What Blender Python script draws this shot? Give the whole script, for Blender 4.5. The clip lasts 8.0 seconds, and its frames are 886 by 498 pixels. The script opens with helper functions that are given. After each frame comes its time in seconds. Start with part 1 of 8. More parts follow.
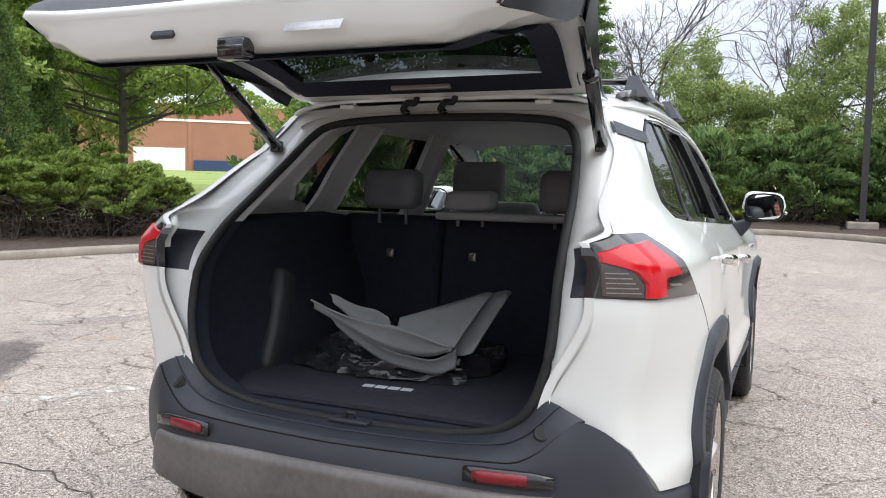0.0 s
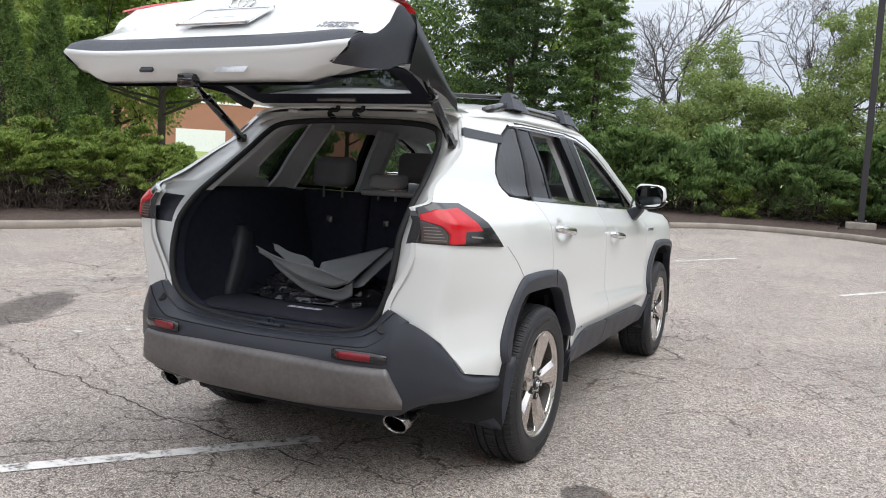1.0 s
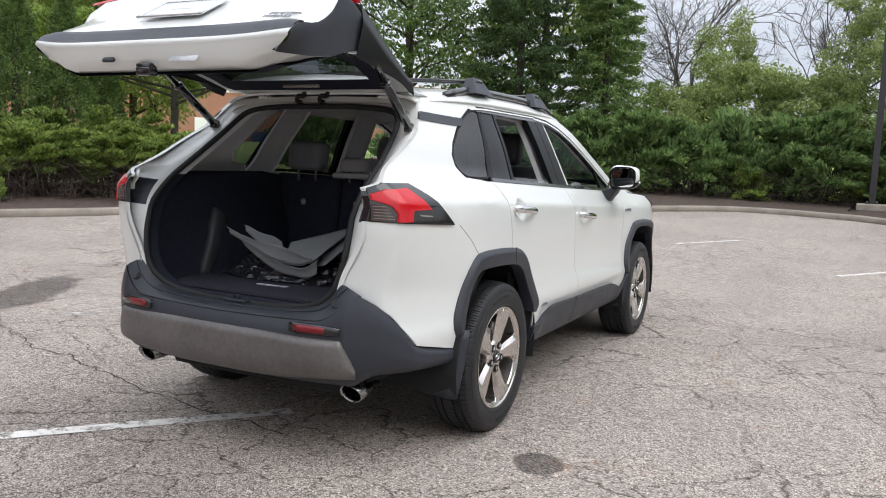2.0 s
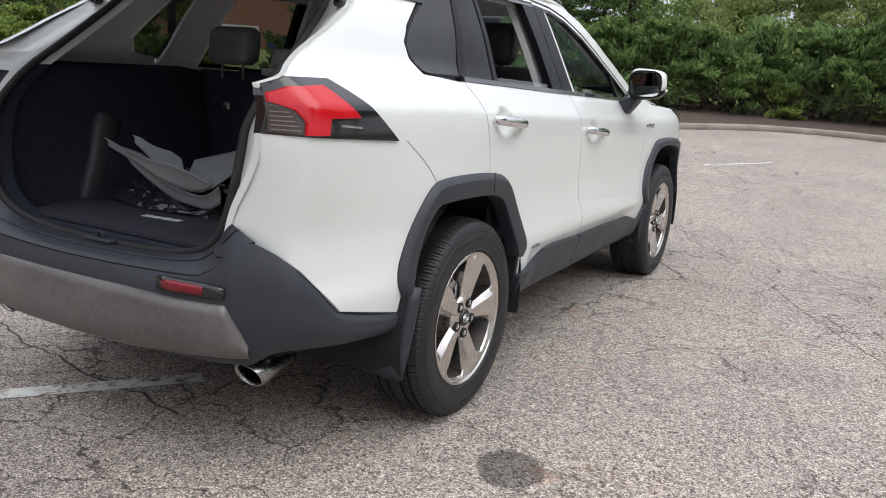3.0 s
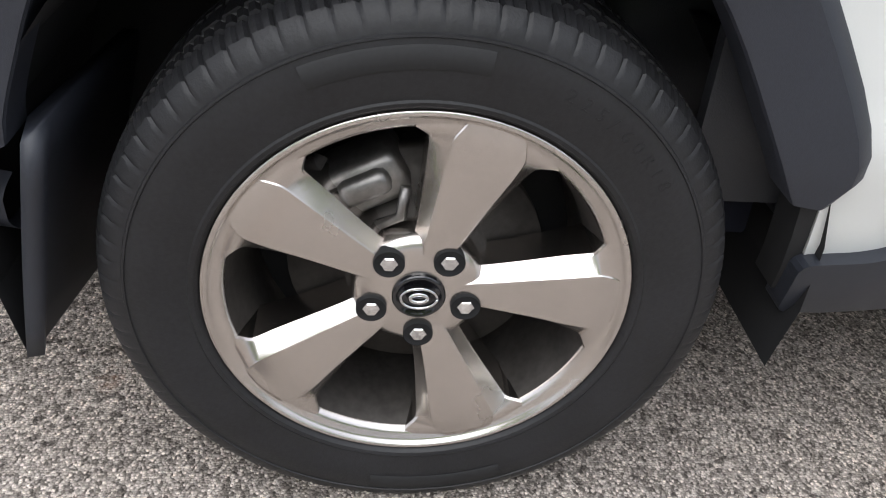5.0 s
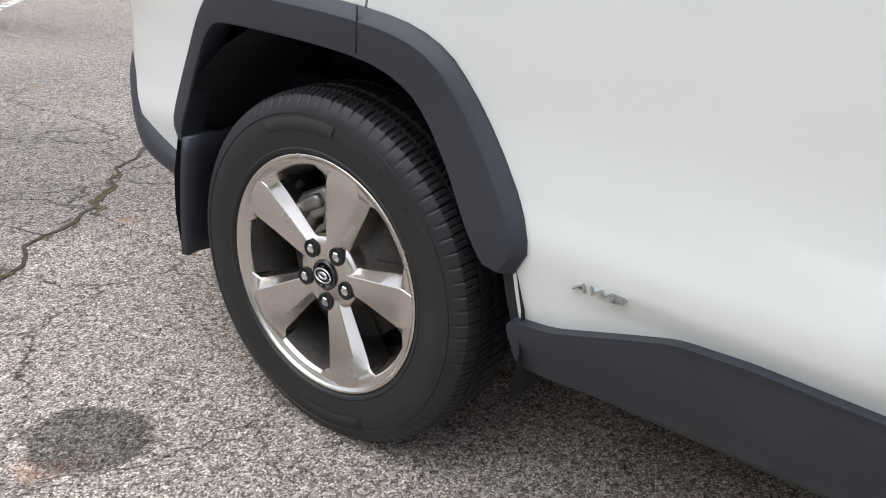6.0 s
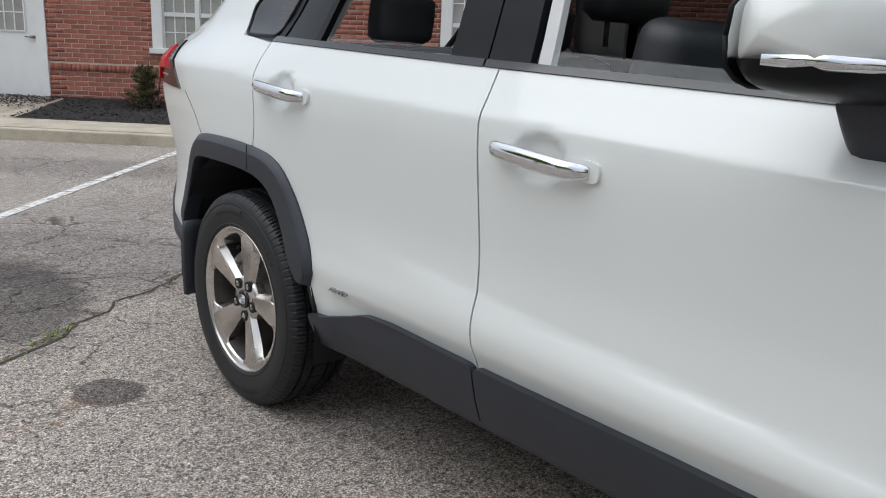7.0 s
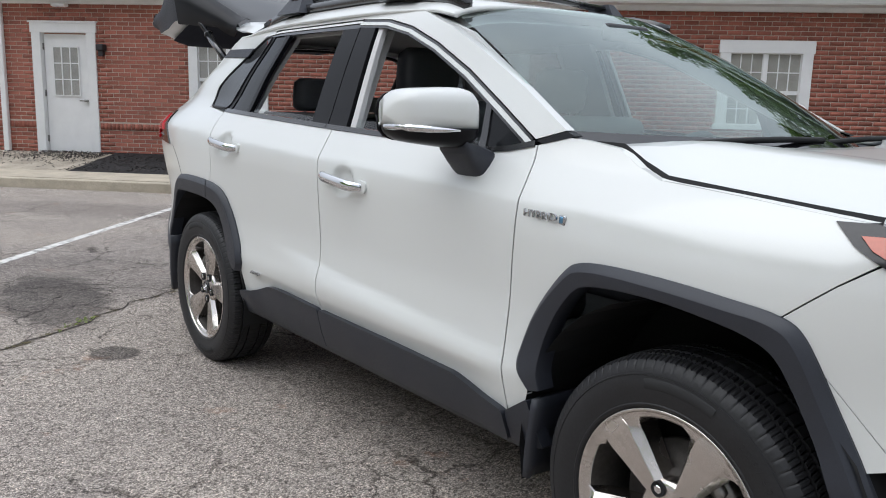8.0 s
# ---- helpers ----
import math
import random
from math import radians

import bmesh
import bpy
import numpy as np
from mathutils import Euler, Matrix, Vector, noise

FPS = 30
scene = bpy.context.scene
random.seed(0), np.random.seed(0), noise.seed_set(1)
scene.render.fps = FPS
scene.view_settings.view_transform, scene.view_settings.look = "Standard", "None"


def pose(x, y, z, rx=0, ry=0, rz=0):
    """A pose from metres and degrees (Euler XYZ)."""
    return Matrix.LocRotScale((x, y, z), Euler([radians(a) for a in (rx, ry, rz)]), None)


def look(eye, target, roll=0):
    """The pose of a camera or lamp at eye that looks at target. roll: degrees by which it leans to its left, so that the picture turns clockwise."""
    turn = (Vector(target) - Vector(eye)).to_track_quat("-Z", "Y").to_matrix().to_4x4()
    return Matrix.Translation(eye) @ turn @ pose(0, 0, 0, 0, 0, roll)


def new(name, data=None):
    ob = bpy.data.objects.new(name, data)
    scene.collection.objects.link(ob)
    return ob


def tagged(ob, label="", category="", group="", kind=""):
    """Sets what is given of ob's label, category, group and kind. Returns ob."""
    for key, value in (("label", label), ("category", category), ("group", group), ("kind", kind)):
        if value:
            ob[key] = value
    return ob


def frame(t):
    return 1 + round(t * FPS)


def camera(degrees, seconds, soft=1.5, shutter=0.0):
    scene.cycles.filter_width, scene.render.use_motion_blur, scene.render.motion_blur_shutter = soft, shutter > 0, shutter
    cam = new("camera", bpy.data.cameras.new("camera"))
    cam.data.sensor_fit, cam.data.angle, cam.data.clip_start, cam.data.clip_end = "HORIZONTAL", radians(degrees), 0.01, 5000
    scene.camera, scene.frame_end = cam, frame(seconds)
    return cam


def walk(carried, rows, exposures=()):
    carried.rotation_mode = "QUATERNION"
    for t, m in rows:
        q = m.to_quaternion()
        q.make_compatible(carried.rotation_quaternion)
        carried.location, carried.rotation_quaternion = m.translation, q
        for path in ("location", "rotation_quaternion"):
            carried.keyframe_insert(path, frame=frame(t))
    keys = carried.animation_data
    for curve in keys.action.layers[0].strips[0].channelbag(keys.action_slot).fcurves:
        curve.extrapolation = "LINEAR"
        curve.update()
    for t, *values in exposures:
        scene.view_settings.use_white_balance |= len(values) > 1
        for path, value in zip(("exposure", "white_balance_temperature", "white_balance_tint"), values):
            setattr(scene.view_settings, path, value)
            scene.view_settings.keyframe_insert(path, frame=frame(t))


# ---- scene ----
cam = camera(58.1, 8.0, soft=1.0)
PATH = [
    (0, (1.069, -2.68, 1.278), (0.274, -0.852, 1.12), 1.0),
    (0.5, (1.553, -3.134, 1.272), (0.731, -1.319, 1.09), 2.4),
    (1, (2.017, -3.401, 1.277), (1.142, -1.612, 1.09), 2.8),
    (1.2, (2.207, -3.488, 1.273), (1.317, -1.706, 1.088), 2.6),
    (2.3, (2.333, -3.299, 1.267), (1.408, -1.545, 1.004), 2.2),
    (2.5, (2.253, -3.068, 1.244), (1.325, -1.322, 0.943), 2.3),
    (3, (2.092, -2.446, 1.207), (1.157, -0.732, 0.772), 3.2),
    (3.5, (1.894, -1.724, 1.163), (0.934, -0.081, 0.547), 5.4),
    (4, (1.621, -1.077, 1.072), (0.588, 0.387, 0.185), 9.0),
    (4.2, (1.533, -0.806, 0.965), (0.397, 0.522, -0.008), 9.2),
    (5.3, (1.627, 0.181, 0.927), (-0.003, -0.069, -0.204), 4.9),
    (5.5, (1.708, 0.384, 0.973), (0.095, -0.127, -0.092), 4.5),
    (6, (1.847, 1.002, 1.032), (0.371, -0.08, 0.227), 3.9),
    (6.5, (1.909, 1.615, 1.096), (0.544, 0.29, 0.478), 3.5),
    (7, (2.036, 2.302, 1.159), (0.747, 0.849, 0.683), 2.3),
    (7.5, (2.121, 2.97, 1.196), (0.879, 1.451, 0.804), 1.6),
    (8, (2.266, 3.604, 1.225), (1.05, 2.056, 0.873), 1.5),
]
walk(cam, [(t, look(eye, target, roll)) for t, eye, target, roll in PATH], [(0, 0.55, 6350, 10), (1, 0.28, 6350, 10), (3, 0.2, 6400, 10), (4.0, 0.1, 6400, 10), (5.5, 0.45, 6300, 10), (6.2, 0.12, 6300, 9), (7, -0.2, 6200, 8), (8, -0.16, 6200, 9)])

# ---- world and sun: bright overcast ----
world = bpy.data.worlds.new("sky")
scene.world = world
world.use_nodes = True
wn = world.node_tree
for n_ in list(wn.nodes):
    wn.nodes.remove(n_)
w_out = wn.nodes.new("ShaderNodeOutputWorld")
w_mix = wn.nodes.new("ShaderNodeMixShader")
w_bg1 = wn.nodes.new("ShaderNodeBackground")
w_bg2 = wn.nodes.new("ShaderNodeBackground")
w_sky = wn.nodes.new("ShaderNodeTexSky")
w_sky.sky_type = "NISHITA"
w_sky.sun_disc = False
w_sky.sun_elevation = radians(55)
w_sky.sun_rotation = radians(150)
w_co = wn.nodes.new("ShaderNodeTexCoord")
w_noise = wn.nodes.new("ShaderNodeTexNoise")
w_noise.inputs["Scale"].default_value = 2.2
w_noise.inputs["Detail"].default_value = 5
w_ramp = wn.nodes.new("ShaderNodeValToRGB")
w_ramp.color_ramp.elements[0].color = (0.62, 0.66, 0.74, 1)
w_ramp.color_ramp.elements[0].position = 0.3
w_ramp.color_ramp.elements[1].color = (0.95, 0.96, 1.0, 1)
w_ramp.color_ramp.elements[1].position = 0.7
wn.links.new(w_co.outputs["Generated"], w_noise.inputs["Vector"])
wn.links.new(w_noise.outputs["Fac"], w_ramp.inputs["Fac"])
wn.links.new(w_sky.outputs["Color"], w_bg1.inputs["Color"])
w_bg1.inputs["Strength"].default_value = 0.10
w_sep = wn.nodes.new("ShaderNodeSeparateXYZ")
wn.links.new(w_co.outputs["Generated"], w_sep.inputs["Vector"])
w_up = wn.nodes.new("ShaderNodeMapRange")
w_up.inputs["From Min"].default_value, w_up.inputs["From Max"].default_value = 0.0, 1.0
w_up.inputs["To Min"].default_value, w_up.inputs["To Max"].default_value = 0.74, 2.05
wn.links.new(w_sep.outputs["Z"], w_up.inputs["Value"])
wn.links.new(w_ramp.outputs["Color"], w_bg2.inputs["Color"])
wn.links.new(w_up.outputs["Result"], w_bg2.inputs["Strength"])
w_mix.inputs["Fac"].default_value = 0.85
wn.links.new(w_bg1.outputs["Background"], w_mix.inputs[1])
wn.links.new(w_bg2.outputs["Background"], w_mix.inputs[2])
wn.links.new(w_mix.outputs["Shader"], w_out.inputs["Surface"])
sun_data = bpy.data.lights.new("sun", "SUN")
sun_data.energy = 1.5
sun_data.angle = radians(60)
sun_data.color = (1.0, 0.97, 0.92)
sun = new("sun", sun_data)
sun.matrix_world = look((10, -3, 17), (0, 1, 0))
scene.view_settings.exposure = 0.0


# ---- materials ----
def mat(name, color, rough=0.5, metal=0.0, vary=0.12, scale=6.0, fine=90.0, bump=0.0, bump_scale=None, coat=0.0, spec=0.5,
        color2=None, random_tint=0.0, sheen=0.0, island=False):
    """A plain surface with variation at two scales, and relief."""
    m = bpy.data.materials.new(name)
    m.use_nodes = True
    nt = m.node_tree
    b = nt.nodes["Principled BSDF"]
    co = nt.nodes.new("ShaderNodeTexCoord")
    n1 = nt.nodes.new("ShaderNodeTexNoise")
    n1.inputs["Scale"].default_value = scale
    n1.inputs["Detail"].default_value = 4
    n2 = nt.nodes.new("ShaderNodeTexNoise")
    n2.inputs["Scale"].default_value = fine
    n2.inputs["Detail"].default_value = 3
    nt.links.new(co.outputs["Object"], n1.inputs["Vector"])
    nt.links.new(co.outputs["Object"], n2.inputs["Vector"])
    c2 = color2 or tuple(c * (1 - vary * 2) for c in color)
    ramp = nt.nodes.new("ShaderNodeValToRGB")
    ramp.color_ramp.elements[0].color = (*c2, 1)
    ramp.color_ramp.elements[0].position = 0.3
    ramp.color_ramp.elements[1].color = (*[min(1, c * (1 + vary * 0.5)) for c in color], 1)
    ramp.color_ramp.elements[1].position = 0.65
    mixf = nt.nodes.new("ShaderNodeMath")
    mixf.operation = "MULTIPLY_ADD"
    mixf.inputs[1].default_value = 0.55
    half = nt.nodes.new("ShaderNodeMath")
    half.operation = "MULTIPLY"
    half.inputs[1].default_value = 0.45
    nt.links.new(n2.outputs["Fac"], half.inputs[0])
    nt.links.new(n1.outputs["Fac"], mixf.inputs[0])
    nt.links.new(half.outputs[0], mixf.inputs[2])
    nt.links.new(mixf.outputs[0], ramp.inputs["Fac"])
    last = ramp.outputs["Color"]
    if random_tint:
        hsv = nt.nodes.new("ShaderNodeHueSaturation")
        mr = nt.nodes.new("ShaderNodeMapRange")
        mr.inputs["To Min"].default_value = 1 - random_tint
        mr.inputs["To Max"].default_value = 1 + random_tint
        if island:
            src = nt.nodes.new("ShaderNodeNewGeometry")
            nt.links.new(src.outputs["Random Per Island"], mr.inputs["Value"])
        else:
            src = nt.nodes.new("ShaderNodeObjectInfo")
            nt.links.new(src.outputs["Random"], mr.inputs["Value"])
        nt.links.new(mr.outputs["Result"], hsv.inputs["Value"])
        nt.links.new(last, hsv.inputs["Color"])
        last = hsv.outputs["Color"]
    nt.links.new(last, b.inputs["Base Color"])
    b.inputs["Roughness"].default_value = rough
    rr = nt.nodes.new("ShaderNodeMapRange")
    rr.inputs["To Min"].default_value = max(0.02, rough - 0.08)
    rr.inputs["To Max"].default_value = min(1, rough + 0.08)
    nt.links.new(n1.outputs["Fac"], rr.inputs["Value"])
    if rough > 0.15:
        nt.links.new(rr.outputs["Result"], b.inputs["Roughness"])
    b.inputs["Metallic"].default_value = metal
    b.inputs["Specular IOR Level"].default_value = spec
    b.inputs["Coat Weight"].default_value = coat
    b.inputs["Coat Roughness"].default_value = 0.04
    if bump:
        bp = nt.nodes.new("ShaderNodeBump")
        bp.inputs["Strength"].default_value = bump
        bp.inputs["Distance"].default_value = 0.004
        n3 = nt.nodes.new("ShaderNodeTexNoise")
        n3.inputs["Scale"].default_value = bump_scale or fine * 2
        n3.inputs["Detail"].default_value = 2
        nt.links.new(co.outputs["Object"], n3.inputs["Vector"])
        nt.links.new(n3.outputs["Fac"], bp.inputs["Height"])
        nt.links.new(bp.outputs["Normal"], b.inputs["Normal"])
    return m


def glass(name, tint, rough=0.0, base=0.05, power=4.0, sheen=(0.8, 0.8, 0.8)):
    """Thin glazing: a clear (tinted) pane that mirrors at grazing angles."""
    m = bpy.data.materials.new(name)
    m.use_nodes = True
    nt = m.node_tree
    for n_ in list(nt.nodes):
        nt.nodes.remove(n_)
    out = nt.nodes.new("ShaderNodeOutputMaterial")
    mix = nt.nodes.new("ShaderNodeMixShader")
    tr = nt.nodes.new("ShaderNodeBsdfTransparent")
    tr.inputs["Color"].default_value = (*tint, 1)
    gl = nt.nodes.new("ShaderNodeBsdfGlossy")
    gl.inputs["Roughness"].default_value = rough
    gl.inputs["Color"].default_value = (*sheen, 1)
    fr = nt.nodes.new("ShaderNodeLayerWeight")
    fr.inputs["Blend"].default_value = 0.5
    pw = nt.nodes.new("ShaderNodeMath")
    pw.operation = "POWER"
    pw.inputs[1].default_value = power
    nt.links.new(fr.outputs["Facing"], pw.inputs[0])
    k = nt.nodes.new("ShaderNodeMath")
    k.operation = "MULTIPLY_ADD"
    k.inputs[1].default_value = 0.88
    k.inputs[2].default_value = base
    k.use_clamp = True
    nt.links.new(pw.outputs[0], k.inputs[0])
    nt.links.new(k.outputs[0], mix.inputs["Fac"])
    nt.links.new(tr.outputs["BSDF"], mix.inputs[1])
    nt.links.new(gl.outputs["BSDF"], mix.inputs[2])
    nt.links.new(mix.outputs["Shader"], out.inputs["Surface"])
    return m


# dark stains on the asphalt: centre, half widths, turn, darkness, softness
STAINS = [(1.21, -0.305, 0.115, 0.12, 0.3, 0.40, 0.12), (1.20, -1.62, 0.74, 0.31, 1.48, 0.42, 0.30), (-3.95, 1.0, 0.85, 0.27, 2.2, 0.40, 0.30), (-4.6, 2.75, 0.5, 0.2, 0.9, 0.78, 0.5),
          (-0.9, -1.0, 0.5, 0.35, 0.2, 0.80, 0.6), (3.0, 4.0, 1.0, 0.5, 0.8, 0.84, 0.7), (1.9, 1.2, 0.3, 0.2, 0.5, 0.85, 0.6), (0.2, -3.2, 0.8, 0.6, 0.2, 0.82, 0.6), (-0.2, -5.6, 1.6, 0.5, 2.3, 0.72, 0.6), (0.75, -2.15, 1.35, 0.6, 2.35, 0.70, 0.5)]


def asphalt_mat():
    """Worn grey asphalt: pale aggregate in dark binder, broad stains, rust spots."""
    m = bpy.data.materials.new("worn_asphalt")
    m.use_nodes = True
    nt = m.node_tree
    b = nt.nodes["Principled BSDF"]
    co = nt.nodes.new("ShaderNodeTexCoord")

    def noise_node(scale, detail, rough=0.6):
        n = nt.nodes.new("ShaderNodeTexNoise")
        n.inputs["Scale"].default_value = scale
        n.inputs["Detail"].default_value = detail
        n.inputs["Roughness"].default_value = rough
        nt.links.new(co.outputs["Object"], n.inputs["Vector"])
        return n

    def ramp_node(src, stops):
        r = nt.nodes.new("ShaderNodeValToRGB")
        e = r.color_ramp.elements
        while len(e) < len(stops):
            e.new(0.5)
        for el, (p, c) in zip(e, stops):
            el.position, el.color = p, (*c, 1)
        nt.links.new(src, r.inputs["Fac"])
        return r

    def mix_node(kind, fac, a, bb):
        n = nt.nodes.new("ShaderNodeMix")
        n.data_type, n.blend_type = "RGBA", kind
        if isinstance(fac, float):
            n.inputs[0].default_value = fac
        else:
            nt.links.new(fac, n.inputs[0])
        nt.links.new(a, n.inputs[6])
        nt.links.new(bb, n.inputs[7])
        return n.outputs[2]

    vor = nt.nodes.new("ShaderNodeTexVoronoi")
    vor.inputs["Scale"].default_value = 235
    nt.links.new(co.outputs["Object"], vor.inputs["Vector"])
    def one_channel(src):
        sc = nt.nodes.new("ShaderNodeSeparateColor")
        nt.links.new(src, sc.inputs["Color"])
        return sc.outputs["Red"]

    stone = ramp_node(one_channel(vor.outputs["Color"]), [(0.05, (0.12, 0.112, 0.105)), (0.34, (0.30, 0.284, 0.27)), (0.68, (0.48, 0.457, 0.435)), (1.0, (0.80, 0.77, 0.74))])
    gap = ramp_node(vor.outputs["Distance"], [(0.35, (1, 1, 1)), (0.8, (0.50, 0.49, 0.49))])
    base = mix_node("MULTIPLY", 0.75, stone.outputs["Color"], gap.outputs["Color"])
    grit = noise_node(520, 2)
    gr = ramp_node(grit.outputs["Fac"], [(0.35, (0.45, 0.45, 0.45)), (0.65, (1.45, 1.45, 1.45))])
    base = mix_node("MULTIPLY", 0.6, base, gr.outputs["Color"])
    vor2 = nt.nodes.new("ShaderNodeTexVoronoi")
    vor2.inputs["Scale"].default_value = 92
    nt.links.new(co.outputs["Object"], vor2.inputs["Vector"])
    pit = ramp_node(one_channel(vor2.outputs["Color"]), [(0.04, (0.45, 0.44, 0.43)), (0.22, (0.92, 0.92, 0.92)), (0.95, (1.18, 1.17, 1.15))])
    base = mix_node("MULTIPLY", 0.85, base, pit.outputs["Color"])
    clod = noise_node(24, 3, 0.7)
    cl = ramp_node(clod.outputs["Fac"], [(0.34, (0.72, 0.71, 0.70)), (0.6, (1.06, 1.06, 1.05))])
    base = mix_node("MULTIPLY", 0.5, base, cl.outputs["Color"])
    broad = noise_node(0.55, 6)
    br = ramp_node(broad.outputs["Fac"], [(0.3, (0.80, 0.79, 0.79)), (0.52, (1.0, 0.985, 0.96)), (0.7, (1.12, 1.09, 1.05))])
    base = mix_node("MULTIPLY", 0.8, base, br.outputs["Color"])
    spots = noise_node(3.3, 5, 0.7)
    sp = ramp_node(spots.outputs["Fac"], [(0.3, (0.70, 0.70, 0.71)), (0.42, (1, 1, 1))])
    base = mix_node("MULTIPLY", 0.8, base, sp.outputs["Color"])
    rust = noise_node(2.1, 6, 0.75)
    rmask = ramp_node(rust.outputs["Fac"], [(0.605, (0, 0, 0)), (0.70, (0.50, 0.50, 0.50))])
    rcol = nt.nodes.new("ShaderNodeRGB")
    rcol.outputs[0].default_value = (0.33, 0.165, 0.085, 1)
    base = mix_node("MIX", rmask.outputs["Color"], base, rcol.outputs[0])
    # hairline cracks, in places
    wv = noise_node(1.6, 5, 0.7)
    wm = nt.nodes.new("ShaderNodeVectorMath")
    wm.operation = "MULTIPLY_ADD"
    wm.inputs[1].default_value = (0.5, 0.5, 0.0)
    nt.links.new(wv.outputs["Color"], wm.inputs[0])
    nt.links.new(co.outputs["Object"], wm.inputs[2])
    net = nt.nodes.new("ShaderNodeTexVoronoi")
    net.feature = "DISTANCE_TO_EDGE"
    net.inputs["Scale"].default_value = 1.9
    nt.links.new(wm.outputs["Vector"], net.inputs["Vector"])
    line_ = ramp_node(net.outputs["Distance"], [(0.004, (0.30, 0.29, 0.28)), (0.015, (1, 1, 1))])
    where = noise_node(0.35, 3)
    wmask = ramp_node(where.outputs["Fac"], [(0.39, (0, 0, 0)), (0.52, (0.9, 0.9, 0.9))])
    base = mix_node("MULTIPLY", wmask.outputs["Color"], base, line_.outputs["Color"])
    warp = noise_node(7.0, 4, 0.65)
    for cx, cy, rx, ry, ang, dark, soft in STAINS:
        mp = nt.nodes.new("ShaderNodeMapping")
        mp.vector_type = "TEXTURE"
        mp.inputs["Location"].default_value = (cx, cy, 0)
        mp.inputs["Rotation"].default_value = (0, 0, ang)
        mp.inputs["Scale"].default_value = (rx, ry, 1)
        nt.links.new(co.outputs["Object"], mp.inputs["Vector"])
        ln = nt.nodes.new("ShaderNodeVectorMath")
        ln.operation = "LENGTH"
        nt.links.new(mp.outputs["Vector"], ln.inputs[0])
        ad = nt.nodes.new("ShaderNodeMath")
        ad.operation = "MULTIPLY_ADD"
        ad.inputs[1].default_value = 0.75
        nt.links.new(warp.outputs["Fac"], ad.inputs[0])
        nt.links.new(ln.outputs["Value"], ad.inputs[2])
        rm = ramp_node(ad.outputs[0], [(0.0, (dark, dark, dark * 1.02)), (0.5, (1, 1, 1))])
        rm.color_ramp.elements[0].position = 0.68 - soft * 0.3
        rm.color_ramp.elements[1].position = 0.68 + soft * 0.3
        hv = nt.nodes.new("ShaderNodeMath")
        hv.operation = "MULTIPLY"
        hv.inputs[1].default_value = 0.5
        nt.links.new(ad.outputs[0], hv.inputs[0])
        nt.links.new(hv.outputs[0], rm.inputs["Fac"])
        base = mix_node("MULTIPLY", 1.0, base, rm.outputs["Color"])
    warm = nt.nodes.new("ShaderNodeRGB")
    warm.outputs[0].default_value = (1.145, 1.08, 1.035, 1)
    base = mix_node("MULTIPLY", 1.0, base, warm.outputs[0])
    nt.links.new(base, b.inputs["Base Color"])
    b.inputs["Roughness"].default_value = 0.9
    b.inputs["Specular IOR Level"].default_value = 0.25
    bp = nt.nodes.new("ShaderNodeBump")
    bp.inputs["Strength"].default_value = 0.55
    bp.inputs["Distance"].default_value = 0.006
    inv = nt.nodes.new("ShaderNodeMath")
    inv.operation = "SUBTRACT"
    inv.inputs[0].default_value = 1
    nt.links.new(vor.outputs["Distance"], inv.inputs[1])
    nt.links.new(inv.outputs[0], bp.inputs["Height"])
    nt.links.new(bp.outputs["Normal"], b.inputs["Normal"])
    return m


def leaf_mat(name, dark, light, rough=0.6):
    m = bpy.data.materials.new(name)
    m.use_nodes = True
    nt = m.node_tree
    b = nt.nodes["Principled BSDF"]
    geo = nt.nodes.new("ShaderNodeNewGeometry")
    co = nt.nodes.new("ShaderNodeTexCoord")
    nz = nt.nodes.new("ShaderNodeTexNoise")
    nz.inputs["Scale"].default_value = 0.9
    nz.inputs["Detail"].default_value = 3
    nt.links.new(co.outputs["Object"], nz.inputs["Vector"])
    mx = nt.nodes.new("ShaderNodeMath")
    mx.operation = "MULTIPLY_ADD"
    mx.inputs[1].default_value = 0.5
    h = nt.nodes.new("ShaderNodeMath")
    h.operation = "MULTIPLY"
    h.inputs[1].default_value = 0.55
    nt.links.new(nz.outputs["Fac"], h.inputs[0])
    nt.links.new(geo.outputs["Random Per Island"], mx.inputs[0])
    nt.links.new(h.outputs[0], mx.inputs[2])
    r = nt.nodes.new("ShaderNodeValToRGB")
    r.color_ramp.elements[0].color = (*dark, 1)
    r.color_ramp.elements[0].position = 0.2
    r.color_ramp.elements[1].color = (*light, 1)
    r.color_ramp.elements[1].position = 0.85
    nt.links.new(mx.outputs[0], r.inputs["Fac"])
    nt.links.new(r.outputs["Color"], b.inputs["Base Color"])
    b.inputs["Roughness"].default_value = rough
    b.inputs["Specular IOR Level"].default_value = 0.3
    tl = nt.nodes.new("ShaderNodeBsdfTranslucent")
    nt.links.new(r.outputs["Color"], tl.inputs["Color"])
    ms = nt.nodes.new("ShaderNodeMixShader")
    ms.inputs["Fac"].default_value = 0.42
    out = nt.nodes["Material Output"]
    nt.links.new(b.outputs["BSDF"], ms.inputs[1])
    nt.links.new(tl.outputs["BSDF"], ms.inputs[2])
    nt.links.new(ms.outputs["Shader"], out.inputs["Surface"])
    return m


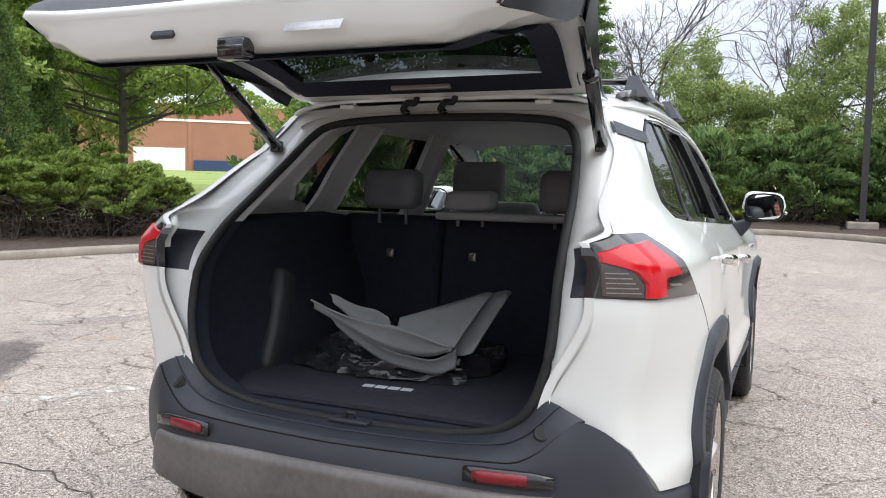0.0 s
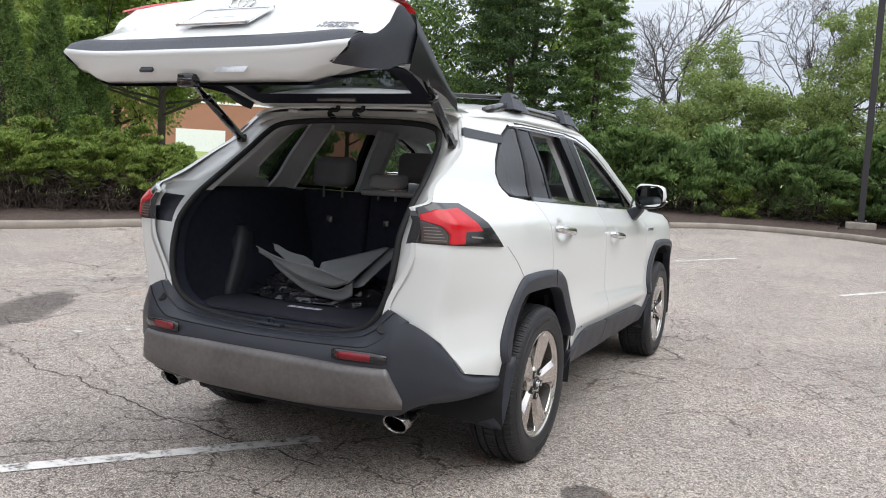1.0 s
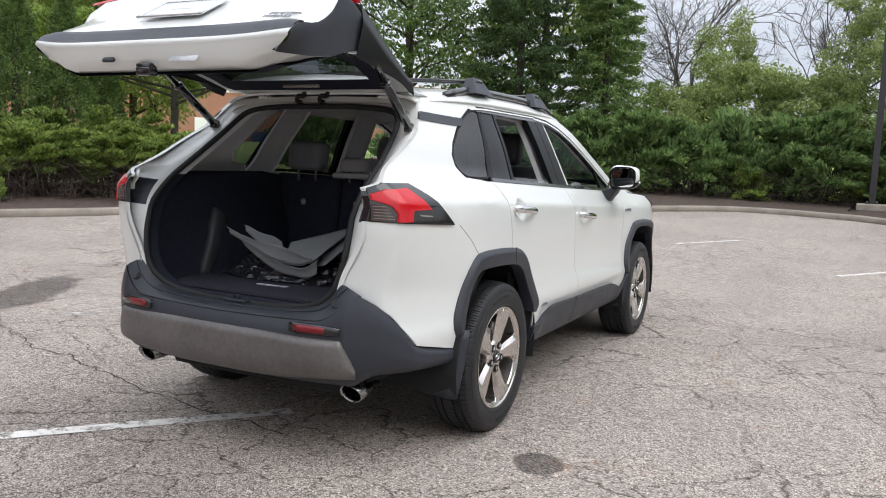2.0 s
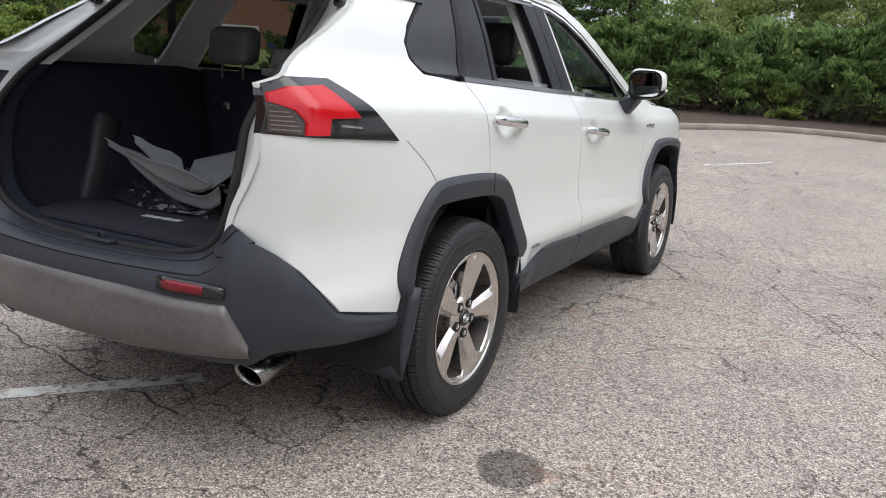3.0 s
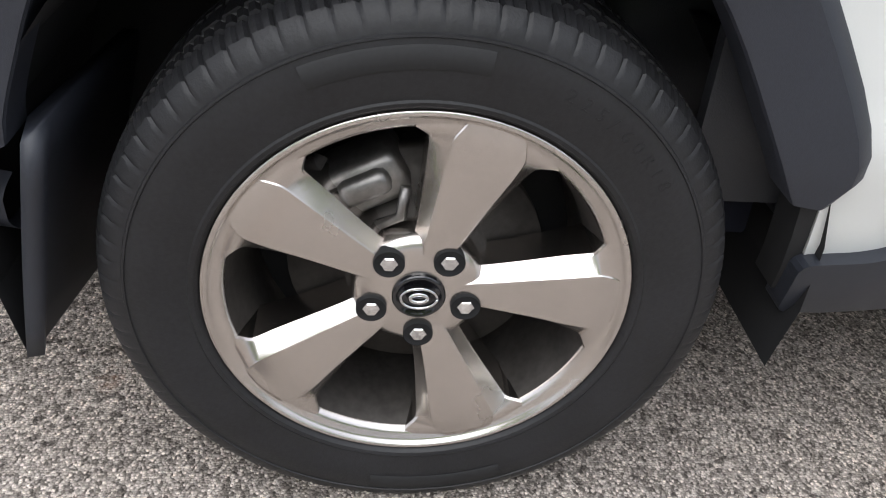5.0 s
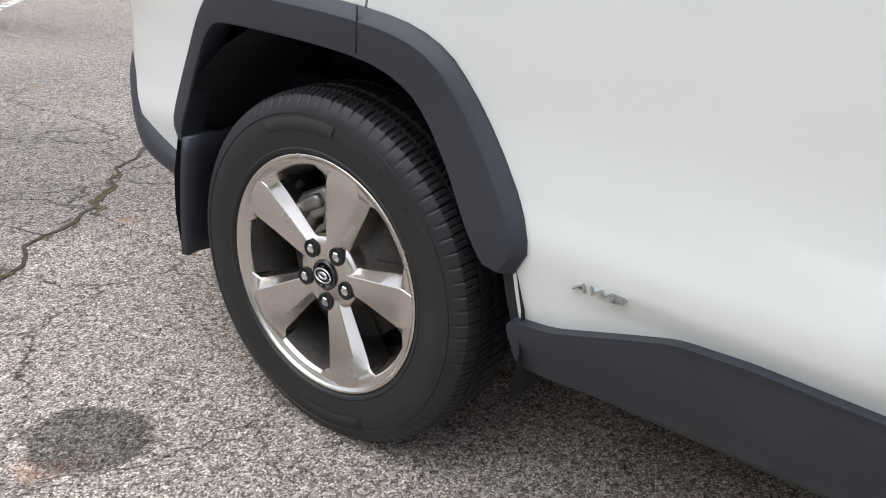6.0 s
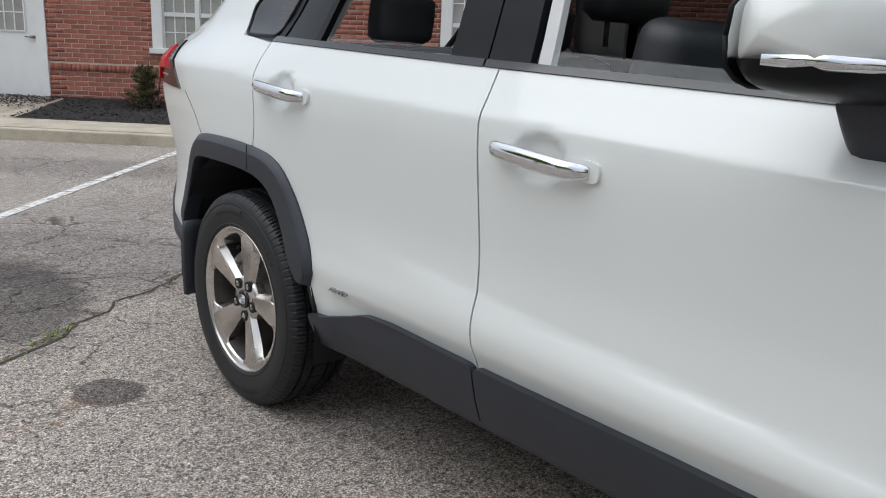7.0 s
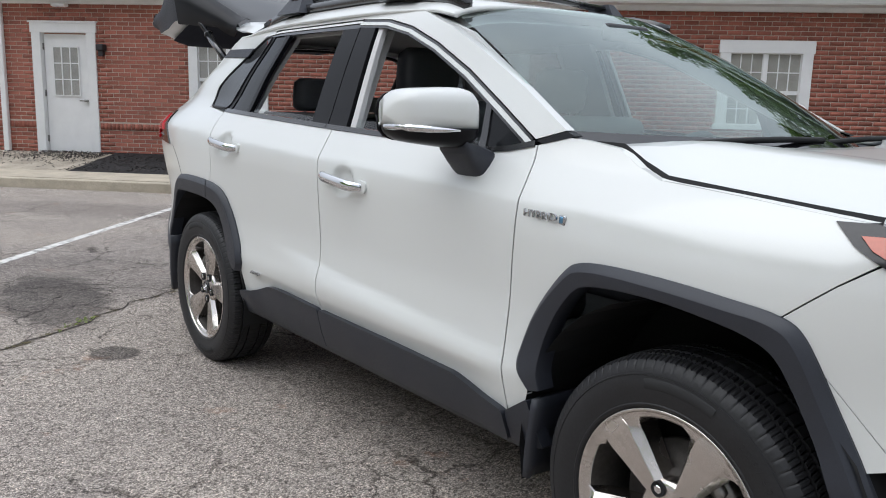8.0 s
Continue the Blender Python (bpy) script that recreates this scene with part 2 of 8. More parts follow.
M_PAINT = mat("pearl_white_paint", (0.725, 0.735, 0.715), 0.32, 0, 0.01, 3, 400, coat=0.75)
M_PLASTIC = mat("charcoal_plastic", (0.029, 0.032, 0.042), 0.46, 0, 0.1, 9, 300, bump=0.12, bump_scale=900, spec=0.48)
M_SKID = mat("grey_satin_plastic", (0.145, 0.134, 0.129), 0.40, 0.3, 0.17, 5, 60)
M_GLOSSBLACK = mat("gloss_black", (0.012, 0.012, 0.014), 0.12, 0, 0.05, coat=0.6)
M_RUBBER = mat("black_rubber", (0.016, 0.016, 0.017), 0.75, 0, 0.15, 20, 200)
M_TYRE = mat("tyre_rubber", (0.017, 0.017, 0.019), 0.52, 0, 0.25, 9, 160, bump=0.1, spec=0.45)
M_RIM = mat("chromed_alloy", (0.66, 0.62, 0.585), 0.25, 1.0, 0.01, 12, 150)
M_CHROME = mat("chrome", (0.75, 0.75, 0.76), 0.06, 1.0, 0.02)
M_STEEL = mat("brake_steel", (0.30, 0.29, 0.28), 0.42, 0.9, 0.2, 30)
M_DARK = mat("black_underbody", (0.010, 0.010, 0.011), 0.85)
M_TRIM = mat("black_carpet_trim", (0.022, 0.0245, 0.037), 0.9, 0, 0.2, 30, 500, bump=0.2, spec=0.2)
M_MAT = mat("cargo_mat", (0.040, 0.041, 0.053), 0.95, 0, 0.2, 40, 700, bump=0.3, spec=0.15)
M_HEADLINE = mat("grey_headliner", (0.64, 0.63, 0.625), 0.9, 0, 0.06, 10, 500)
M_SEAT = mat("black_leatherette", (0.040, 0.041, 0.046), 0.5, 0, 0.1, 14, 250, bump=0.15)
M_SEATGREY = mat("grey_seat_back", (0.28, 0.28, 0.285), 0.6, 0, 0.1, 14, 250, bump=0.1)
M_FELT = mat("grey_floor_liner", (0.205, 0.21, 0.215), 0.6, 0, 0.1, 14, 350, bump=0.2)
M_BAG = mat("black_film", (0.022, 0.022, 0.026), 0.13, 0, 0.1, 12, bump=1.0, bump_scale=22, spec=0.6)
M_RED = mat("red_lens", (0.58, 0.008, 0.016), 0.16, 0, 0.10, 40, 200, coat=0.12)
M_REDDARK = mat("dark_red_reflector", (0.20, 0.006, 0.014), 0.3, 0, 0.1, 60, 400, coat=0.2)
M_SATIN = mat("satin_black", (0.010, 0.010, 0.012), 0.35, 0, 0.05, spec=0.14)
M_DARKGLASS = mat("dark_privacy_glass", (0.010, 0.011, 0.013), 0.05, 0, 0.05, spec=0.16)
M_HEADREST = mat("dark_grey_leatherette", (0.14, 0.143, 0.155), 0.5, 0, 0.1, 14, 250, bump=0.15)
M_VISOR = mat("smoked_visor", (0.014, 0.014, 0.015), 0.12, 0, 0.1)
M_HEADLENS = mat("dark_headlamp_lens", (0.035, 0.034, 0.036), 0.10, 0, 0.1)
M_TAILCLEAR = mat("grey_clear_lens", (0.075, 0.062, 0.058), 0.15, 0, 0.1)
M_LENS = mat("clear_lens_rib", (0.26, 0.235, 0.22), 0.15, 0.2, 0.1, coat=0.8)
M_AMBER = mat("amber_lens", (0.50, 0.10, 0.05), 0.12, 0, 0.1, coat=1.0)
M_GLASS = glass("clear_glass", (0.86, 0.90, 0.88))
M_WIND = glass("windscreen_glass", (0.68, 0.80, 0.77), base=0.11, power=2.9, sheen=(0.77, 0.85, 0.83))
M_TINT = glass("tinted_glass", (0.17, 0.18, 0.185))
M_PRIVACY = glass("privacy_glass", (0.10, 0.11, 0.12))
M_MIRROR = mat("mirror_glass", (0.8, 0.82, 0.82), 0.02, 1.0, 0.0)
M_ASPHALT = asphalt_mat()
M_LINE = mat("worn_white_line", (0.68, 0.66, 0.63), 0.85, 0, 0.22, 14, 200, color2=(0.55, 0.53, 0.505))


def wear_through(m, lo, hi, scale):
    """Lets the ground show where the paint has worn off."""
    nt = m.node_tree
    co = nt.nodes.new("ShaderNodeTexCoord")
    nz = nt.nodes.new("ShaderNodeTexNoise")
    nz.inputs["Scale"].default_value = scale
    nz.inputs["Detail"].default_value = 7
    nz.inputs["Roughness"].default_value = 0.75
    nt.links.new(co.outputs["Object"], nz.inputs["Vector"])
    r = nt.nodes.new("ShaderNodeMapRange")
    r.inputs["From Min"].default_value, r.inputs["From Max"].default_value = lo, hi
    nt.links.new(nz.outputs["Fac"], r.inputs["Value"])
    tr = nt.nodes.new("ShaderNodeBsdfTransparent")
    ms = nt.nodes.new("ShaderNodeMixShader")
    nt.links.new(r.outputs["Result"], ms.inputs["Fac"])
    nt.links.new(tr.outputs["BSDF"], ms.inputs[1])
    nt.links.new(nt.nodes["Principled BSDF"].outputs["BSDF"], ms.inputs[2])
    nt.links.new(ms.outputs["Shader"], nt.nodes["Material Output"].inputs["Surface"])


wear_through(M_LINE, 0.36, 0.50, 14)
M_FAINTLINE = mat("faint_white_line", (0.66, 0.64, 0.60), 0.85, 0, 0.2, 9, 160)
wear_through(M_FAINTLINE, 0.44, 0.62, 11)
M_CRACK = mat("crack_fill", (0.080, 0.066, 0.056), 0.95, 0, 0.3, 8, 60)
M_PATCHMOSS = mat("patchy_moss", (0.125, 0.11, 0.045), 0.95, 0, 0.35, 18, 120, color2=(0.07, 0.045, 0.028), bump=0.8)
wear_through(M_PATCHMOSS, 0.50, 0.60, 11)
M_CONCRETE = mat("old_concrete", (0.325, 0.285, 0.24), 0.9, 0, 0.24, 3, 70, bump=0.3)
M_KERBYEL = mat("tan_concrete", (0.54, 0.475, 0.375), 0.9, 0, 0.20, 4, 70, bump=0.3)
M_PATH = mat("stained_path", (0.52, 0.46, 0.37), 0.9, 0, 0.2, 2.6, 60, color2=(0.17, 0.145, 0.12), bump=0.3)
M_MULCH = mat("bark_mulch", (0.085, 0.058, 0.045), 0.95, 0, 0.4, 12, 60, bump=1.0, bump_scale=60)
M_CHIP = mat("mulch_chips", (0.055, 0.047, 0.045), 0.95, 0, 0.3, 20, 80, random_tint=0.6, island=True)
M_DARKMULCH = mat("black_mulch", (0.026, 0.024, 0.025), 0.95, 0, 0.4, 12, 60, bump=1.0, bump_scale=60)
M_GRASS = mat("lawn", (0.28, 0.36, 0.09), 0.95, 0, 0.22, 0.5, 30, bump=0.8, bump_scale=80)
M_BRICK = mat("red_brick", (0.365, 0.128, 0.09), 0.85, 0, 0.16, 9, 120, bump=0.3, random_tint=0.22)
M_BRICKS = mat("red_brick_rest", (0.365, 0.128, 0.09), 0.85, 0, 0.16, 9, 120, bump=0.3, random_tint=0.24, island=True)
M_MORTAR = mat("mortar", (0.60, 0.52, 0.45), 0.95, 0, 0.15, 8, 90, bump=0.3)
M_FARBRICK = mat("distant_brick", (0.40, 0.19, 0.13), 0.9, 0, 0.08, 0.6, 9)
M_WHITE = mat("white_trim_paint", (0.86, 0.86, 0.86), 0.45, 0, 0.04, 5, 90)
M_SHINGLE = mat("dark_shingle", (0.07, 0.065, 0.065), 0.9, 0, 0.2, 6, 60)
M_WINDOW = mat("dark_window_glass", (0.40, 0.39, 0.36), 0.10, 0, 0.2, 3, coat=0.6)
M_POLE = mat("bronze_pole", (0.045, 0.042, 0.045), 0.5, 0.3, 0.1)
M_BARK = mat("bark", (0.085, 0.068, 0.055), 0.95, 0, 0.3, 10, 60, bump=0.8)
M_GREYBARK = mat("grey_bark", (0.115, 0.10, 0.095), 0.95, 0, 0.25, 8, 60, bump=0.6)
M_JUNIPER = leaf_mat("juniper_sprays", (0.065, 0.12, 0.03), (0.42, 0.52, 0.13))
M_JUNIPER2 = leaf_mat("dark_juniper_sprays", (0.065, 0.125, 0.05), (0.32, 0.45, 0.15))
M_LEAF = leaf_mat("broad_leaves", (0.12, 0.19, 0.05), (0.46, 0.59, 0.15))
M_LEAF2 = leaf_mat("pale_leaves", (0.15, 0.21, 0.07), (0.44, 0.52, 0.20))
M_PALELEAF = leaf_mat("pale_yellow_leaves", (0.16, 0.21, 0.05), (0.42, 0.47, 0.15))
M_NEEDLE = leaf_mat("dark_needles", (0.05, 0.10, 0.036), (0.27, 0.38, 0.115))
M_SPRUCE = leaf_mat("dark_spruce_needles", (0.026, 0.052, 0.026), (0.15, 0.225, 0.085))
M_SHRUB = leaf_mat("brown_green_leaves", (0.07, 0.06, 0.035), (0.24, 0.225, 0.11))
M_BLUE = mat("blue_panel", (0.035, 0.06, 0.15), 0.6)
M_PLATE = mat("plate_white", (0.72, 0.74, 0.78), 0.35)
M_GREYBAR = mat("grey_print", (0.45, 0.47, 0.50), 0.5)
M_TWIG = mat("dead_twigs", (0.085, 0.062, 0.052), 0.95, 0, 0.3, 20, 80)
M_TIP = mat("brushed_steel_tip", (0.36, 0.35, 0.345), 0.26, 1.0, 0.1, 30, 200)
# disc steel darkened for the shade inside the wheel; also colours the rim barrel
M_ROTOR_SHADE = mat("brake_disc", (0.085, 0.078, 0.072), 0.55, 0.7, 0.2, 14)
M_BADGE = mat("brushed_badge", (0.50, 0.51, 0.53), 0.2, 1.0, 0.03)
M_BLUEGLOW = mat("blue_badge", (0.16, 0.34, 0.52), 0.2, 0.6, 0.05)


# ---- mesh helpers ----
from mathutils.geometry import tessellate_polygon


def part(name, bm, material, parent=None, label="", smooth=True):
    """Links a bmesh as one mesh object under a thing or part."""
    me = bpy.data.meshes.new(name)
    bm.to_mesh(me)
    bm.free()
    mats = material if isinstance(material, (list, tuple)) else [material]
    for m in mats:
        me.materials.append(m)
    if smooth:
        me.shade_smooth()
    use_sheet_normals(me)
    ob = new(name, me)
    ob.parent = parent
    if label:
        ob["label"] = label
    return ob


def thing(name, label, category, group="", kind="", at=(0, 0, 0)):
    ob = new(name)
    ob.location = at
    ob.empty_display_size = 0.1
    return tagged(ob, label, category, group, kind)


def from_np(name, verts, faces, material, parent=None, label="", smooth=False):
    """A mesh from arrays of vertices and of equal-sized faces."""
    verts, faces = np.asarray(verts, np.float32), np.asarray(faces, np.int32)
    me = bpy.data.meshes.new(name)
    k = faces.shape[1]
    me.vertices.add(len(verts))
    me.vertices.foreach_set("co", verts.ravel())
    me.loops.add(faces.size)
    me.loops.foreach_set("vertex_index", faces.ravel())
    me.polygons.add(len(faces))
    me.polygons.foreach_set("loop_start", np.arange(0, faces.size, k, dtype=np.int32))
    me.update(calc_edges=True)
    me.validate()
    me.materials.append(material)
    if smooth:
        me.shade_smooth()
    ob = new(name, me)
    ob.parent = parent
    if label:
        ob["label"] = label
    return ob


def pchip(xs, ys):
    """A smooth curve through points that does not overshoot."""
    xs, ys = np.array(xs, float), np.array(ys, float)
    d = np.diff(ys) / np.diff(xs)
    m = np.zeros(len(xs))
    m[0], m[-1] = d[0], d[-1]
    for i in range(1, len(xs) - 1):
        m[i] = 0 if d[i - 1] * d[i] <= 0 else 2 / (1 / d[i - 1] + 1 / d[i])

    def f(x):
        x = min(max(x, xs[0]), xs[-1])
        i = min(int(np.searchsorted(xs, x, side="right")) - 1, len(xs) - 2)
        h = xs[i + 1] - xs[i]
        t = (x - xs[i]) / h
        return float(ys[i] * (1 + 2 * t) * (1 - t) ** 2 + m[i] * h * t * (1 - t) ** 2 + ys[i + 1] * t * t * (3 - 2 * t) + m[i + 1] * h * t * t * (t - 1))
    return f


def smooth_step(a, b, x):
    t = min(max((x - a) / (b - a), 0), 1)
    return t * t * (3 - 2 * t)


def rounded(pts, r=0.02, n=4):
    """A closed outline with its corners rounded."""
    out = []
    k = len(pts)
    for i in range(k):
        p0, p, p1 = (Vector(pts[j % k]) for j in (i - 1, i, i + 1))
        a, b = p0 - p, p1 - p
        rr = min(r, a.length * 0.45, b.length * 0.45)
        a, b = p + a.normalized() * rr, p + b.normalized() * rr
        for j in range(n + 1):
            t = j / n
            out.append(tuple(a * (1 - t) ** 2 + p * 2 * t * (1 - t) + b * t * t))
    return out


def curve_pts(pts, n=6):
    """An open smooth line through points (Catmull-Rom)."""
    P = [Vector(p) for p in pts]
    P = [P[0] * 2 - P[1]] + P + [P[-1] * 2 - P[-2]]
    out = []
    for i in range(1, len(P) - 2):
        for j in range(n):
            t = j / n
            a, b, c, d = P[i - 1], P[i], P[i + 1], P[i + 2]
            out.append(tuple(0.5 * (2 * b + (c - a) * t + (2 * a - 5 * b + 4 * c - d) * t * t + (3 * b - a - 3 * c + d) * t ** 3)))
    out.append(tuple(P[-2]))
    return out


def skin_bm(outline, surf, off=0.0, depth=0.02, step=0.05):
    """A sheet of the given outline in (y, z), wrapped on the surface x = surf(y, z), with folded edges."""
    bm = bmesh.new()
    vs = [bm.verts.new((0, y, z)) for y, z in outline]
    for tri in tessellate_polygon([[Vector((y, z, 0)) for y, z in outline]]):
        try:
            bm.faces.new([vs[i] for i in tri])
        except ValueError:
            pass
    ys, zs = [p[0] for p in outline], [p[1] for p in outline]
    for lo, hi, no in ((min(ys), max(ys), (0, 1, 0)), (min(zs), max(zs), (0, 0, 1))):
        k = math.ceil(lo / step + 0.01)
        while k * step < hi - 1e-4:
            co = Vector(no) * (k * step)
            bmesh.ops.bisect_plane(bm, geom=bm.verts[:] + bm.edges[:] + bm.faces[:], dist=1e-6, plane_co=co, plane_no=no)
            k += 1
    rim = [e for e in bm.edges if len(e.link_faces) == 1]
    pairs = [(e.verts[0].co.copy(), e.verts[1].co.copy()) for e in rim]
    nl = bm.verts.layers.float_vector.new("sheet_normal")
    for v in bm.verts:
        y, z = v.co.y, v.co.z
        v.co.x = surf(y, z) + off
        e = 0.006
        n = Vector((1, -(surf(y + e, z) - surf(y - e, z)) / (2 * e), -(surf(y, z + e) - surf(y, z - e)) / (2 * e)))
        v[nl] = n.normalized()
    for f in bm.faces:
        if f.normal.x < 0:
            f.normal_flip()
    bm.normal_update()
    for f in bm.faces:
        if f.normal.x < 0:
            f.normal_flip()
    if depth:
        cy = sum(p[0] for p in outline) / len(outline)
        cz = sum(p[1] for p in outline) / len(outline)
        area = sum(p[0] * q[1] - q[0] * p[1] for p, q in zip(outline, list(outline[1:]) + [outline[0]]))
        for a, b in pairs:
            xa, xb = surf(a.y, a.z) + off, surf(b.y, b.z) + off
            q = [bm.verts.new(p) for p in ((xa, a.y, a.z), (xb, b.y, b.z), (xb - depth, b.y, b.z), (xa - depth, a.y, a.z))]
            f = bm.faces.new(q)
            f.normal_update()
            for v in q:
                v[nl] = f.normal
    return bm


def use_sheet_normals(me):
    """Shades a wrapped sheet by the surface it was wrapped on."""
    at = me.attributes.get("sheet_normal")
    if at:
        v = np.zeros(len(me.vertices) * 3, np.float32)
        at.data.foreach_get("vector", v)
        me.normals_split_custom_set_from_vertices(v.reshape(-1, 3).tolist())
        me.attributes.remove(me.attributes["sheet_normal"])


def flip_x(bm):
    nl = bm.verts.layers.float_vector.get("sheet_normal")
    for v in bm.verts:
        v.co.x = -v.co.x
        if nl:
            n = v[nl]
            v[nl] = Vector((-n.x, n.y, n.z))
    bmesh.ops.reverse_faces(bm, faces=bm.faces[:])
    return bm


def loft_bm(rows, closed=False, caps=False):
    """A sheet through rows of points; closed joins each row's ends; caps fills the first and last row."""
    bm = bmesh.new()
    grid = [[bm.verts.new(p) for p in r] for r in rows]
    n = len(grid[0])
    for a, b in zip(grid, grid[1:]):
        for i in range(n if closed else n - 1):
            j = (i + 1) % n
            try:
                bm.faces.new((a[i], a[j], b[j], b[i]))
            except ValueError:
                pass
    if caps:
        bm.faces.new(grid[0][::-1])
        bm.faces.new(grid[-1])
    bmesh.ops.recalc_face_normals(bm, faces=bm.faces[:])
    return bm


def thicken(bm, t):
    """Gives an open sheet a thickness, inward along its normals."""
    bmesh.ops.solidify(bm, geom=bm.faces[:], thickness=t)
    bmesh.ops.recalc_face_normals(bm, faces=bm.faces[:])
    return bm


def tube_bm(pts, r, n=8, caps=True):
    """A round bar along a line; r is one radius or one for each point."""
    P = [Vector(p) for p in pts]
    rows = []
    up = Vector((0.13, 0.21, 0.97))
    for i, p in enumerate(P):
        d = (P[min(i + 1, len(P) - 1)] - P[max(i - 1, 0)]).normalized()
        s = d.cross(up)
        if s.length < 0.05:
            s = d.cross(Vector((1, 0, 0)))
        s.normalize()
        u = s.cross(d)
        rr = r[i] if isinstance(r, (list, tuple)) else r
        rows.append([p + (s * math.cos(a) + u * math.sin(a)) * rr for a in (2 * math.pi * k / n for k in range(n))])
    return loft_bm(rows, closed=True, caps=caps)


def sweep_bm(section, path, closed=False, up=(0, 0, 1)):
    """A flat section (side, up) carried along a line."""
    P = [Vector(p) for p in path]
    up = Vector(up)
    rows = []
    n = len(P)
    for i, p in enumerate(P):
        a = P[(i + 1) % n] if closed else P[min(i + 1, n - 1)]
        b = P[(i - 1) % n] if closed else P[max(i - 1, 0)]
        d = (a - b).normalized()
        s = d.cross(up).normalized()
        u = s.cross(d)
        rows.append([p + s * x + u * z for x, z in section])
    if closed:
        rows.append(rows[0])
    bm = loft_bm(rows, closed=True, caps=not closed)
    bmesh.ops.remove_doubles(bm, verts=bm.verts[:], dist=1e-5)
    return bm


def box_bm(lo, hi, bevel=0.0, seg=2):
    bm = bmesh.new()
    bmesh.ops.create_cube(bm, size=1)
    lo, hi = Vector(lo), Vector(hi)
    for v in bm.verts:
        v.co = Vector([lo[i] + (v.co[i] + 0.5) * (hi[i] - lo[i]) for i in range(3)])
    if bevel:
        bmesh.ops.bevel(bm, geom=bm.edges[:], offset=bevel, segments=seg, affect="EDGES", profile=0.5)
    return bm


def revolve_bm(profile, n=64, axis="X"):
    """A closed-round body from (along, radius) points, turned about the x axis."""
    rows = []
    for x, r in profile:
        rows.append([(x, r * math.cos(a), r * math.sin(a)) for a in (2 * math.pi * k / n for k in range(n))])
    return loft_bm(rows, closed=True)


def join_bm(*bms):
    out = bmesh.new()
    for b in bms:
        me = bpy.data.meshes.new("tmp")
        b.to_mesh(me)
        b.free()
        out.from_mesh(me)
        bpy.data.meshes.remove(me)
    return out


def moved(bm, m):
    bmesh.ops.transform(bm, matrix=m, verts=bm.verts[:])
    return bm


def text_bm(body, size, depth=0.002, m=None):
    """Raised lettering in the built-in font, in the xy plane, from its lower left corner."""
    cu = bpy.data.curves.new("lettering", "FONT")
    cu.body, cu.size, cu.extrude = body, size, depth
    cu.resolution_u = 3
    ob = bpy.data.objects.new("lettering", cu)
    scene.collection.objects.link(ob)
    dg = bpy.context.evaluated_depsgraph_get()
    me = bpy.data.meshes.new_from_object(ob.evaluated_get(dg))
    bm = bmesh.new()
    bm.from_mesh(me)
    bpy.data.objects.remove(ob)
    bpy.data.curves.remove(cu)
    bpy.data.meshes.remove(me)
    if m is not None:
        moved(bm, m)
    return bm


# ---- ground, kerbs, planting ----
def lift(x, y):
    """The lot rises gently towards the planted side."""
    d = -0.35 * x + 0.94 * y - 5.0
    return 0.03 * max(0.0, d) if d < 20 else 0.6


kerb_path = curve_pts([(-11.6, 2.2), (-10.5, 3.5), (-9.15, 5.5), (-8.35, 6.95), (-5.1, 10.9), (-1.85, 14.65), (-0.5, 16.1), (0.65, 16.4), (1.8, 16.15), (2.95, 15.5), (8.0, 10.8), (14.0, 5.0), (20.0, -2.0)], 6)
ground = loft_bm([[(x, y, lift(x, y)) for x in [-400, -150, -60] + [-30 + 1.5 * i for i in range(41)] + [60, 150, 400]] for y in [-400, -150, -60] + [-30 + 1.5 * j for j in range(47)] + [70, 150, 400]])
tagged(part("ground", ground, M_ASPHALT), "worn pale grey asphalt parking lot with cracks", "asphalt", kind="structure")


def outward(i):
    a, b = Vector(kerb_path[max(i - 1, 0)]), Vector(kerb_path[min(i + 1, len(kerb_path) - 1)])
    d = (b - a).normalized()
    return Vector((-d.y, d.x))


kerb_line = [(x, y, lift(x, y)) for x, y in kerb_path]
kerb = part("kerb", sweep_bm([(-0.15, -0.05), (0.0, -0.05), (0.0, 0.10), (-0.02, 0.125), (-0.15, 0.13)], kerb_line), M_CONCRETE)
tagged(kerb, "weathered concrete kerb along the planting bed", "kerb", kind="structure")


def strip(d0, d1, n, z_of, name, material, label, cat, kind="structure", i0=0, i1=None):
    rows = []
    idx = range(i0, i1 or len(kerb_path))
    for i in idx:
        p, o = Vector(kerb_path[i]), outward(i)
        row = []
        for k in range(n + 1):
            d = d0 + (d1 - d0) * (k / n) ** 1.6
            q = p + o * d
            row.append((q.x, q.y, z_of(q.x, q.y, d)))
        rows.append(row)
    return tagged(part(name, loft_bm(rows), material), label, cat, kind=kind)


def bed_z(x, y, d):
    return lift(*(x, y)) + 0.11 + 0.05 * min(d, 3) + 0.03 * noise.noise(Vector((x * 1.5, y * 1.5, 0)))


strip(0.14, 3.6, 8, bed_z, "mulch_bed", M_MULCH, "brown bark mulch bed behind the kerb", "mulch")
strip(3.5, 170, 16, lambda x, y, d: 0.40 + 0.6 * min(d / 25, 1) + 0.022 * max(d - 12, 0) if d < 110 else 3.1, "lawn", M_GRASS, "mown green lawn rising behind the bed", "lawn", i0=3, i1=54)


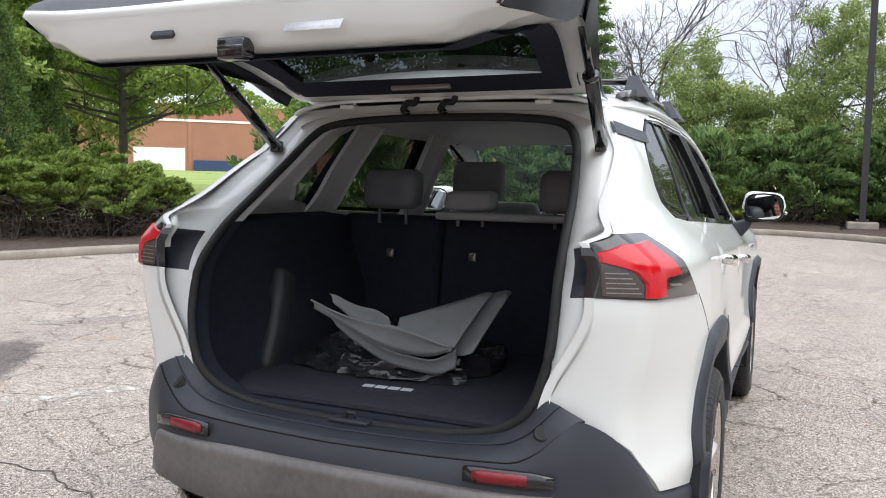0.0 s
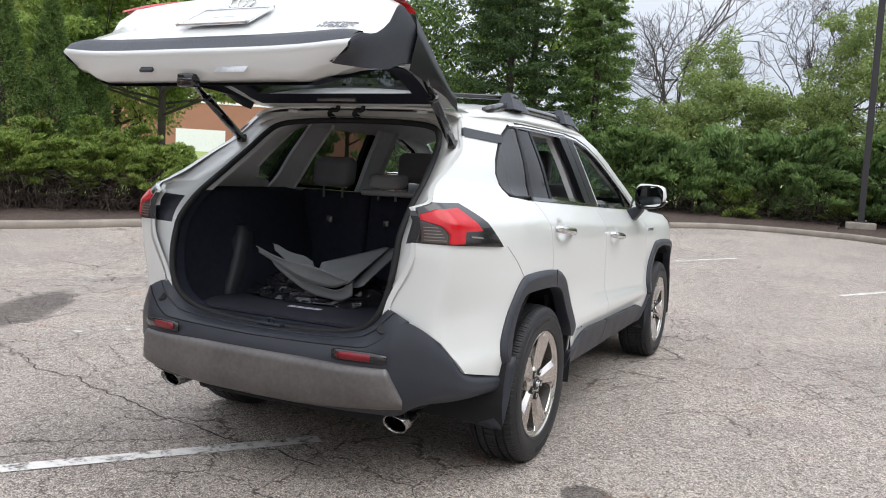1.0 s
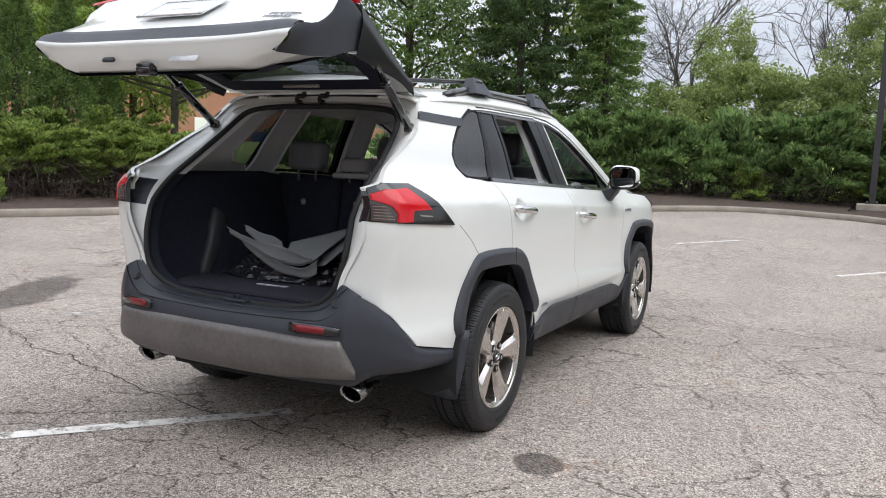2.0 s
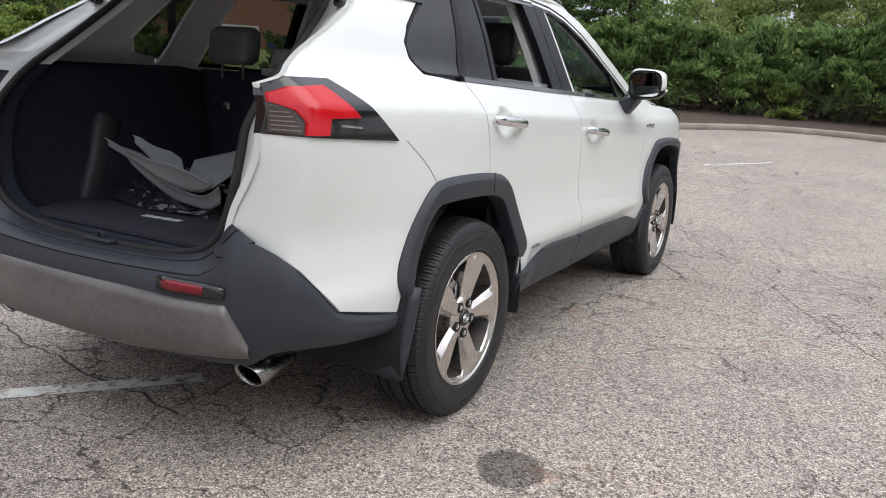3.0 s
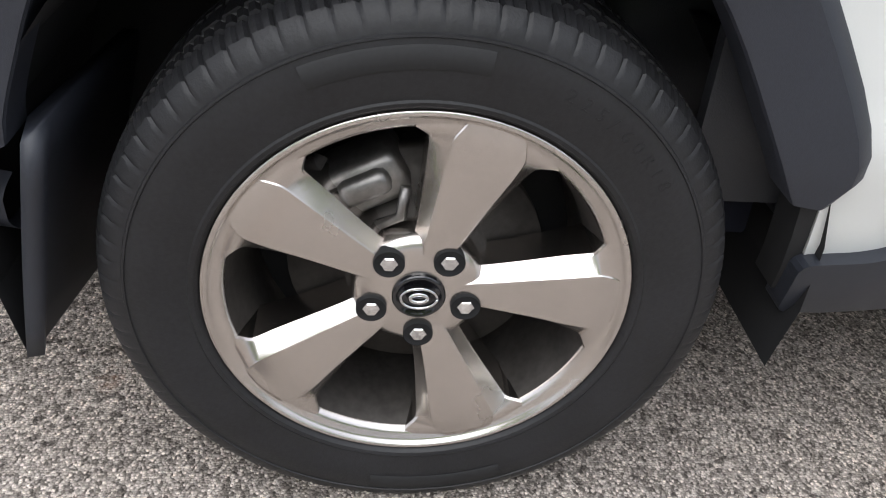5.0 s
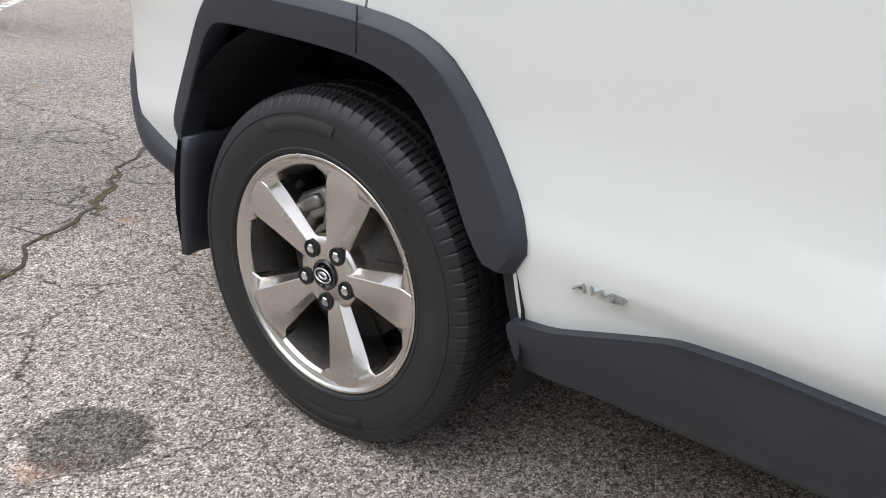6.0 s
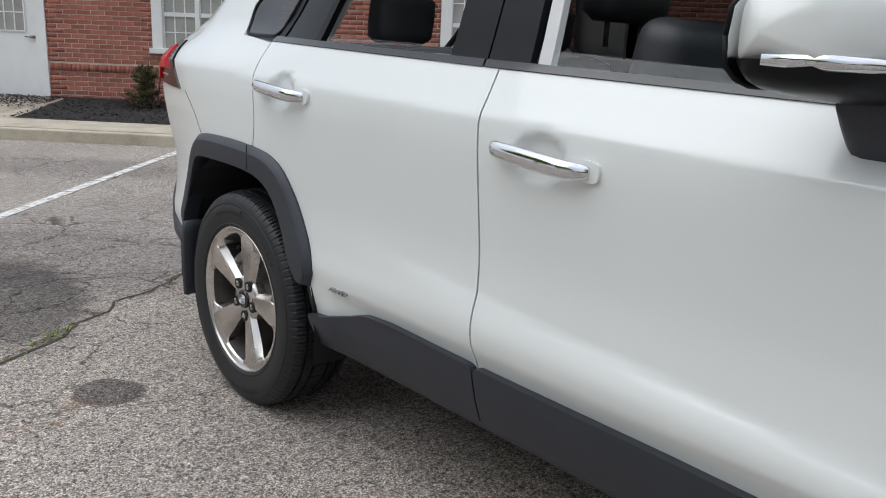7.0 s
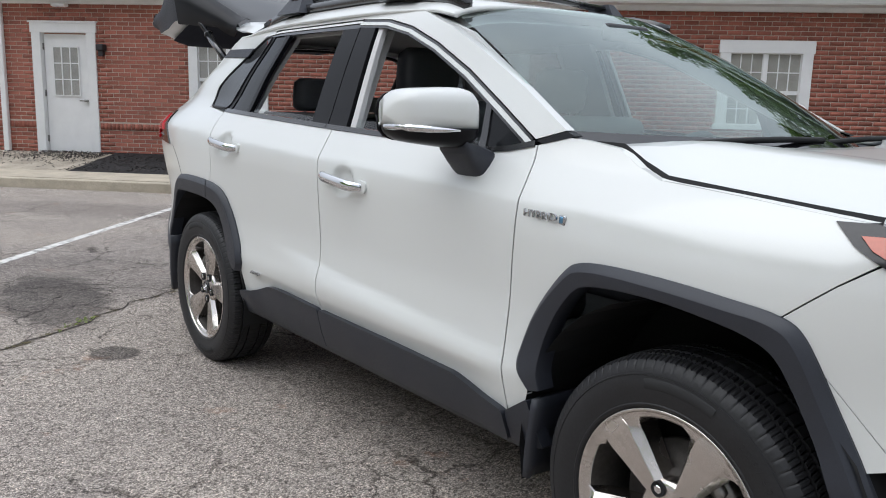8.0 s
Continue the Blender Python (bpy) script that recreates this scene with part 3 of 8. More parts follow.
def ribbon(name, line, width, z, material, label, cat, wobble=0.0, seed=1, step=0.06):
    """A flat band of uneven width laid along a line."""
    P = [Vector(p) for p in line]
    pts = []
    for a, b in zip(P, P[1:]):
        n = max(1, int((b - a).length / step))
        pts += [a.lerp(b, k / n) for k in range(n)]
    pts.append(P[-1])
    rows = []
    for i, p in enumerate(pts):
        d = (pts[min(i + 1, len(pts) - 1)] - pts[max(i - 1, 0)]).normalized()
        o = Vector((-d.y, d.x))
        j = noise.noise(Vector((p.x * 9, p.y * 9, seed))) * wobble
        w = width * (0.55 + 0.9 * abs(noise.noise(Vector((p.x * 5, p.y * 5, seed + 7))))) if wobble else width
        q = p + o * j
        rows.append([(*(q - o * w / 2), lift(p.x, p.y) + z), (*(q + o * w / 2), lift(p.x, p.y) + z)])
    return tagged(part(name, loft_bm(rows), material, smooth=False), label, cat, kind="structure")


# painted bay lines
for a, b in (((-1.75, -2.36), (-0.08, -0.34)), ((-0.15, 9.2), (0.62, 10.4)), ((2.15, 7.4), (2.75, 8.25)), ((2.3, -1.8), (-1.85, -6.5)), ((4.6, -4.0), (0.75, -8.2))):
    ribbon("bay_line", [a, b], 0.088, 0.004, M_LINE, "worn white painted bay line", "line")
for a, b in (((-3.0, 0.42), (-2.52, 1.08)), ((-5.1, 2.3), (-4.45, 3.25))):
    ribbon("bay_line", [a, b], 0.09, 0.004, M_FAINTLINE, "almost worn-off white bay line", "line")
# cracks
CR = [[(1.9, -0.45), (1.6, -0.66), (1.24, -0.92), (0.78, -1.29), (0.52, -1.43), (0.25, -1.73), (0.0, -1.95), (-0.5, -2.3)],
      [(-4.0, 0.75), (-3.4, 0.3), (-2.92, 0.02), (-2.5, -0.1), (-2.18, -0.28), (-1.85, -0.27), (-1.56, -0.35), (-1.07, -0.46), (-0.44, -0.58), (0.1, -0.6)],
      [(0.4, 5.2), (0.82, 3.96), (1.2, 3.4), (1.54, 2.89), (1.95, 2.07), (2.35, 1.42), (2.9, 0.6)],
      [(0.9, 4.6), (1.33, 3.75), (1.9, 3.1), (2.38, 2.55), (3.4, 1.6)],
      [(-2.92, 0.02), (-2.7, 0.8), (-3.1, 1.6), (-3.0, 2.4), (-3.6, 3.4)], [(-2.5, -0.1), (-2.1, 0.6), (-2.3, 1.3), (-1.9, 2.2)],
      [(-3.9, -0.6), (-3.2, -0.9), (-2.6, -0.8), (-1.9, -1.3)], [(2.2, 4.9), (2.8, 4.2), (3.6, 3.6), (4.8, 3.2)],
      [(1.2, 6.6), (2.0, 6.0), (3.2, 5.6), (4.4, 4.8)], [(1.95, 2.07), (2.4, 2.0), (2.9, 2.2)], [(0.77, -1.30), (0.9, -1.75), (1.25, -1.95)], [(1.5, -0.75), (1.35, -1.25), (1.5, -1.7)]]
for k, c in enumerate(CR):
    ribbon("asphalt_crack", c, 0.022 if k == 0 else 0.013 if k == 1 else 0.006, 0.003, M_CRACK, "dark crack in the asphalt", "crack", 0.05, k)


ribbon("crack_moss", [(1.95, -0.44), (1.62, -0.645), (1.26, -0.905), (0.80, -1.275), (0.54, -1.415), (0.27, -1.715)], 0.050, 0.0045, M_PATCHMOSS, "green-brown moss along the crack in the asphalt", "moss", 0.05, 4)

# ---- brick building behind the car ----
NRM, ALONG = Vector((0.7071, 0.7071, 0)), Vector((-0.7071, 0.7071, 0))
WALL_D = -8.80


def wp(s, d, z):
    """A place by its run along the wall, distance before it, and height."""
    p = NRM * (WALL_D + d) + ALONG * s
    return (p.x, p.y, z)


WM = Matrix(((ALONG.x, -NRM.x, 0, NRM.x * WALL_D), (ALONG.y, -NRM.y, 0, NRM.y * WALL_D), (0, 0, 1, 0), (0, 0, 0, 1)))


def wbox(s0, s1, d0, d1, z0, z1, bevel=0.0):
    """A box in the wall's own run, depth (towards the lot) and height."""
    bm = box_bm((s0, -d1, z0), (s1, -d0, z1), bevel)
    return moved(bm, WM)


G0 = 0.26
building = thing("brick_building", "one-storey red brick building with white trim and a white eave", "building", at=tuple(NRM * WALL_D))
inv_b = Matrix.Translation(-(NRM * WALL_D))


def bpart(name, bm, material, parent=None, label="", smooth=False):
    ob = part(name, bm, material, parent or building, label, smooth)
    if (parent or building) is building:
        ob.matrix_parent_inverse = inv_b
    return ob


openings = [(-7.69, -6.58, G0, 2.44), (-4.94, -3.58, 1.05, 2.32), (-0.68, 0.68, 1.05, 2.32), (3.58, 4.94, 1.05, 2.32), (7.85, 9.21, 1.05, 2.32)]
wall_bms = []
cuts = sorted({-9.0, 14.0} | {o[0] for o in openings} | {o[1] for o in openings})
for a, b in zip(cuts, cuts[1:]):
    op = [o for o in openings if o[0] <= a + 1e-6 and o[1] >= b - 1e-6]
    if op:
        if op[0][2] > G0:
            wall_bms.append(wbox(a, b, -0.25, -0.001, 0, op[0][2]))
        wall_bms.append(wbox(a, b, -0.25, -0.001, op[0][3], 3.0))
    else:
        wall_bms.append(wbox(a, b, -0.25, -0.001, 0, 3.0))
wall_obs = [bpart("wall", w_, M_MORTAR, label="red brick wall in running bond") for w_ in wall_bms]
wall_ob = wall_obs[2]
bpart("soffit", wbox(-8.6, 14.2, 0.0, 0.35, 2.82, 2.88), M_WHITE, label="white painted soffit")
bpart("fascia", wbox(-8.6, 14.2, 0.33, 0.37, 2.84, 3.08), M_WHITE, label="white painted fascia")
bpart("gutter", wbox(-8.6, 14.2, 0.372, 0.47, 2.94, 3.08, 0.02), M_WHITE, label="white gutter")
bpart("frieze_board", wbox(-8.6, 14.2, -0.01, 0.06, 2.745, 2.818), M_WHITE, label="white board under the eave")
rf = bmesh.new()
for quad in (((-8.8, 0.5, 3.08), (14.4, 0.5, 3.08), (12, -4.0, 4.7), (-6.5, -4.0, 4.7)),):
    rf.faces.new([rf.verts.new(wp(s, d, z)) for s, d, z in quad])
bpart("roof", thicken(rf, 0.08), M_SHINGLE, label="dark shingle roof")
bpart("side_wall", join_bm(wbox(-9.0, -8.75, -8, 0.0, 0, 3.0), wbox(13.8, 14.0, -8, 0.0, 0, 3.0), wbox(-9, 14, -8.2, -8, 0, 3.0), wbox(-16.0, -9.0, -1.6, -1.4, 0, 3.4)), M_FARBRICK)
bpart("downpipe", wbox(-8.30, -8.20, 0.01, 0.09, 0.2, 2.85, 0.015), M_WHITE, label="white downpipe")
bpart("soffit_lamp", wbox(-7.25, -7.0, 0.02, 0.16, 2.69, 2.745, 0.02), M_WHITE)

# door
door = bpart("door", wbox(-7.535, -6.735, -0.10, -0.055, G0 + 0.02, 2.26, 0.004), M_WHITE, label="white steel door with a nine-pane light")
bpart("door_frame", join_bm(wbox(-7.71, -7.55, -0.1, 0.03, G0, 2.34, 0.006), wbox(-6.72, -6.56, -0.1, 0.03, G0, 2.34, 0.006), wbox(-7.73, -6.54, -0.1, 0.035, 2.28, 2.46, 0.006), wbox(-7.75, -6.52, 0.0, 0.06, 2.44, 2.47, 0.004)), M_WHITE, label="white door surround")


def lights(s0, s1, z0, z1, nx, nz, d, parent, bar=0.018):
    w, h = (s1 - s0) / nx, (z1 - z0) / nz
    for i in range(nx):
        for j in range(nz):
            bpart("pane", wbox(s0 + i * w + bar / 2, s0 + (i + 1) * w - bar / 2, d - 0.02, d - 0.012, z0 + j * h + bar / 2, z0 + (j + 1) * h - bar / 2), M_WINDOW, parent)
    bars = [wbox(s0 + i * w - bar / 2, s0 + i * w + bar / 2, d - 0.02, d, z0, z1) for i in range(nx + 1)]
    bars += [wbox(s0, s1, d - 0.02, d - 0.002, z0 + j * h - bar / 2, z0 + j * h + bar / 2) for j in range(nz + 1)]
    bpart("glazing_grid", join_bm(*bars), M_WHITE, parent)


lights(-7.37, -6.91, 1.24, 2.05, 3, 3, -0.030, door)
bpart("door_lever", join_bm(wbox(-6.83, -6.77, -0.06, 0.0, 1.14, 1.18, 0.008), wbox(-6.91, -6.78, -0.02, 0.005, 1.15, 1.17, 0.006)), M_STEEL, door, "steel lever handle")
for z in (0.45, 1.22, 2.0):
    bpart("door_hinge", wbox(-7.55, -7.535, -0.06, -0.03, z, z + 0.11), M_STEEL, door)
bpart("wall_lamp", join_bm(wbox(-6.50, -6.37, 0.0, 0.14, 1.99, 2.10, 0.02), wbox(-6.48, -6.39, 0.02, 0.11, 1.90, 2.0, 0.02)), M_POLE, label="bronze wall lamp beside the door")
# windows
for s0, s1, z0, z1 in openings[1:]:
    win = bpart("window", join_bm(wbox(s0, s0 + 0.16, -0.1, 0.03, z0, z1, 0.006), wbox(s1 - 0.16, s1, -0.1, 0.03, z0, z1, 0.006), wbox(s0 - 0.02, s1 + 0.02, -0.1, 0.035, z1 - 0.18, z1 + 0.01, 0.006), wbox(s0 - 0.04, s1 + 0.04, -0.1, 0.06, z0 - 0.06, z0 + 0.02, 0.006),
                                  wbox((s0 + s1) / 2 - 0.035, (s0 + s1) / 2 + 0.035, -0.1, 0.0, z0, z1 - 0.1, 0.004), wbox(s0 + 0.1, s1 - 0.1, -0.1, -0.03, z0 + 0.48, z0 + 0.54)), M_WHITE, label="white twin sash window with small panes")
    for a, b in ((s0 + 0.16, (s0 + s1) / 2 - 0.035), ((s0 + s1) / 2 + 0.035, s1 - 0.16)):
        lights(a, b, z0 + 0.53, z1 - 0.18, 3, 2, -0.03, win, 0.016)
        lights(a, b, z0 + 0.02, z0 + 0.49, 3, 2, -0.045, win, 0.016)

# pavement before the building
kd = 8.80 - 5.80
bpave = part("pavement", join_bm(wbox(-16, 16, kd - 1.15, kd - 0.16, -0.05, 0.135)), M_KERBYEL, smooth=False)
tagged(bpave, "tan concrete pavement before the brick building", "pavement", kind="structure")
tagged(part("pavement_kerb", wbox(-16, 16, kd - 0.155, kd, -0.05, 0.13, 0.015), M_KERBYEL, smooth=False), "tan concrete kerb of the pavement", "kerb", kind="structure")


def slope_slab(s0, s1, name, material, label, cat, za=0.0, kind="structure", s0b=None, s1b=None):
    rows = []
    for k in range(9):
        t = k / 8
        d = kd - 1.15 + (0.0 - kd + 1.15) * t
        a, b = s0 + ((s0b if s0b is not None else s0) - s0) * t, s1 + ((s1b if s1b is not None else s1) - s1) * t
        rows.append([wp(a + (b - a) * i / 24, d, 0.125 + (G0 + 0.02 - 0.125) * t + za + (0.02 * noise.noise(Vector((i * 1.7, t * 4, za * 100))) if za else 0)) for i in range(25)])
    return tagged(part(name, loft_bm(rows), material), label, cat, kind=kind)


slope_slab(-16, -6.05, "door_path", M_PATH, "tan concrete path to the door", "path", 0.0, s1b=-6.3)
slope_slab(-6.05, 16, "dark_mulch_bed", M_DARKMULCH, "black mulch bed along the brick wall", "mulch", 0.012, s0b=-6.3)

# ---- lamp post ----
post = thing("lamp_post", "dark bronze lot lamp post on a concrete block", "lamp post", at=(2.55, 17.6, 0.47))
part("block", box_bm((-0.32, -0.32, -0.25), (0.32, 0.32, 0.16), 0.03), M_CONCRETE, post, "concrete block")
part("base_plate", box_bm((-0.14, -0.14, 0.16), (0.14, 0.14, 0.185), 0.005), M_POLE, post)
part("pole", sweep_bm([(-0.068, -0.068), (0.068, -0.068), (0.068, 0.068), (-0.068, 0.068)], [(0, 0, 0.185), (0, 0.0, 8.5)], up=(0, 1, 0)), M_POLE, post, smooth=False)
for bx, by in ((-0.1, -0.1), (0.1, -0.1), (-0.1, 0.1), (0.1, 0.1)):
    part("bolt", box_bm((bx - 0.015, by - 0.015, 0.185), (bx + 0.015, by + 0.015, 0.22), 0.004), M_STEEL, post)

# ---- planting ----
rng = np.random.default_rng(5)


def leaf_cloud(centres, spread, count, size, droop=0.2, aspect=2.2):
    """Many small folded leaves: four-cornered blades round clump centres. Returns vertices and faces."""
    centres = np.asarray(centres, float)
    k = rng.integers(0, len(centres), count)
    sp = np.asarray(spread, float)
    off = rng.normal(0, 1, (count, 3))
    off /= np.linalg.norm(off, axis=1, keepdims=True) + 1e-9
    off *= rng.uniform(0.25, 1.0, (count, 1)) ** 0.5
    p = centres[k] + off * (sp[k] if sp.ndim == 2 else sp)
    d = off + rng.normal(0, 0.55, (count, 3))
    d[:, 2] -= droop
    d /= np.linalg.norm(d, axis=1, keepdims=True) + 1e-9
    q = np.cross(d, rng.normal(0, 1, (count, 3)))
    q /= np.linalg.norm(q, axis=1, keepdims=True) + 1e-9
    s = size * rng.uniform(0.6, 1.35, (count, 1))
    v = np.empty((count, 4, 3))
    v[:, 0] = p - d * s * 0.5
    v[:, 1] = p + q * s / aspect * 0.5
    v[:, 2] = p + d * s * 0.5
    v[:, 3] = p - q * s / aspect * 0.5
    f = np.arange(count * 4).reshape(count, 4)
    return v.reshape(-1, 3), f


def blade_sprays(p, d, length, width, n_side=4):
    """Feathery sprays: a spine with side blades, as narrow four-cornered leaves."""
    vs = []
    for i in range(n_side):
        t = (i + 0.5) / n_side
        side_v = np.cross(d, rng.normal(0, 1, d.shape))
        side_v /= np.linalg.norm(side_v, axis=1, keepdims=True) + 1e-9
        base = p + d * (length * t)
        tipd = d * 0.75 + side_v * (0.75 if i < n_side - 1 else 0.1)
        ln = length * (0.62 - 0.3 * t)
        tip = base + tipd * ln
        w = np.cross(tipd, rng.normal(0, 1, d.shape))
        w /= np.linalg.norm(w, axis=1, keepdims=True) + 1e-9
        m_ = base + tipd * ln * 0.5
        vs.append(np.stack([base, m_ + w * width, tip, m_ - w * width], 1))
    v = np.concatenate(vs, 0)
    return v.reshape(-1, 3), np.arange(len(v) * 4).reshape(-1, 4)


def prisms(segs):
    """Thin three-sided bars from (start, end, radius, end radius) rows. Returns vertices and faces."""
    a, b = np.array([q[0] for q in segs], float), np.array([q[1] for q in segs], float)
    ra, rb = np.array([q[2] for q in segs])[:, None], np.array([q[3] for q in segs])[:, None]
    d = b - a
    u = np.cross(d, np.array([[0.31, 0.17, 0.93]]))
    u /= np.linalg.norm(u, axis=1, keepdims=True) + 1e-9
    w = np.cross(d, u)
    w /= np.linalg.norm(w, axis=1, keepdims=True) + 1e-9
    v = np.empty((len(segs), 6, 3))
    for k in range(3):
        o = u * math.cos(2.0944 * k) + w * math.sin(2.0944 * k)
        v[:, k], v[:, 3 + k] = a + o * ra, b + o * rb
    base = np.arange(len(segs))[:, None] * 6
    f = np.concatenate([base + np.array([[k, (k + 1) % 3, 3 + (k + 1) % 3, 3 + k]]) for k in range(3)])
    return v.reshape(-1, 3), f


def juniper(name, x, y, z, rx, ry, h, count, material, label, cat="juniper", bare=0.3, plume=0.5, leaf=0.085, flat=0.5, plumes=46):
    """A spreading juniper: arching plumes of short sprays over a mass of bare stems."""
    root = thing(name, label, cat, "junipers along the kerb", at=(x, y, z))
    a = rng.uniform(0, 2 * math.pi, plumes)
    e = rng.uniform(0, 1, plumes) ** 0.8
    rr = np.sqrt(1 - (e * 0.93) ** 2) * rng.uniform(0.55, 1.0, plumes)
    tip = np.stack([rx * rr * np.cos(a), ry * rr * np.sin(a), h * (bare + (0.98 - bare) * e) * rng.uniform(0.9, 1.04, plumes)], 1)
    axis = np.stack([np.cos(a) * (1.1 - 0.5 * e), np.sin(a) * (1.1 - 0.5 * e), 0.25 + 0.75 * e * (1 - flat)], 1) + rng.normal(0, 0.22, (plumes, 3))
    axis /= np.linalg.norm(axis, axis=1, keepdims=True)
    size = plume * rng.uniform(0.65, 1.25, plumes)
    root_p = tip - axis * size[:, None]
    k = rng.integers(0, plumes, count)
    t = rng.uniform(0.0, 1.0, count) ** 0.7
    ax = axis[k]
    lat = np.cross(ax, np.array([[0.0, 0.0, 1.0]]))
    lat /= np.linalg.norm(lat, axis=1, keepdims=True) + 1e-9
    up = np.cross(lat, ax)
    wid = (size[k] * (0.46 - 0.34 * t ** 1.5))[:, None]
    ang = rng.uniform(0, 2 * math.pi, count)[:, None]
    rad = rng.uniform(0.2, 1.0, (count, 1)) ** 0.5
    off = lat * np.cos(ang) * wid * rad + up * np.sin(ang) * wid * rad * 0.42
    p = root_p[k] + ax * (size[k] * t)[:, None] + off - np.array([[0, 0, 1.0]]) * (size[k] * 0.16 * t ** 2)[:, None]
    d = ax * 0.9 + off / (np.linalg.norm(off, axis=1, keepdims=True) + 1e-9) * 0.6 + np.array([[0, 0, 0.28]]) + rng.normal(0, 0.28, (count, 3))
    d /= np.linalg.norm(d, axis=1, keepdims=True)
    q = np.cross(d, rng.normal(0, 1, (count, 3)))
    q /= np.linalg.norm(q, axis=1, keepdims=True) + 1e-9
    ln = leaf * rng.uniform(0.6, 1.5, (count, 1))
    v = np.stack([p - d * ln * 0.5, p + q * ln * 0.17, p + d * ln * 0.5, p - q * ln * 0.17], 1).reshape(-1, 3)
    from_np("foliage", v, np.arange(count * 4).reshape(-1, 4), material, root)
    segs = []
    for i in range(plumes):
        b = np.array([rng.uniform(-0.45, 0.45) * rx, rng.uniform(-0.45, 0.45) * ry, -0.05])
        m_ = b * 0.45 + root_p[i] * 0.55 + np.array([0, 0, -0.10 * h])
        segs += [(b, m_, 0.013, 0.010), (m_, root_p[i], 0.010, 0.007), (root_p[i], root_p[i] + axis[i] * size[i] * 0.6, 0.009, 0.003)]
    for i in range(int(330 * rx)):
        c = np.array([rng.uniform(-0.95, 0.95) * rx, rng.uniform(-0.95, 0.95) * ry, rng.uniform(0.0, bare + 0.12) * h])
        c[:2] *= 0.75 + 0.25 * (c[2] / h)
        g = rng.normal(0, 1, 3) * np.array([1, 1, 0.6])
        g /= np.linalg.norm(g)
        l_ = rng.uniform(0.08, 0.22)
        segs += [(c, c + g * l_, 0.006, 0.004), (c + g * l_, c + g * l_ * 1.6 + rng.normal(0, 0.05, 3), 0.004, 0.0015)]
    sv, sf = prisms(segs)
    from_np("stem_tangle", sv, sf, M_TWIG, root)["kind"] = "stuff"
    return root


L = "spreading green juniper with bare brown twigs below, on the mulch bed"
for x, y, h, n in ((-11.82, 4.71, 1.45, 12000), (-11.46, 5.29, 1.35, 15000), (-11.06, 5.88, 1.40, 16000), (-10.6, 6.49, 1.30, 16000), (-10.08, 7.1, 1.42, 16000), (-9.55, 7.69, 1.30, 16000), (-9.05, 8.2, 1.05, 12000),
                   (-12.82, 5.76, 1.75, 9000), (-12.4, 6.41, 1.65, 11000), (-11.95, 7.03, 1.70, 11000), (-11.3, 7.75, 1.75, 12000), (-10.75, 8.4, 1.60, 12000), (-10.2, 9.0, 1.35, 10000)):
    juniper("juniper_bush", x, y, lift(x, y) + 0.2, 0.88, 0.88, h, n, M_JUNIPER, L, bare=0.36, plume=0.50, leaf=0.085, flat=0.75)
tagged(juniper("weed_shrub", -10.75, 5.1, lift(-10.75, 5.1) + 0.15, 0.28, 0.28, 0.45, 700, M_LEAF, "low bright green weed on the mulch bed", "weed", bare=0.1, plume=0.25, leaf=0.11, plumes=14), group="plants on the mulch bed")
L2 = "tall dark green juniper bush with arching sprays behind the far kerb"
for x, y, h, n in ((-9.3, 12.6, 2.2, 5000), (-7.9, 14.6, 2.4, 6000), (-6.6, 16.2, 2.5, 8000), (-5.3, 17.6, 2.5, 10000), (-4.3, 18.3, 2.3, 11000), (-3.1, 18.6, 2.5, 12000), (-2.0, 19.1, 2.3, 12000), (-0.9, 19.7, 2.5, 12000), (0.4, 19.6, 2.4, 12000), (1.45, 19.3, 2.6, 12000), (2.9, 19.3, 2.5, 12000),
                   (4.3, 18.4, 2.6, 11000), (5.7, 17.3, 2.6, 8000), (7.3, 15.8, 2.6, 6000), (9.4, 13.9, 2.6, 4000), (11.8, 11.8, 2.6, 3000)):
    juniper("tall_juniper", x + 0.1, y - 0.7, lift(x, y) + 0.15, 1.45, 1.35, h, n, M_JUNIPER2, L2, bare=0.16, plume=0.95, leaf=0.15, flat=0.35, plumes=60)
for x, y, h in ((-0.25, 18.25, 1.0), (2.35, 18.25, 1.3)):
    juniper("low_juniper", x, y, lift(x, y) + 0.12, 0.75, 0.7, h, 6000, M_JUNIPER, "low blue-green juniper spreading towards the kerb", bare=0.1, plume=0.55, leaf=0.12, flat=0.6, plumes=34)


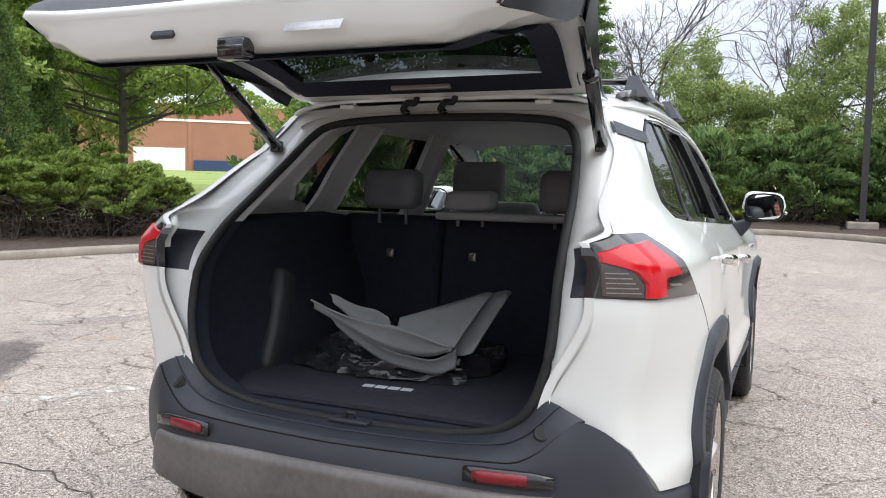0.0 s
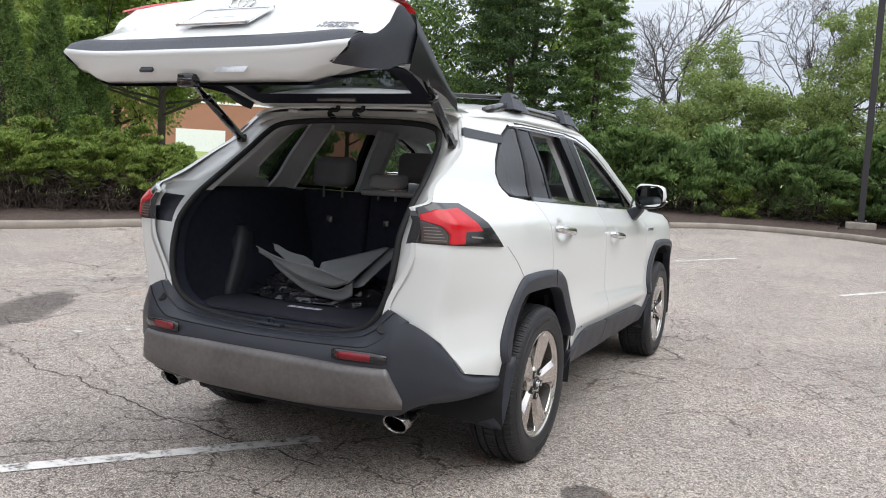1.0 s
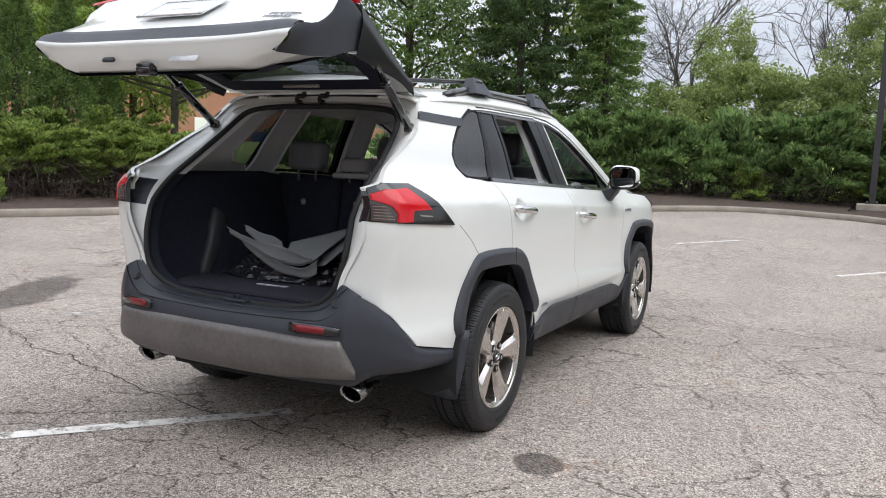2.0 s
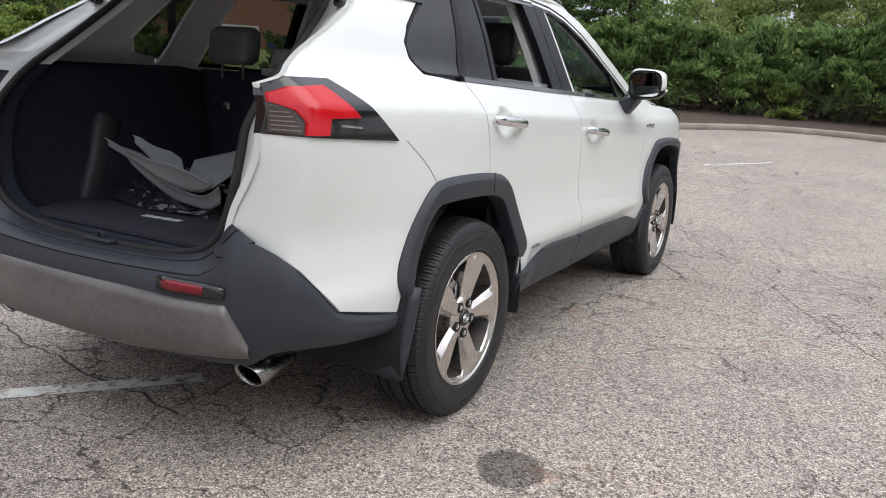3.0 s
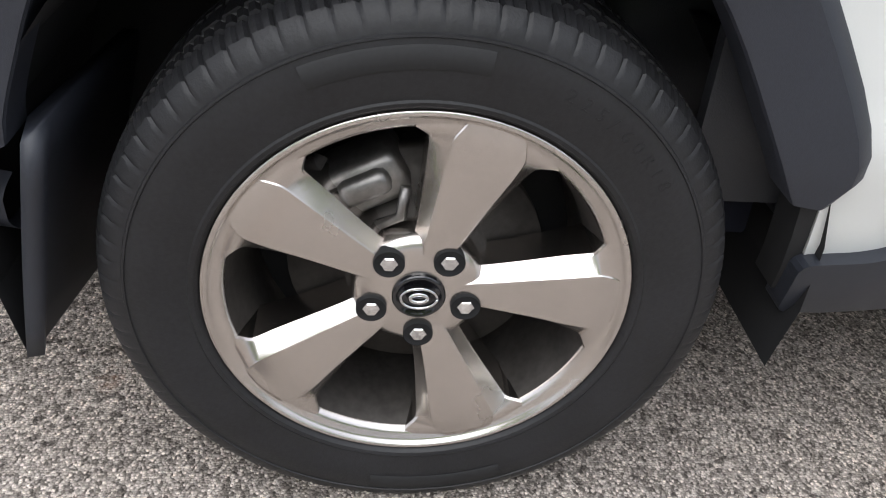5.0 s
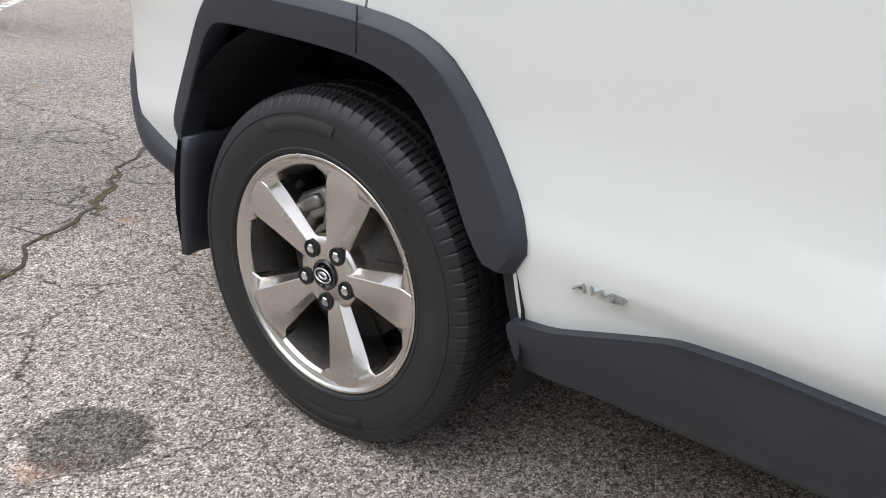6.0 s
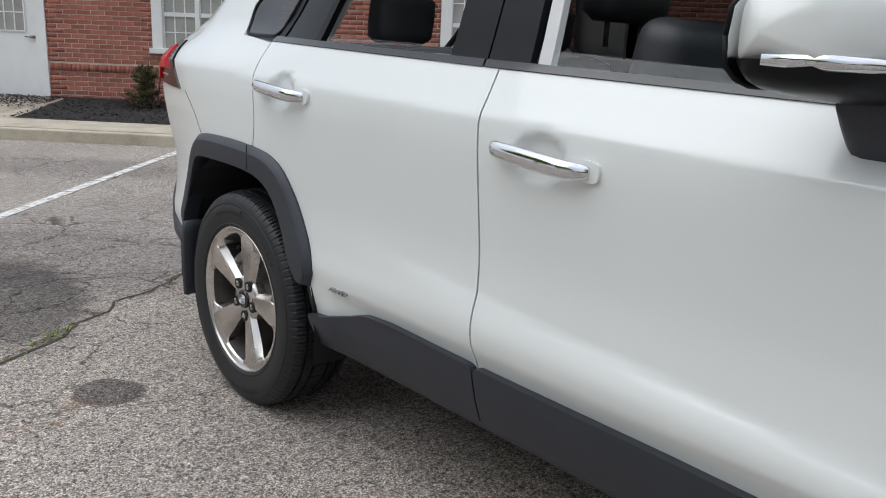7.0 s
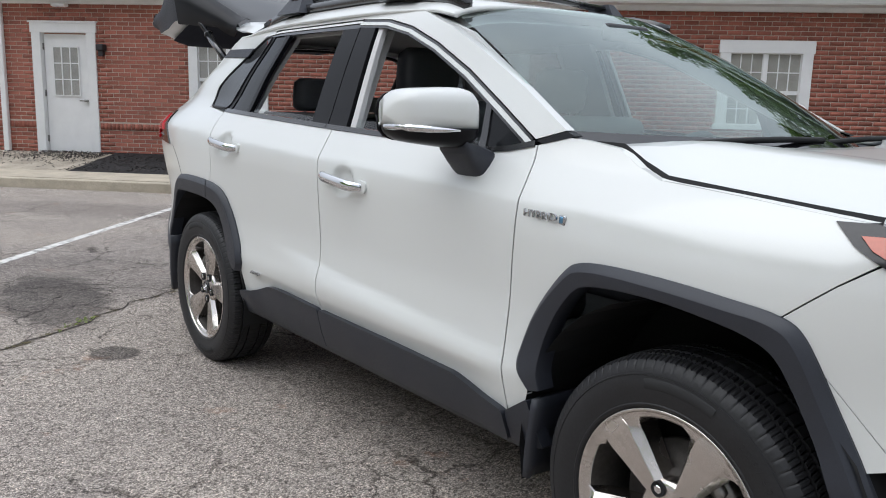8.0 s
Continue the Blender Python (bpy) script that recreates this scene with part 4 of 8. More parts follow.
def limb_set(base, height, radius, limbs, reach, material, parent, up_from=0.35, twist=1, bend=0.25, sub=3):
    """Trunk and tapered limbs. Returns the ends, for the crown."""
    ends = []
    bms = [tube_bm([(0, 0, -0.2), (0.03 * twist, 0, height * 0.3), (-0.04 * twist, 0.05, height * 0.6), (0.02, 0.02, height)], [radius * 1.15, radius, radius * 0.7, radius * 0.25], 9)]
    for i in range(limbs):
        a = 2.4 * i + rng.uniform(-0.4, 0.4)
        z0 = height * (up_from + (0.95 - up_from) * (i + 0.5) / limbs)
        ln = reach * (1 - 0.55 * (z0 / height - up_from) / (1 - up_from)) * rng.uniform(0.75, 1.15)
        p0 = Vector((0, 0, z0))
        p1 = p0 + Vector((math.cos(a) * ln * 0.5, math.sin(a) * ln * 0.5, ln * bend))
        p2 = p0 + Vector((math.cos(a + 0.2) * ln, math.sin(a + 0.2) * ln, ln * bend * 2.2))
        r0 = radius * 0.5 * (1 - 0.6 * z0 / height)
        bms.append(tube_bm([p0, p1, p2], [r0, r0 * 0.7, r0 * 0.2], 6))
        ends += [p1.lerp(p2, 0.4), p2]
        for j in range(sub):
            b0 = p0.lerp(p1, 0.6) if j % 2 else p1.lerp(p2, 0.3)
            aa = a + rng.uniform(-1.1, 1.1)
            b1 = b0 + Vector((math.cos(aa) * ln * 0.45, math.sin(aa) * ln * 0.45, ln * rng.uniform(0.05, 0.5)))
            bms.append(tube_bm([b0, b0.lerp(b1, 0.5) + Vector((0, 0, 0.05)), b1], [r0 * 0.45, r0 * 0.3, r0 * 0.08], 5))
            ends.append(b1)
    part("trunk", join_bm(*bms), material, parent)
    return ends


def tree(name, x, y, z, height, reach, leaves, size, material, label, radius=0.14, limbs=16, up_from=0.3, clump=0.75, bark=None, bend=0.25, aspect=2.0, scale_z=0.7):
    root = thing(name, label, "tree", "trees round the lot", at=(x, y, z))
    ends = limb_set((0, 0, 0), height, radius, limbs, reach, bark or M_BARK, root, up_from, bend=bend)
    c = np.array([tuple(e) for e in ends])
    sp = np.ones((len(c), 3)) * clump * np.array([[1, 1, scale_z]]) * rng.uniform(0.6, 1.2, (len(c), 1))
    v, f = leaf_cloud(c, sp, leaves, size, 0.35, aspect)
    from_np("crown", v, f, material, root)
    return root


def cone_tree(name, x, y, z, height, radius, count, material, label, size=0.22, base=0.0, tiers=0):
    """A conical evergreen: sprays on a lumpy cone, tiered where asked."""
    root = thing(name, label, "tree", at=(x, y, z))
    t = rng.uniform(0, 1, count) ** 0.75
    a = rng.uniform(0, 2 * math.pi, count)
    prof = radius * (1 - t) ** 0.85
    lump = 1 + 0.18 * np.sin(a * 5 + t * 23) + 0.14 * np.sin(a * 3 - t * 41)
    if tiers:
        lump *= 0.75 + 0.35 * ((t * tiers) % 1.0)[::1] * -1 + 0.35
    r = prof * lump * rng.uniform(0.55, 1.0, count) ** 0.4
    p = np.stack([r * np.cos(a), r * np.sin(a), base + t * (height - base)], 1)
    d = np.stack([np.cos(a), np.sin(a), np.full(count, 0.9 if not tiers else 0.05)], 1) + rng.normal(0, 0.3, (count, 3))
    d /= np.linalg.norm(d, axis=1, keepdims=True)
    v, f = blade_sprays(p, d, rng.uniform(0.6, 1.2, (count, 1)) * size, size * 0.11)
    from_np("foliage", v, f, material, root)
    part("trunk", tube_bm([(0, 0, -0.2), (0, 0, height * 0.5), (0, 0, height * 0.97)], [radius * 0.10 + 0.05, radius * 0.06 + 0.03, 0.01], 8), M_BARK, root)
    return root


# left group
tree("broad_leaved_tree", -14.4, 12.6, 0.7, 6.6, 3.3, 80000, 0.125, M_LEAF, "leafy green tree with a grey trunk behind the junipers", 0.10, 44, 0.26, 0.62, M_GREYBARK, bend=0.10, scale_z=0.42)
for x, y, h, r in ((-13.9, 9.87, 4.3, 0.62), (-13.44, 8.54, 4.1, 0.78), (-14.02, 7.75, 4.5, 0.8), (-14.55, 6.95, 4.4, 0.85), (-15.01, 6.17, 4.6, 0.9)):
    cone_tree("arborvitae", x, y, 0.4, h, r, 6000, M_NEEDLE, "narrow dark green arborvitae", 0.155)
for x, y, h, rch, n in ((-21.6, 17.5, 8.0, 3.6, 26000), (-25.1, 18.0, 11.0, 4.4, 24000), (-28.0, 17.4, 12.0, 4.6, 20000), (-23.0, 13.2, 10.0, 4.0, 18000)):
    tree("pale_tree", x, y, 0.8, h, rch, n, 0.19, M_PALELEAF, "pale yellow-green tree behind the arborvitae", 0.13, 24, 0.08, 1.2)
# middle
tree("broad_leaved_tree", -22.5, 34.0, 1.2, 4.2, 2.6, 15000, 0.17, M_LEAF, "small round green tree on the lawn", 0.12, 14, 0.3, 0.8)
tree("broad_leaved_tree", -7.9, 23.4, 0.6, 11.5, 3.3, 26000, 0.17, M_LEAF, "tall green tree beyond the far kerb", 0.15, 34, 0.10, 0.95, scale_z=0.5)
tree("broad_leaved_tree", -12.0, 21.0, 0.6, 9.5, 3.2, 32000, 0.14, M_NEEDLE, "dark green tree beyond the far kerb", 0.16, 26, 0.10, 0.95, scale_z=0.5)


def spruce(x, y, height, radius, boughs, per, material, label):
    """A spruce: whorls of boughs that sag and lift at the tip, hung with short needle sprays."""
    root = thing("spruce", label, "tree", "trees round the lot", at=(x, y, 0.5))
    part("trunk", tube_bm([(0, 0, -0.2), (0, 0, height * 0.5), (0, 0, height)], [0.16, 0.09, 0.012], 8), M_BARK, root)
    ps, ds = [], []
    for k in range(boughs):
        f = ((k + rng.uniform(0, 1)) / boughs) ** 0.85
        z0 = 0.25 + f * (height - 0.3)
        reach = radius * (1 - f) ** 0.8 * rng.uniform(0.72, 1.12) + 0.12
        a = k * 2.39996 + rng.normal(0, 0.2)
        u = rng.uniform(0.12, 1.0, per) ** 0.7
        out_v = np.array([math.cos(a), math.sin(a), 0.0])
        across = np.array([-math.sin(a), math.cos(a), 0.0])
        fan = rng.normal(0, 1, per) * 0.17 * reach * (1.15 - 0.75 * u)
        z = z0 - reach * (0.42 * u - 0.26 * u ** 3) - np.abs(rng.normal(0, 0.07, per)) - 0.25 * np.abs(fan)
        ps.append(out_v * (u * reach)[:, None] + across * fan[:, None] + np.stack([np.zeros(per), np.zeros(per), z], 1))
        ds.append(out_v + across * (np.sign(fan) * rng.uniform(0.1, 1.0, per))[:, None] + np.stack([np.zeros(per), np.zeros(per), rng.normal(-0.30, 0.28, per)], 1))
    p, d = np.concatenate(ps), np.concatenate(ds)
    d /= np.linalg.norm(d, axis=1, keepdims=True)
    v, fcs = blade_sprays(p, d, rng.uniform(0.10, 0.24, (len(p), 1)), 0.020)
    from_np("foliage", v, fcs, material, root)


spruce(-7.35, 19.9, 10.5, 2.5, 170, 165, M_SPRUCE, "tall dark green spruce beyond the far kerb")
spruce(-4.9, 20.9, 8.4, 1.9, 140, 125, M_NEEDLE, "grey-green spruce beyond the far kerb")
# right
rng = np.random.default_rng(21)
for x, y, h, rch, n in ((-3.2, 23.6, 3.1, 1.7, 15000), (-1.5, 24.2, 4.0, 2.0, 23000), (0.7, 24.6, 3.4, 2.1, 20000), (3.0, 23.8, 5.7, 2.5, 30000), (5.4, 22.4, 5.7, 2.6, 24000), (7.8, 20.0, 5.5, 2.8, 18000)):
    tree("scrub_tree", x, y, 0.5, h, rch, n, 0.105, M_LEAF2, "loose grey-green scrub tree behind the junipers", 0.06, 34, 0.08, 0.46, M_GREYBARK, scale_z=0.6)


def bare_tree(x, y, height, lean, leaves):
    """A half-dead tree: limbs that fork again and again into fine twigs, with a few leaves left."""
    root = thing("bare_tree", "half-bare grey tree with fine leafless branches", "tree", at=(x, y, 0.5))
    segs, ends = [], []

    def grow(p, d, ln, r, depth):
        n = 3
        for i in range(n):
            d = d + rng.normal(0, 0.13, 3)
            d[2] += 0.05
            d = d / np.linalg.norm(d)
            q = p + d * ln / n
            segs.append((p, q, r * (1 - 0.25 * i / n), r * (1 - 0.25 * (i + 1) / n)))
            p = q
            if depth and i and rng.uniform() < 0.75:
                side_ = d + rng.normal(0, 0.62, 3)
                grow(p, side_ / np.linalg.norm(side_), ln * rng.uniform(0.5, 0.75), r * 0.5, depth - 1)
        if depth:
            for i in range(2):
                f_ = d + rng.normal(0, 0.42, 3)
                grow(p, f_ / np.linalg.norm(f_), ln * rng.uniform(0.62, 0.85), r * 0.68, depth - 1)
        else:
            ends.append(p)

    grow(np.array([0.0, 0, -0.2]), np.array([*lean, 1.0]), height * 0.32, 0.085, 6)
    v, f = prisms([(a_, b_, max(ra, 0.0055), max(rb, 0.0045)) for a_, b_, ra, rb in segs])
    from_np("trunk", v, f, M_GREYBARK, root)
    if leaves:
        c = np.array([(rng.normal(0, 0.55), rng.normal(0, 0.55), height * rng.uniform(0.25, 0.62)) for k in range(26)])
        v, f = leaf_cloud(c, np.full((26, 3), 0.42), leaves, 0.10, 0.3, 2.0)
        from_np("crown", v, f, M_LEAF2, root)


bare_tree(-2.35, 26.6, 9.5, (0.02, 0.0), 9000)
bare_tree(-3.4, 27.4, 8.0, (-0.25, 0.1), 0)
bare_tree(-0.6, 26.8, 8.5, (0.42, 0.1), 0)
bare_tree(1.0, 27.2, 7.0, (0.5, 0.0), 0)
# the far side of the lot, out of view, that the paint and the glass reflect
for x, y, h, rch in ((19, 9, 8, 4), (21, 3, 9, 4.5), (20, -4, 8, 4), (16, -12, 9, 4.5), (24, 14, 9, 4.5)):
    tree("broad_leaved_tree", x, y, 0.2, h, rch, 12000, 0.5, M_LEAF, "leafy green tree across the lot", 0.2, 16, 0.25, 1.3)

for x, y, h, rch in ((-23, -3, 11, 4.5), (-23, -9, 11.5, 4.5), (-20, -15, 10.5, 4.0)):
    tree("broad_leaved_tree", x, y, 0.2, h, rch, 12000, 0.36, M_NEEDLE, "tall green tree behind the brick building", 0.2, 22, 0.25, 1.2)

# a tuft of weeds in the crack
weed = thing("weed_tuft", "small green weed tuft growing in the asphalt crack", "weed", at=(1.22, -0.94, lift(1.22, -0.94) + 0.002))
wn_ = 26
wt = rng.normal(0, 0.10, wn_)
wp_ = np.stack([wt * 0.78, wt * 0.62, np.zeros(wn_)], 1) + rng.normal(0, 0.012, (wn_, 3)) * np.array([[1, 1, 0]])
wd = rng.normal(0, 0.6, (wn_, 3)) + np.array([[0, 0, 0.8]])
wd[:, 2] = np.abs(wd[:, 2])
wd /= np.linalg.norm(wd, axis=1, keepdims=True)
wv_, wf_ = blade_sprays(wp_, wd, rng.uniform(0.012, 0.035, (wn_, 1)), 0.003)
from_np("leaves", wv_, wf_, M_LEAF, weed)
# loose bark chips on the bed by the wall
cn = 8400
cs = np.concatenate([rng.uniform(-6.2, 2.0, 6800), -6.3 - np.abs(rng.normal(0, 1.1, 1600))])
ct = np.concatenate([rng.uniform(0.02, 0.98, 6800), 1 - np.abs(rng.normal(0, 0.28, 1600)).clip(0, 0.95)])
base_c = np.array([wp(a_, (kd - 1.15) * (1 - t_), 0.125 + (G0 + 0.02 - 0.125) * t_ + 0.022) for a_, t_ in zip(cs, ct)])
e1 = rng.normal(0, 1, (cn, 3)) * np.array([[1, 1, 0.35]])
e1 /= np.linalg.norm(e1, axis=1, keepdims=True)
e2 = np.cross(e1, np.array([[0, 0, 1.0]])) + rng.normal(0, 0.25, (cn, 3))
l1, l2 = rng.uniform(0.008, 0.028, (cn, 1)), rng.uniform(0.004, 0.011, (cn, 1))
cv = np.stack([base_c - e1 * l1 - e2 * l2, base_c + e1 * l1 - e2 * l2, base_c + e1 * l1 + e2 * l2, base_c - e1 * l1 + e2 * l2], 1).reshape(-1, 3)
tagged(from_np("bark_chips", cv, np.arange(cn * 4).reshape(-1, 4), M_CHIP), "loose dark bark chips on the wall bed, spilt over the path", "mulch", kind="stuff")
# small shrubs in the bed by the wall
for s_, w_, h_ in ((-4.85, 0.30, 0.62), (6.3, 0.45, 0.75)):
    q = wp(s_, 0.55, 0.0)
    juniper("wall_shrub", q[0], q[1], G0 + 0.0, w_, w_, h_, 1500, M_SHRUB, "small brown-green shrub in the mulch by the brick wall", "shrub", bare=0.1, plume=0.3, leaf=0.07, plumes=22)

# ---- far brick building ----
far = thing("far_brick_building", "long low brick warehouse across the lawn", "building", at=(-61, 66, 2.6))


def fpart(name, bm, material, label=""):
    ob = part(name, moved(bm, Matrix.Rotation(radians(42), 4, "Z")), material, far, label, False)
    return ob


fpart("wall", box_bm((-30, 0, -1.5), (40, 14, 5.2)), M_FARBRICK, "red brick wall")
fpart("upper_wall", box_bm((-2, 6, 5.2), (40, 20, 7.6)), M_FARBRICK)
fpart("coping", join_bm(box_bm((-30.1, -0.1, 5.2), (40.1, 0.5, 5.45)), box_bm((-2.1, 5.9, 7.6), (40.1, 6.4, 7.85))), M_WHITE)
fpart("loading_door", box_bm((-4.2, -0.08, -0.4), (1.1, 0.02, 2.3)), M_WHITE, "pale loading door")
fpart("blue_screen", box_bm((2.0, -0.5, -0.4), (12, -0.35, 1.0)), M_BLUE, "blue panel along the wall")
fpart("brick_pier", box_bm((1.4, -0.1, -1.4), (1.8, 0.1, 5.2)), M_FARBRICK)

# ---- the car ----
def belt(y):
    return 1.185 - 0.0435 * min(y, 1.0) - 0.036 * max(y - 1.0, 0)


SIDE = pchip([0.28, 0.36, 0.42, 0.50, 0.56, 0.63, 0.75, 0.88, 0.95, 1.0, 1.028, 1.042, 1.06, 1.10, 1.14, 1.25, 1.35, 1.45, 1.52, 1.57, 1.61, 1.64],
             [0.80, 0.842, 0.860, 0.872, 0.878, 0.868, 0.858, 0.860, 0.861, 0.8585, 0.855, 0.848, 0.836, 0.810, 0.785, 0.737, 0.694, 0.648, 0.612, 0.574, 0.525, 0.42])


TAPER = pchip([0.4, 0.52, 0.60, 0.73, 0.89, 1.0, 1.15, 1.3, 1.45], [0.55, 0.60, 0.68, 0.65, 0.49, 0.42, 0.45, 0.68, 0.8])
HANDLES = ((0.255, 1.038), (1.255, 0.966))


def side(y, z):
    """Half the body's width at a station and height."""
    zz = z + (1.14 - belt(min(max(y, -0.5), 2.4))) * smooth_step(0.7, 1.02, z) * (1 - smooth_step(1.3, 1.5, z))
    x = SIDE(zz)
    x += 0.016 * math.exp(-((y + 0.02) / 0.42) ** 2 - ((z - 0.80) / 0.17) ** 2)
    x += 0.030 * math.exp(-((y - 2.66) / 0.45) ** 2 - ((z - 0.84) / 0.19) ** 2)
    d = 0.655 - 0.07 * (y - 1.1) - z
    if d > 0 and y > 0.6:
        x += 0.0185 * (1 - math.exp(-(d / 0.036) ** 1.4)) * math.exp(-(d / 0.155) ** 2) * smooth_step(0.6, 1.3, y) * (1 - smooth_step(2.0, 2.3, y))
    # the doors turn in above the cladding
    if 0.4 < y < 2.3:
        x -= 0.26 * min(max(0.534 - z, 0.0), 0.05) * smooth_step(0.5, 0.62, y) * (1 - smooth_step(1.95, 2.15, y))
    if y < -0.2:
        x -= 0.50 * (-0.2 - y) ** 1.85 * TAPER(z)
        if y < -0.77:
            x -= (30 - 8 * smooth_step(0.8, 1.0, z)) * (-0.77 - y) ** 2 * (1 - smooth_step(1.17, 1.25, z))
    for yh, zh in HANDLES:
        d = ((y - yh + 0.01) / 0.062) ** 2 + ((z - zh) / 0.044) ** 2
        if d < 6:
            x -= 0.020 * math.exp(-d ** 3)
    x -= 0.055 * smooth_step(1.10, 1.25, z) * smooth_step(0.40, -0.25, y)
    if y > 1.3 and z > 1.0:
        x -= 0.018 * (y - 1.3) ** 1.5 * smooth_step(1.0, 1.15, z)
    if y > 2.85:
        x -= 0.75 * (y - 2.85) ** 2
    return x


ROOF_Z = pchip([-0.5, -0.28, 0.0, 0.4, 0.9, 1.3, 1.55, 1.75], [1.52, 1.568, 1.608, 1.640, 1.642, 1.612, 1.572, 1.525])
ROOF_W = pchip([-0.5, -0.3, -0.1, 0.1, 0.3, 0.6, 1.3, 1.75], [0.545, 0.558, 0.572, 0.595, 0.614, 0.618, 0.612, 0.585])


def roof(x, y):
    w = ROOF_W(y)
    t = min(abs(x) / w, 0.999)
    edge = 1.52 - max(0, y - 1.2) ** 2 * 0.12 - max(0, -y) * 0.06
    return edge + (ROOF_Z(y) - edge) * (1 - t ** 5) ** 0.5


car = thing("car", "white SUV with charcoal cladding and raised tailgate on asphalt", "car")
BOTH = (1, -1)


def body_skin(name, outline, material, s=1, off=0.0, depth=0.02, parent=None, label="", step=0.05):
    bm = skin_bm(outline, side, off, depth, step)
    if s < 0:
        flip_x(bm)
    return part(name, bm, material, parent or car, label)


def soften(pts):
    """An open line with its corners cut twice."""
    for _ in range(2):
        out = [pts[0]]
        for p, q in zip(pts, pts[1:]):
            out += [(p[0] * 0.75 + q[0] * 0.25, p[1] * 0.75 + q[1] * 0.25), (p[0] * 0.25 + q[0] * 0.75, p[1] * 0.25 + q[1] * 0.75)]
        pts = out + [pts[-1]]
    return pts


def arch_trim(name, outer, inner, s):
    """Arch trim with a bevelled outer edge, a flat face and a lip turned into the well."""
    rows = []
    for p, q in zip(soften(outer), soften(inner)):
        width = math.dist(p, q)
        row = []
        for u, off in ((0.0, -0.006), (0.0, 0.006), (0.003 / width, 0.010), (0.017 / width, 0.021), (0.021 / width, 0.023), (1 - 0.007 / width, 0.022), (1 - 0.002 / width, 0.0205), (1.0, 0.016), (1.0, -0.035)):
            u = min(max(u, 0.0), 1.0)
            y, z = p[0] + (q[0] - p[0]) * u, p[1] + (q[1] - p[1]) * u
            row.append((s * (side(y, z) + off), y, z))
        rows.append(row)
    sunk = [[(x - s * (0.03 if 1 < k < 8 else 0), y, z) for k, (x, y, z) in enumerate(r)] for r in (rows[0], rows[-1])]
    trim_ = part(name, loft_bm([sunk[0]] + rows + [sunk[1]]), M_PLASTIC, car, "matt charcoal plastic arch trim")
    trim_.data.set_sharp_from_angle(angle=radians(24))
    return trim_


# outlines in (y, z)
REAR_ARCH = curve_pts([(-0.43, 0.545), (-0.375, 0.68), (-0.29, 0.80), (-0.20, 0.835), (0.09, 0.832), (0.225, 0.80), (0.315, 0.70), (0.42, 0.535)], 5)
FRONT_ARCH = curve_pts([(2.205, 0.53), (2.25, 0.68), (2.33, 0.80), (2.42, 0.835), (2.66, 0.835), (2.83, 0.82), (2.93, 0.75), (3.02, 0.60)], 5)
# arch trims: outer and inner edge, point by point
ARCH_OUT = [(-0.430, 0.520), (-0.462, 0.580), (-0.392, 0.730), (-0.303, 0.852), (-0.225, 0.876), (0.085, 0.870), (0.250, 0.842), (0.338, 0.755), (0.463, 0.567), (0.430, 0.505)]
ARCH_IN = [(-0.402, 0.535), (-0.395, 0.575), (-0.345, 0.700), (-0.285, 0.785), (-0.225, 0.797), (0.075, 0.792), (0.195, 0.765), (0.262, 0.700), (0.365, 0.530), (0.378, 0.512)]
ARCHF_OUT = [(2.208, 0.517), (2.161, 0.565), (2.172, 0.625), (2.212, 0.731), (2.318, 0.855), (2.370, 0.878), (2.495, 0.884), (2.647, 0.880), (2.777, 0.869), (2.843, 0.863), (2.890, 0.851), (2.915, 0.825), (2.937, 0.787), (2.969, 0.722), (3.002, 0.662), (3.053, 0.567), (3.085, 0.500)]
ARCHF_IN = [(2.262, 0.530), (2.248, 0.590), (2.267, 0.672), (2.300, 0.740), (2.359, 0.808), (2.400, 0.826), (2.510, 0.836), (2.640, 0.833), (2.760, 0.818), (2.805, 0.809), (2.850, 0.793), (2.874, 0.771), (2.895, 0.737), (2.925, 0.684), (2.958, 0.622), (2.990, 0.547), (3.010, 0.490)]
SEAM_R = curve_pts([(0.10, 0.838), (0.105, 0.93), (0.085, 1.05), (0.055, 1.17)], 4)
SEAM_B = curve_pts([(1.112, 0.36), (1.112, 0.50), (1.097, 0.70), (1.080, 0.90), (1.066, 1.05), (1.056, 1.13)], 4)
SEAM_F = curve_pts([(2.125, 0.36), (2.118, 0.47), (2.105, 0.62), (2.112, 0.80), (2.120, 0.97), (2.104, 1.06), (2.082, 1.130)], 4)
GAP = 0.0025


QUARTER = ([(-0.845, 0.733), (-0.67, 0.522), (-0.44, 0.475)] + REAR_ARCH[:22] + [(y - GAP, z) for y, z in SEAM_R if z > 0.84]
           + [(-0.105, 1.187), (-0.180, 1.193), (-0.210, 1.240), (-0.211, 1.292), (-0.156, 1.350), (0.004, 1.459), (0.13, 1.520), (0.22, 1.525), (0.22, 1.56), (-0.26, 1.54),
              (-0.32, 1.475), (-0.39, 1.39), (-0.56, 1.30), (-0.745, 1.20), (-0.83, 1.15), (-0.842, 1.02), (-0.842, 0.90)])
REAR_DOOR = ([(y + GAP, z) for y, z in SEAM_R if z > 0.84][::-1] + [p for p in REAR_ARCH if p[0] > 0.103] + [(0.45, 0.36)]
             + [(y - GAP, z) for y, z in SEAM_B] + [(1.09, belt(1.09) - 0.008), (0.06, belt(0.06) - 0.008)])
FRONT_DOOR = [(y + GAP, z) for y, z in SEAM_B][::-1] + [(y - GAP, z) for y, z in SEAM_F] + [(2.066, 1.129), (1.99, belt(1.99) + 0.004), (1.90, belt(1.90) - 0.007), (1.10, belt(1.10) - 0.008)]
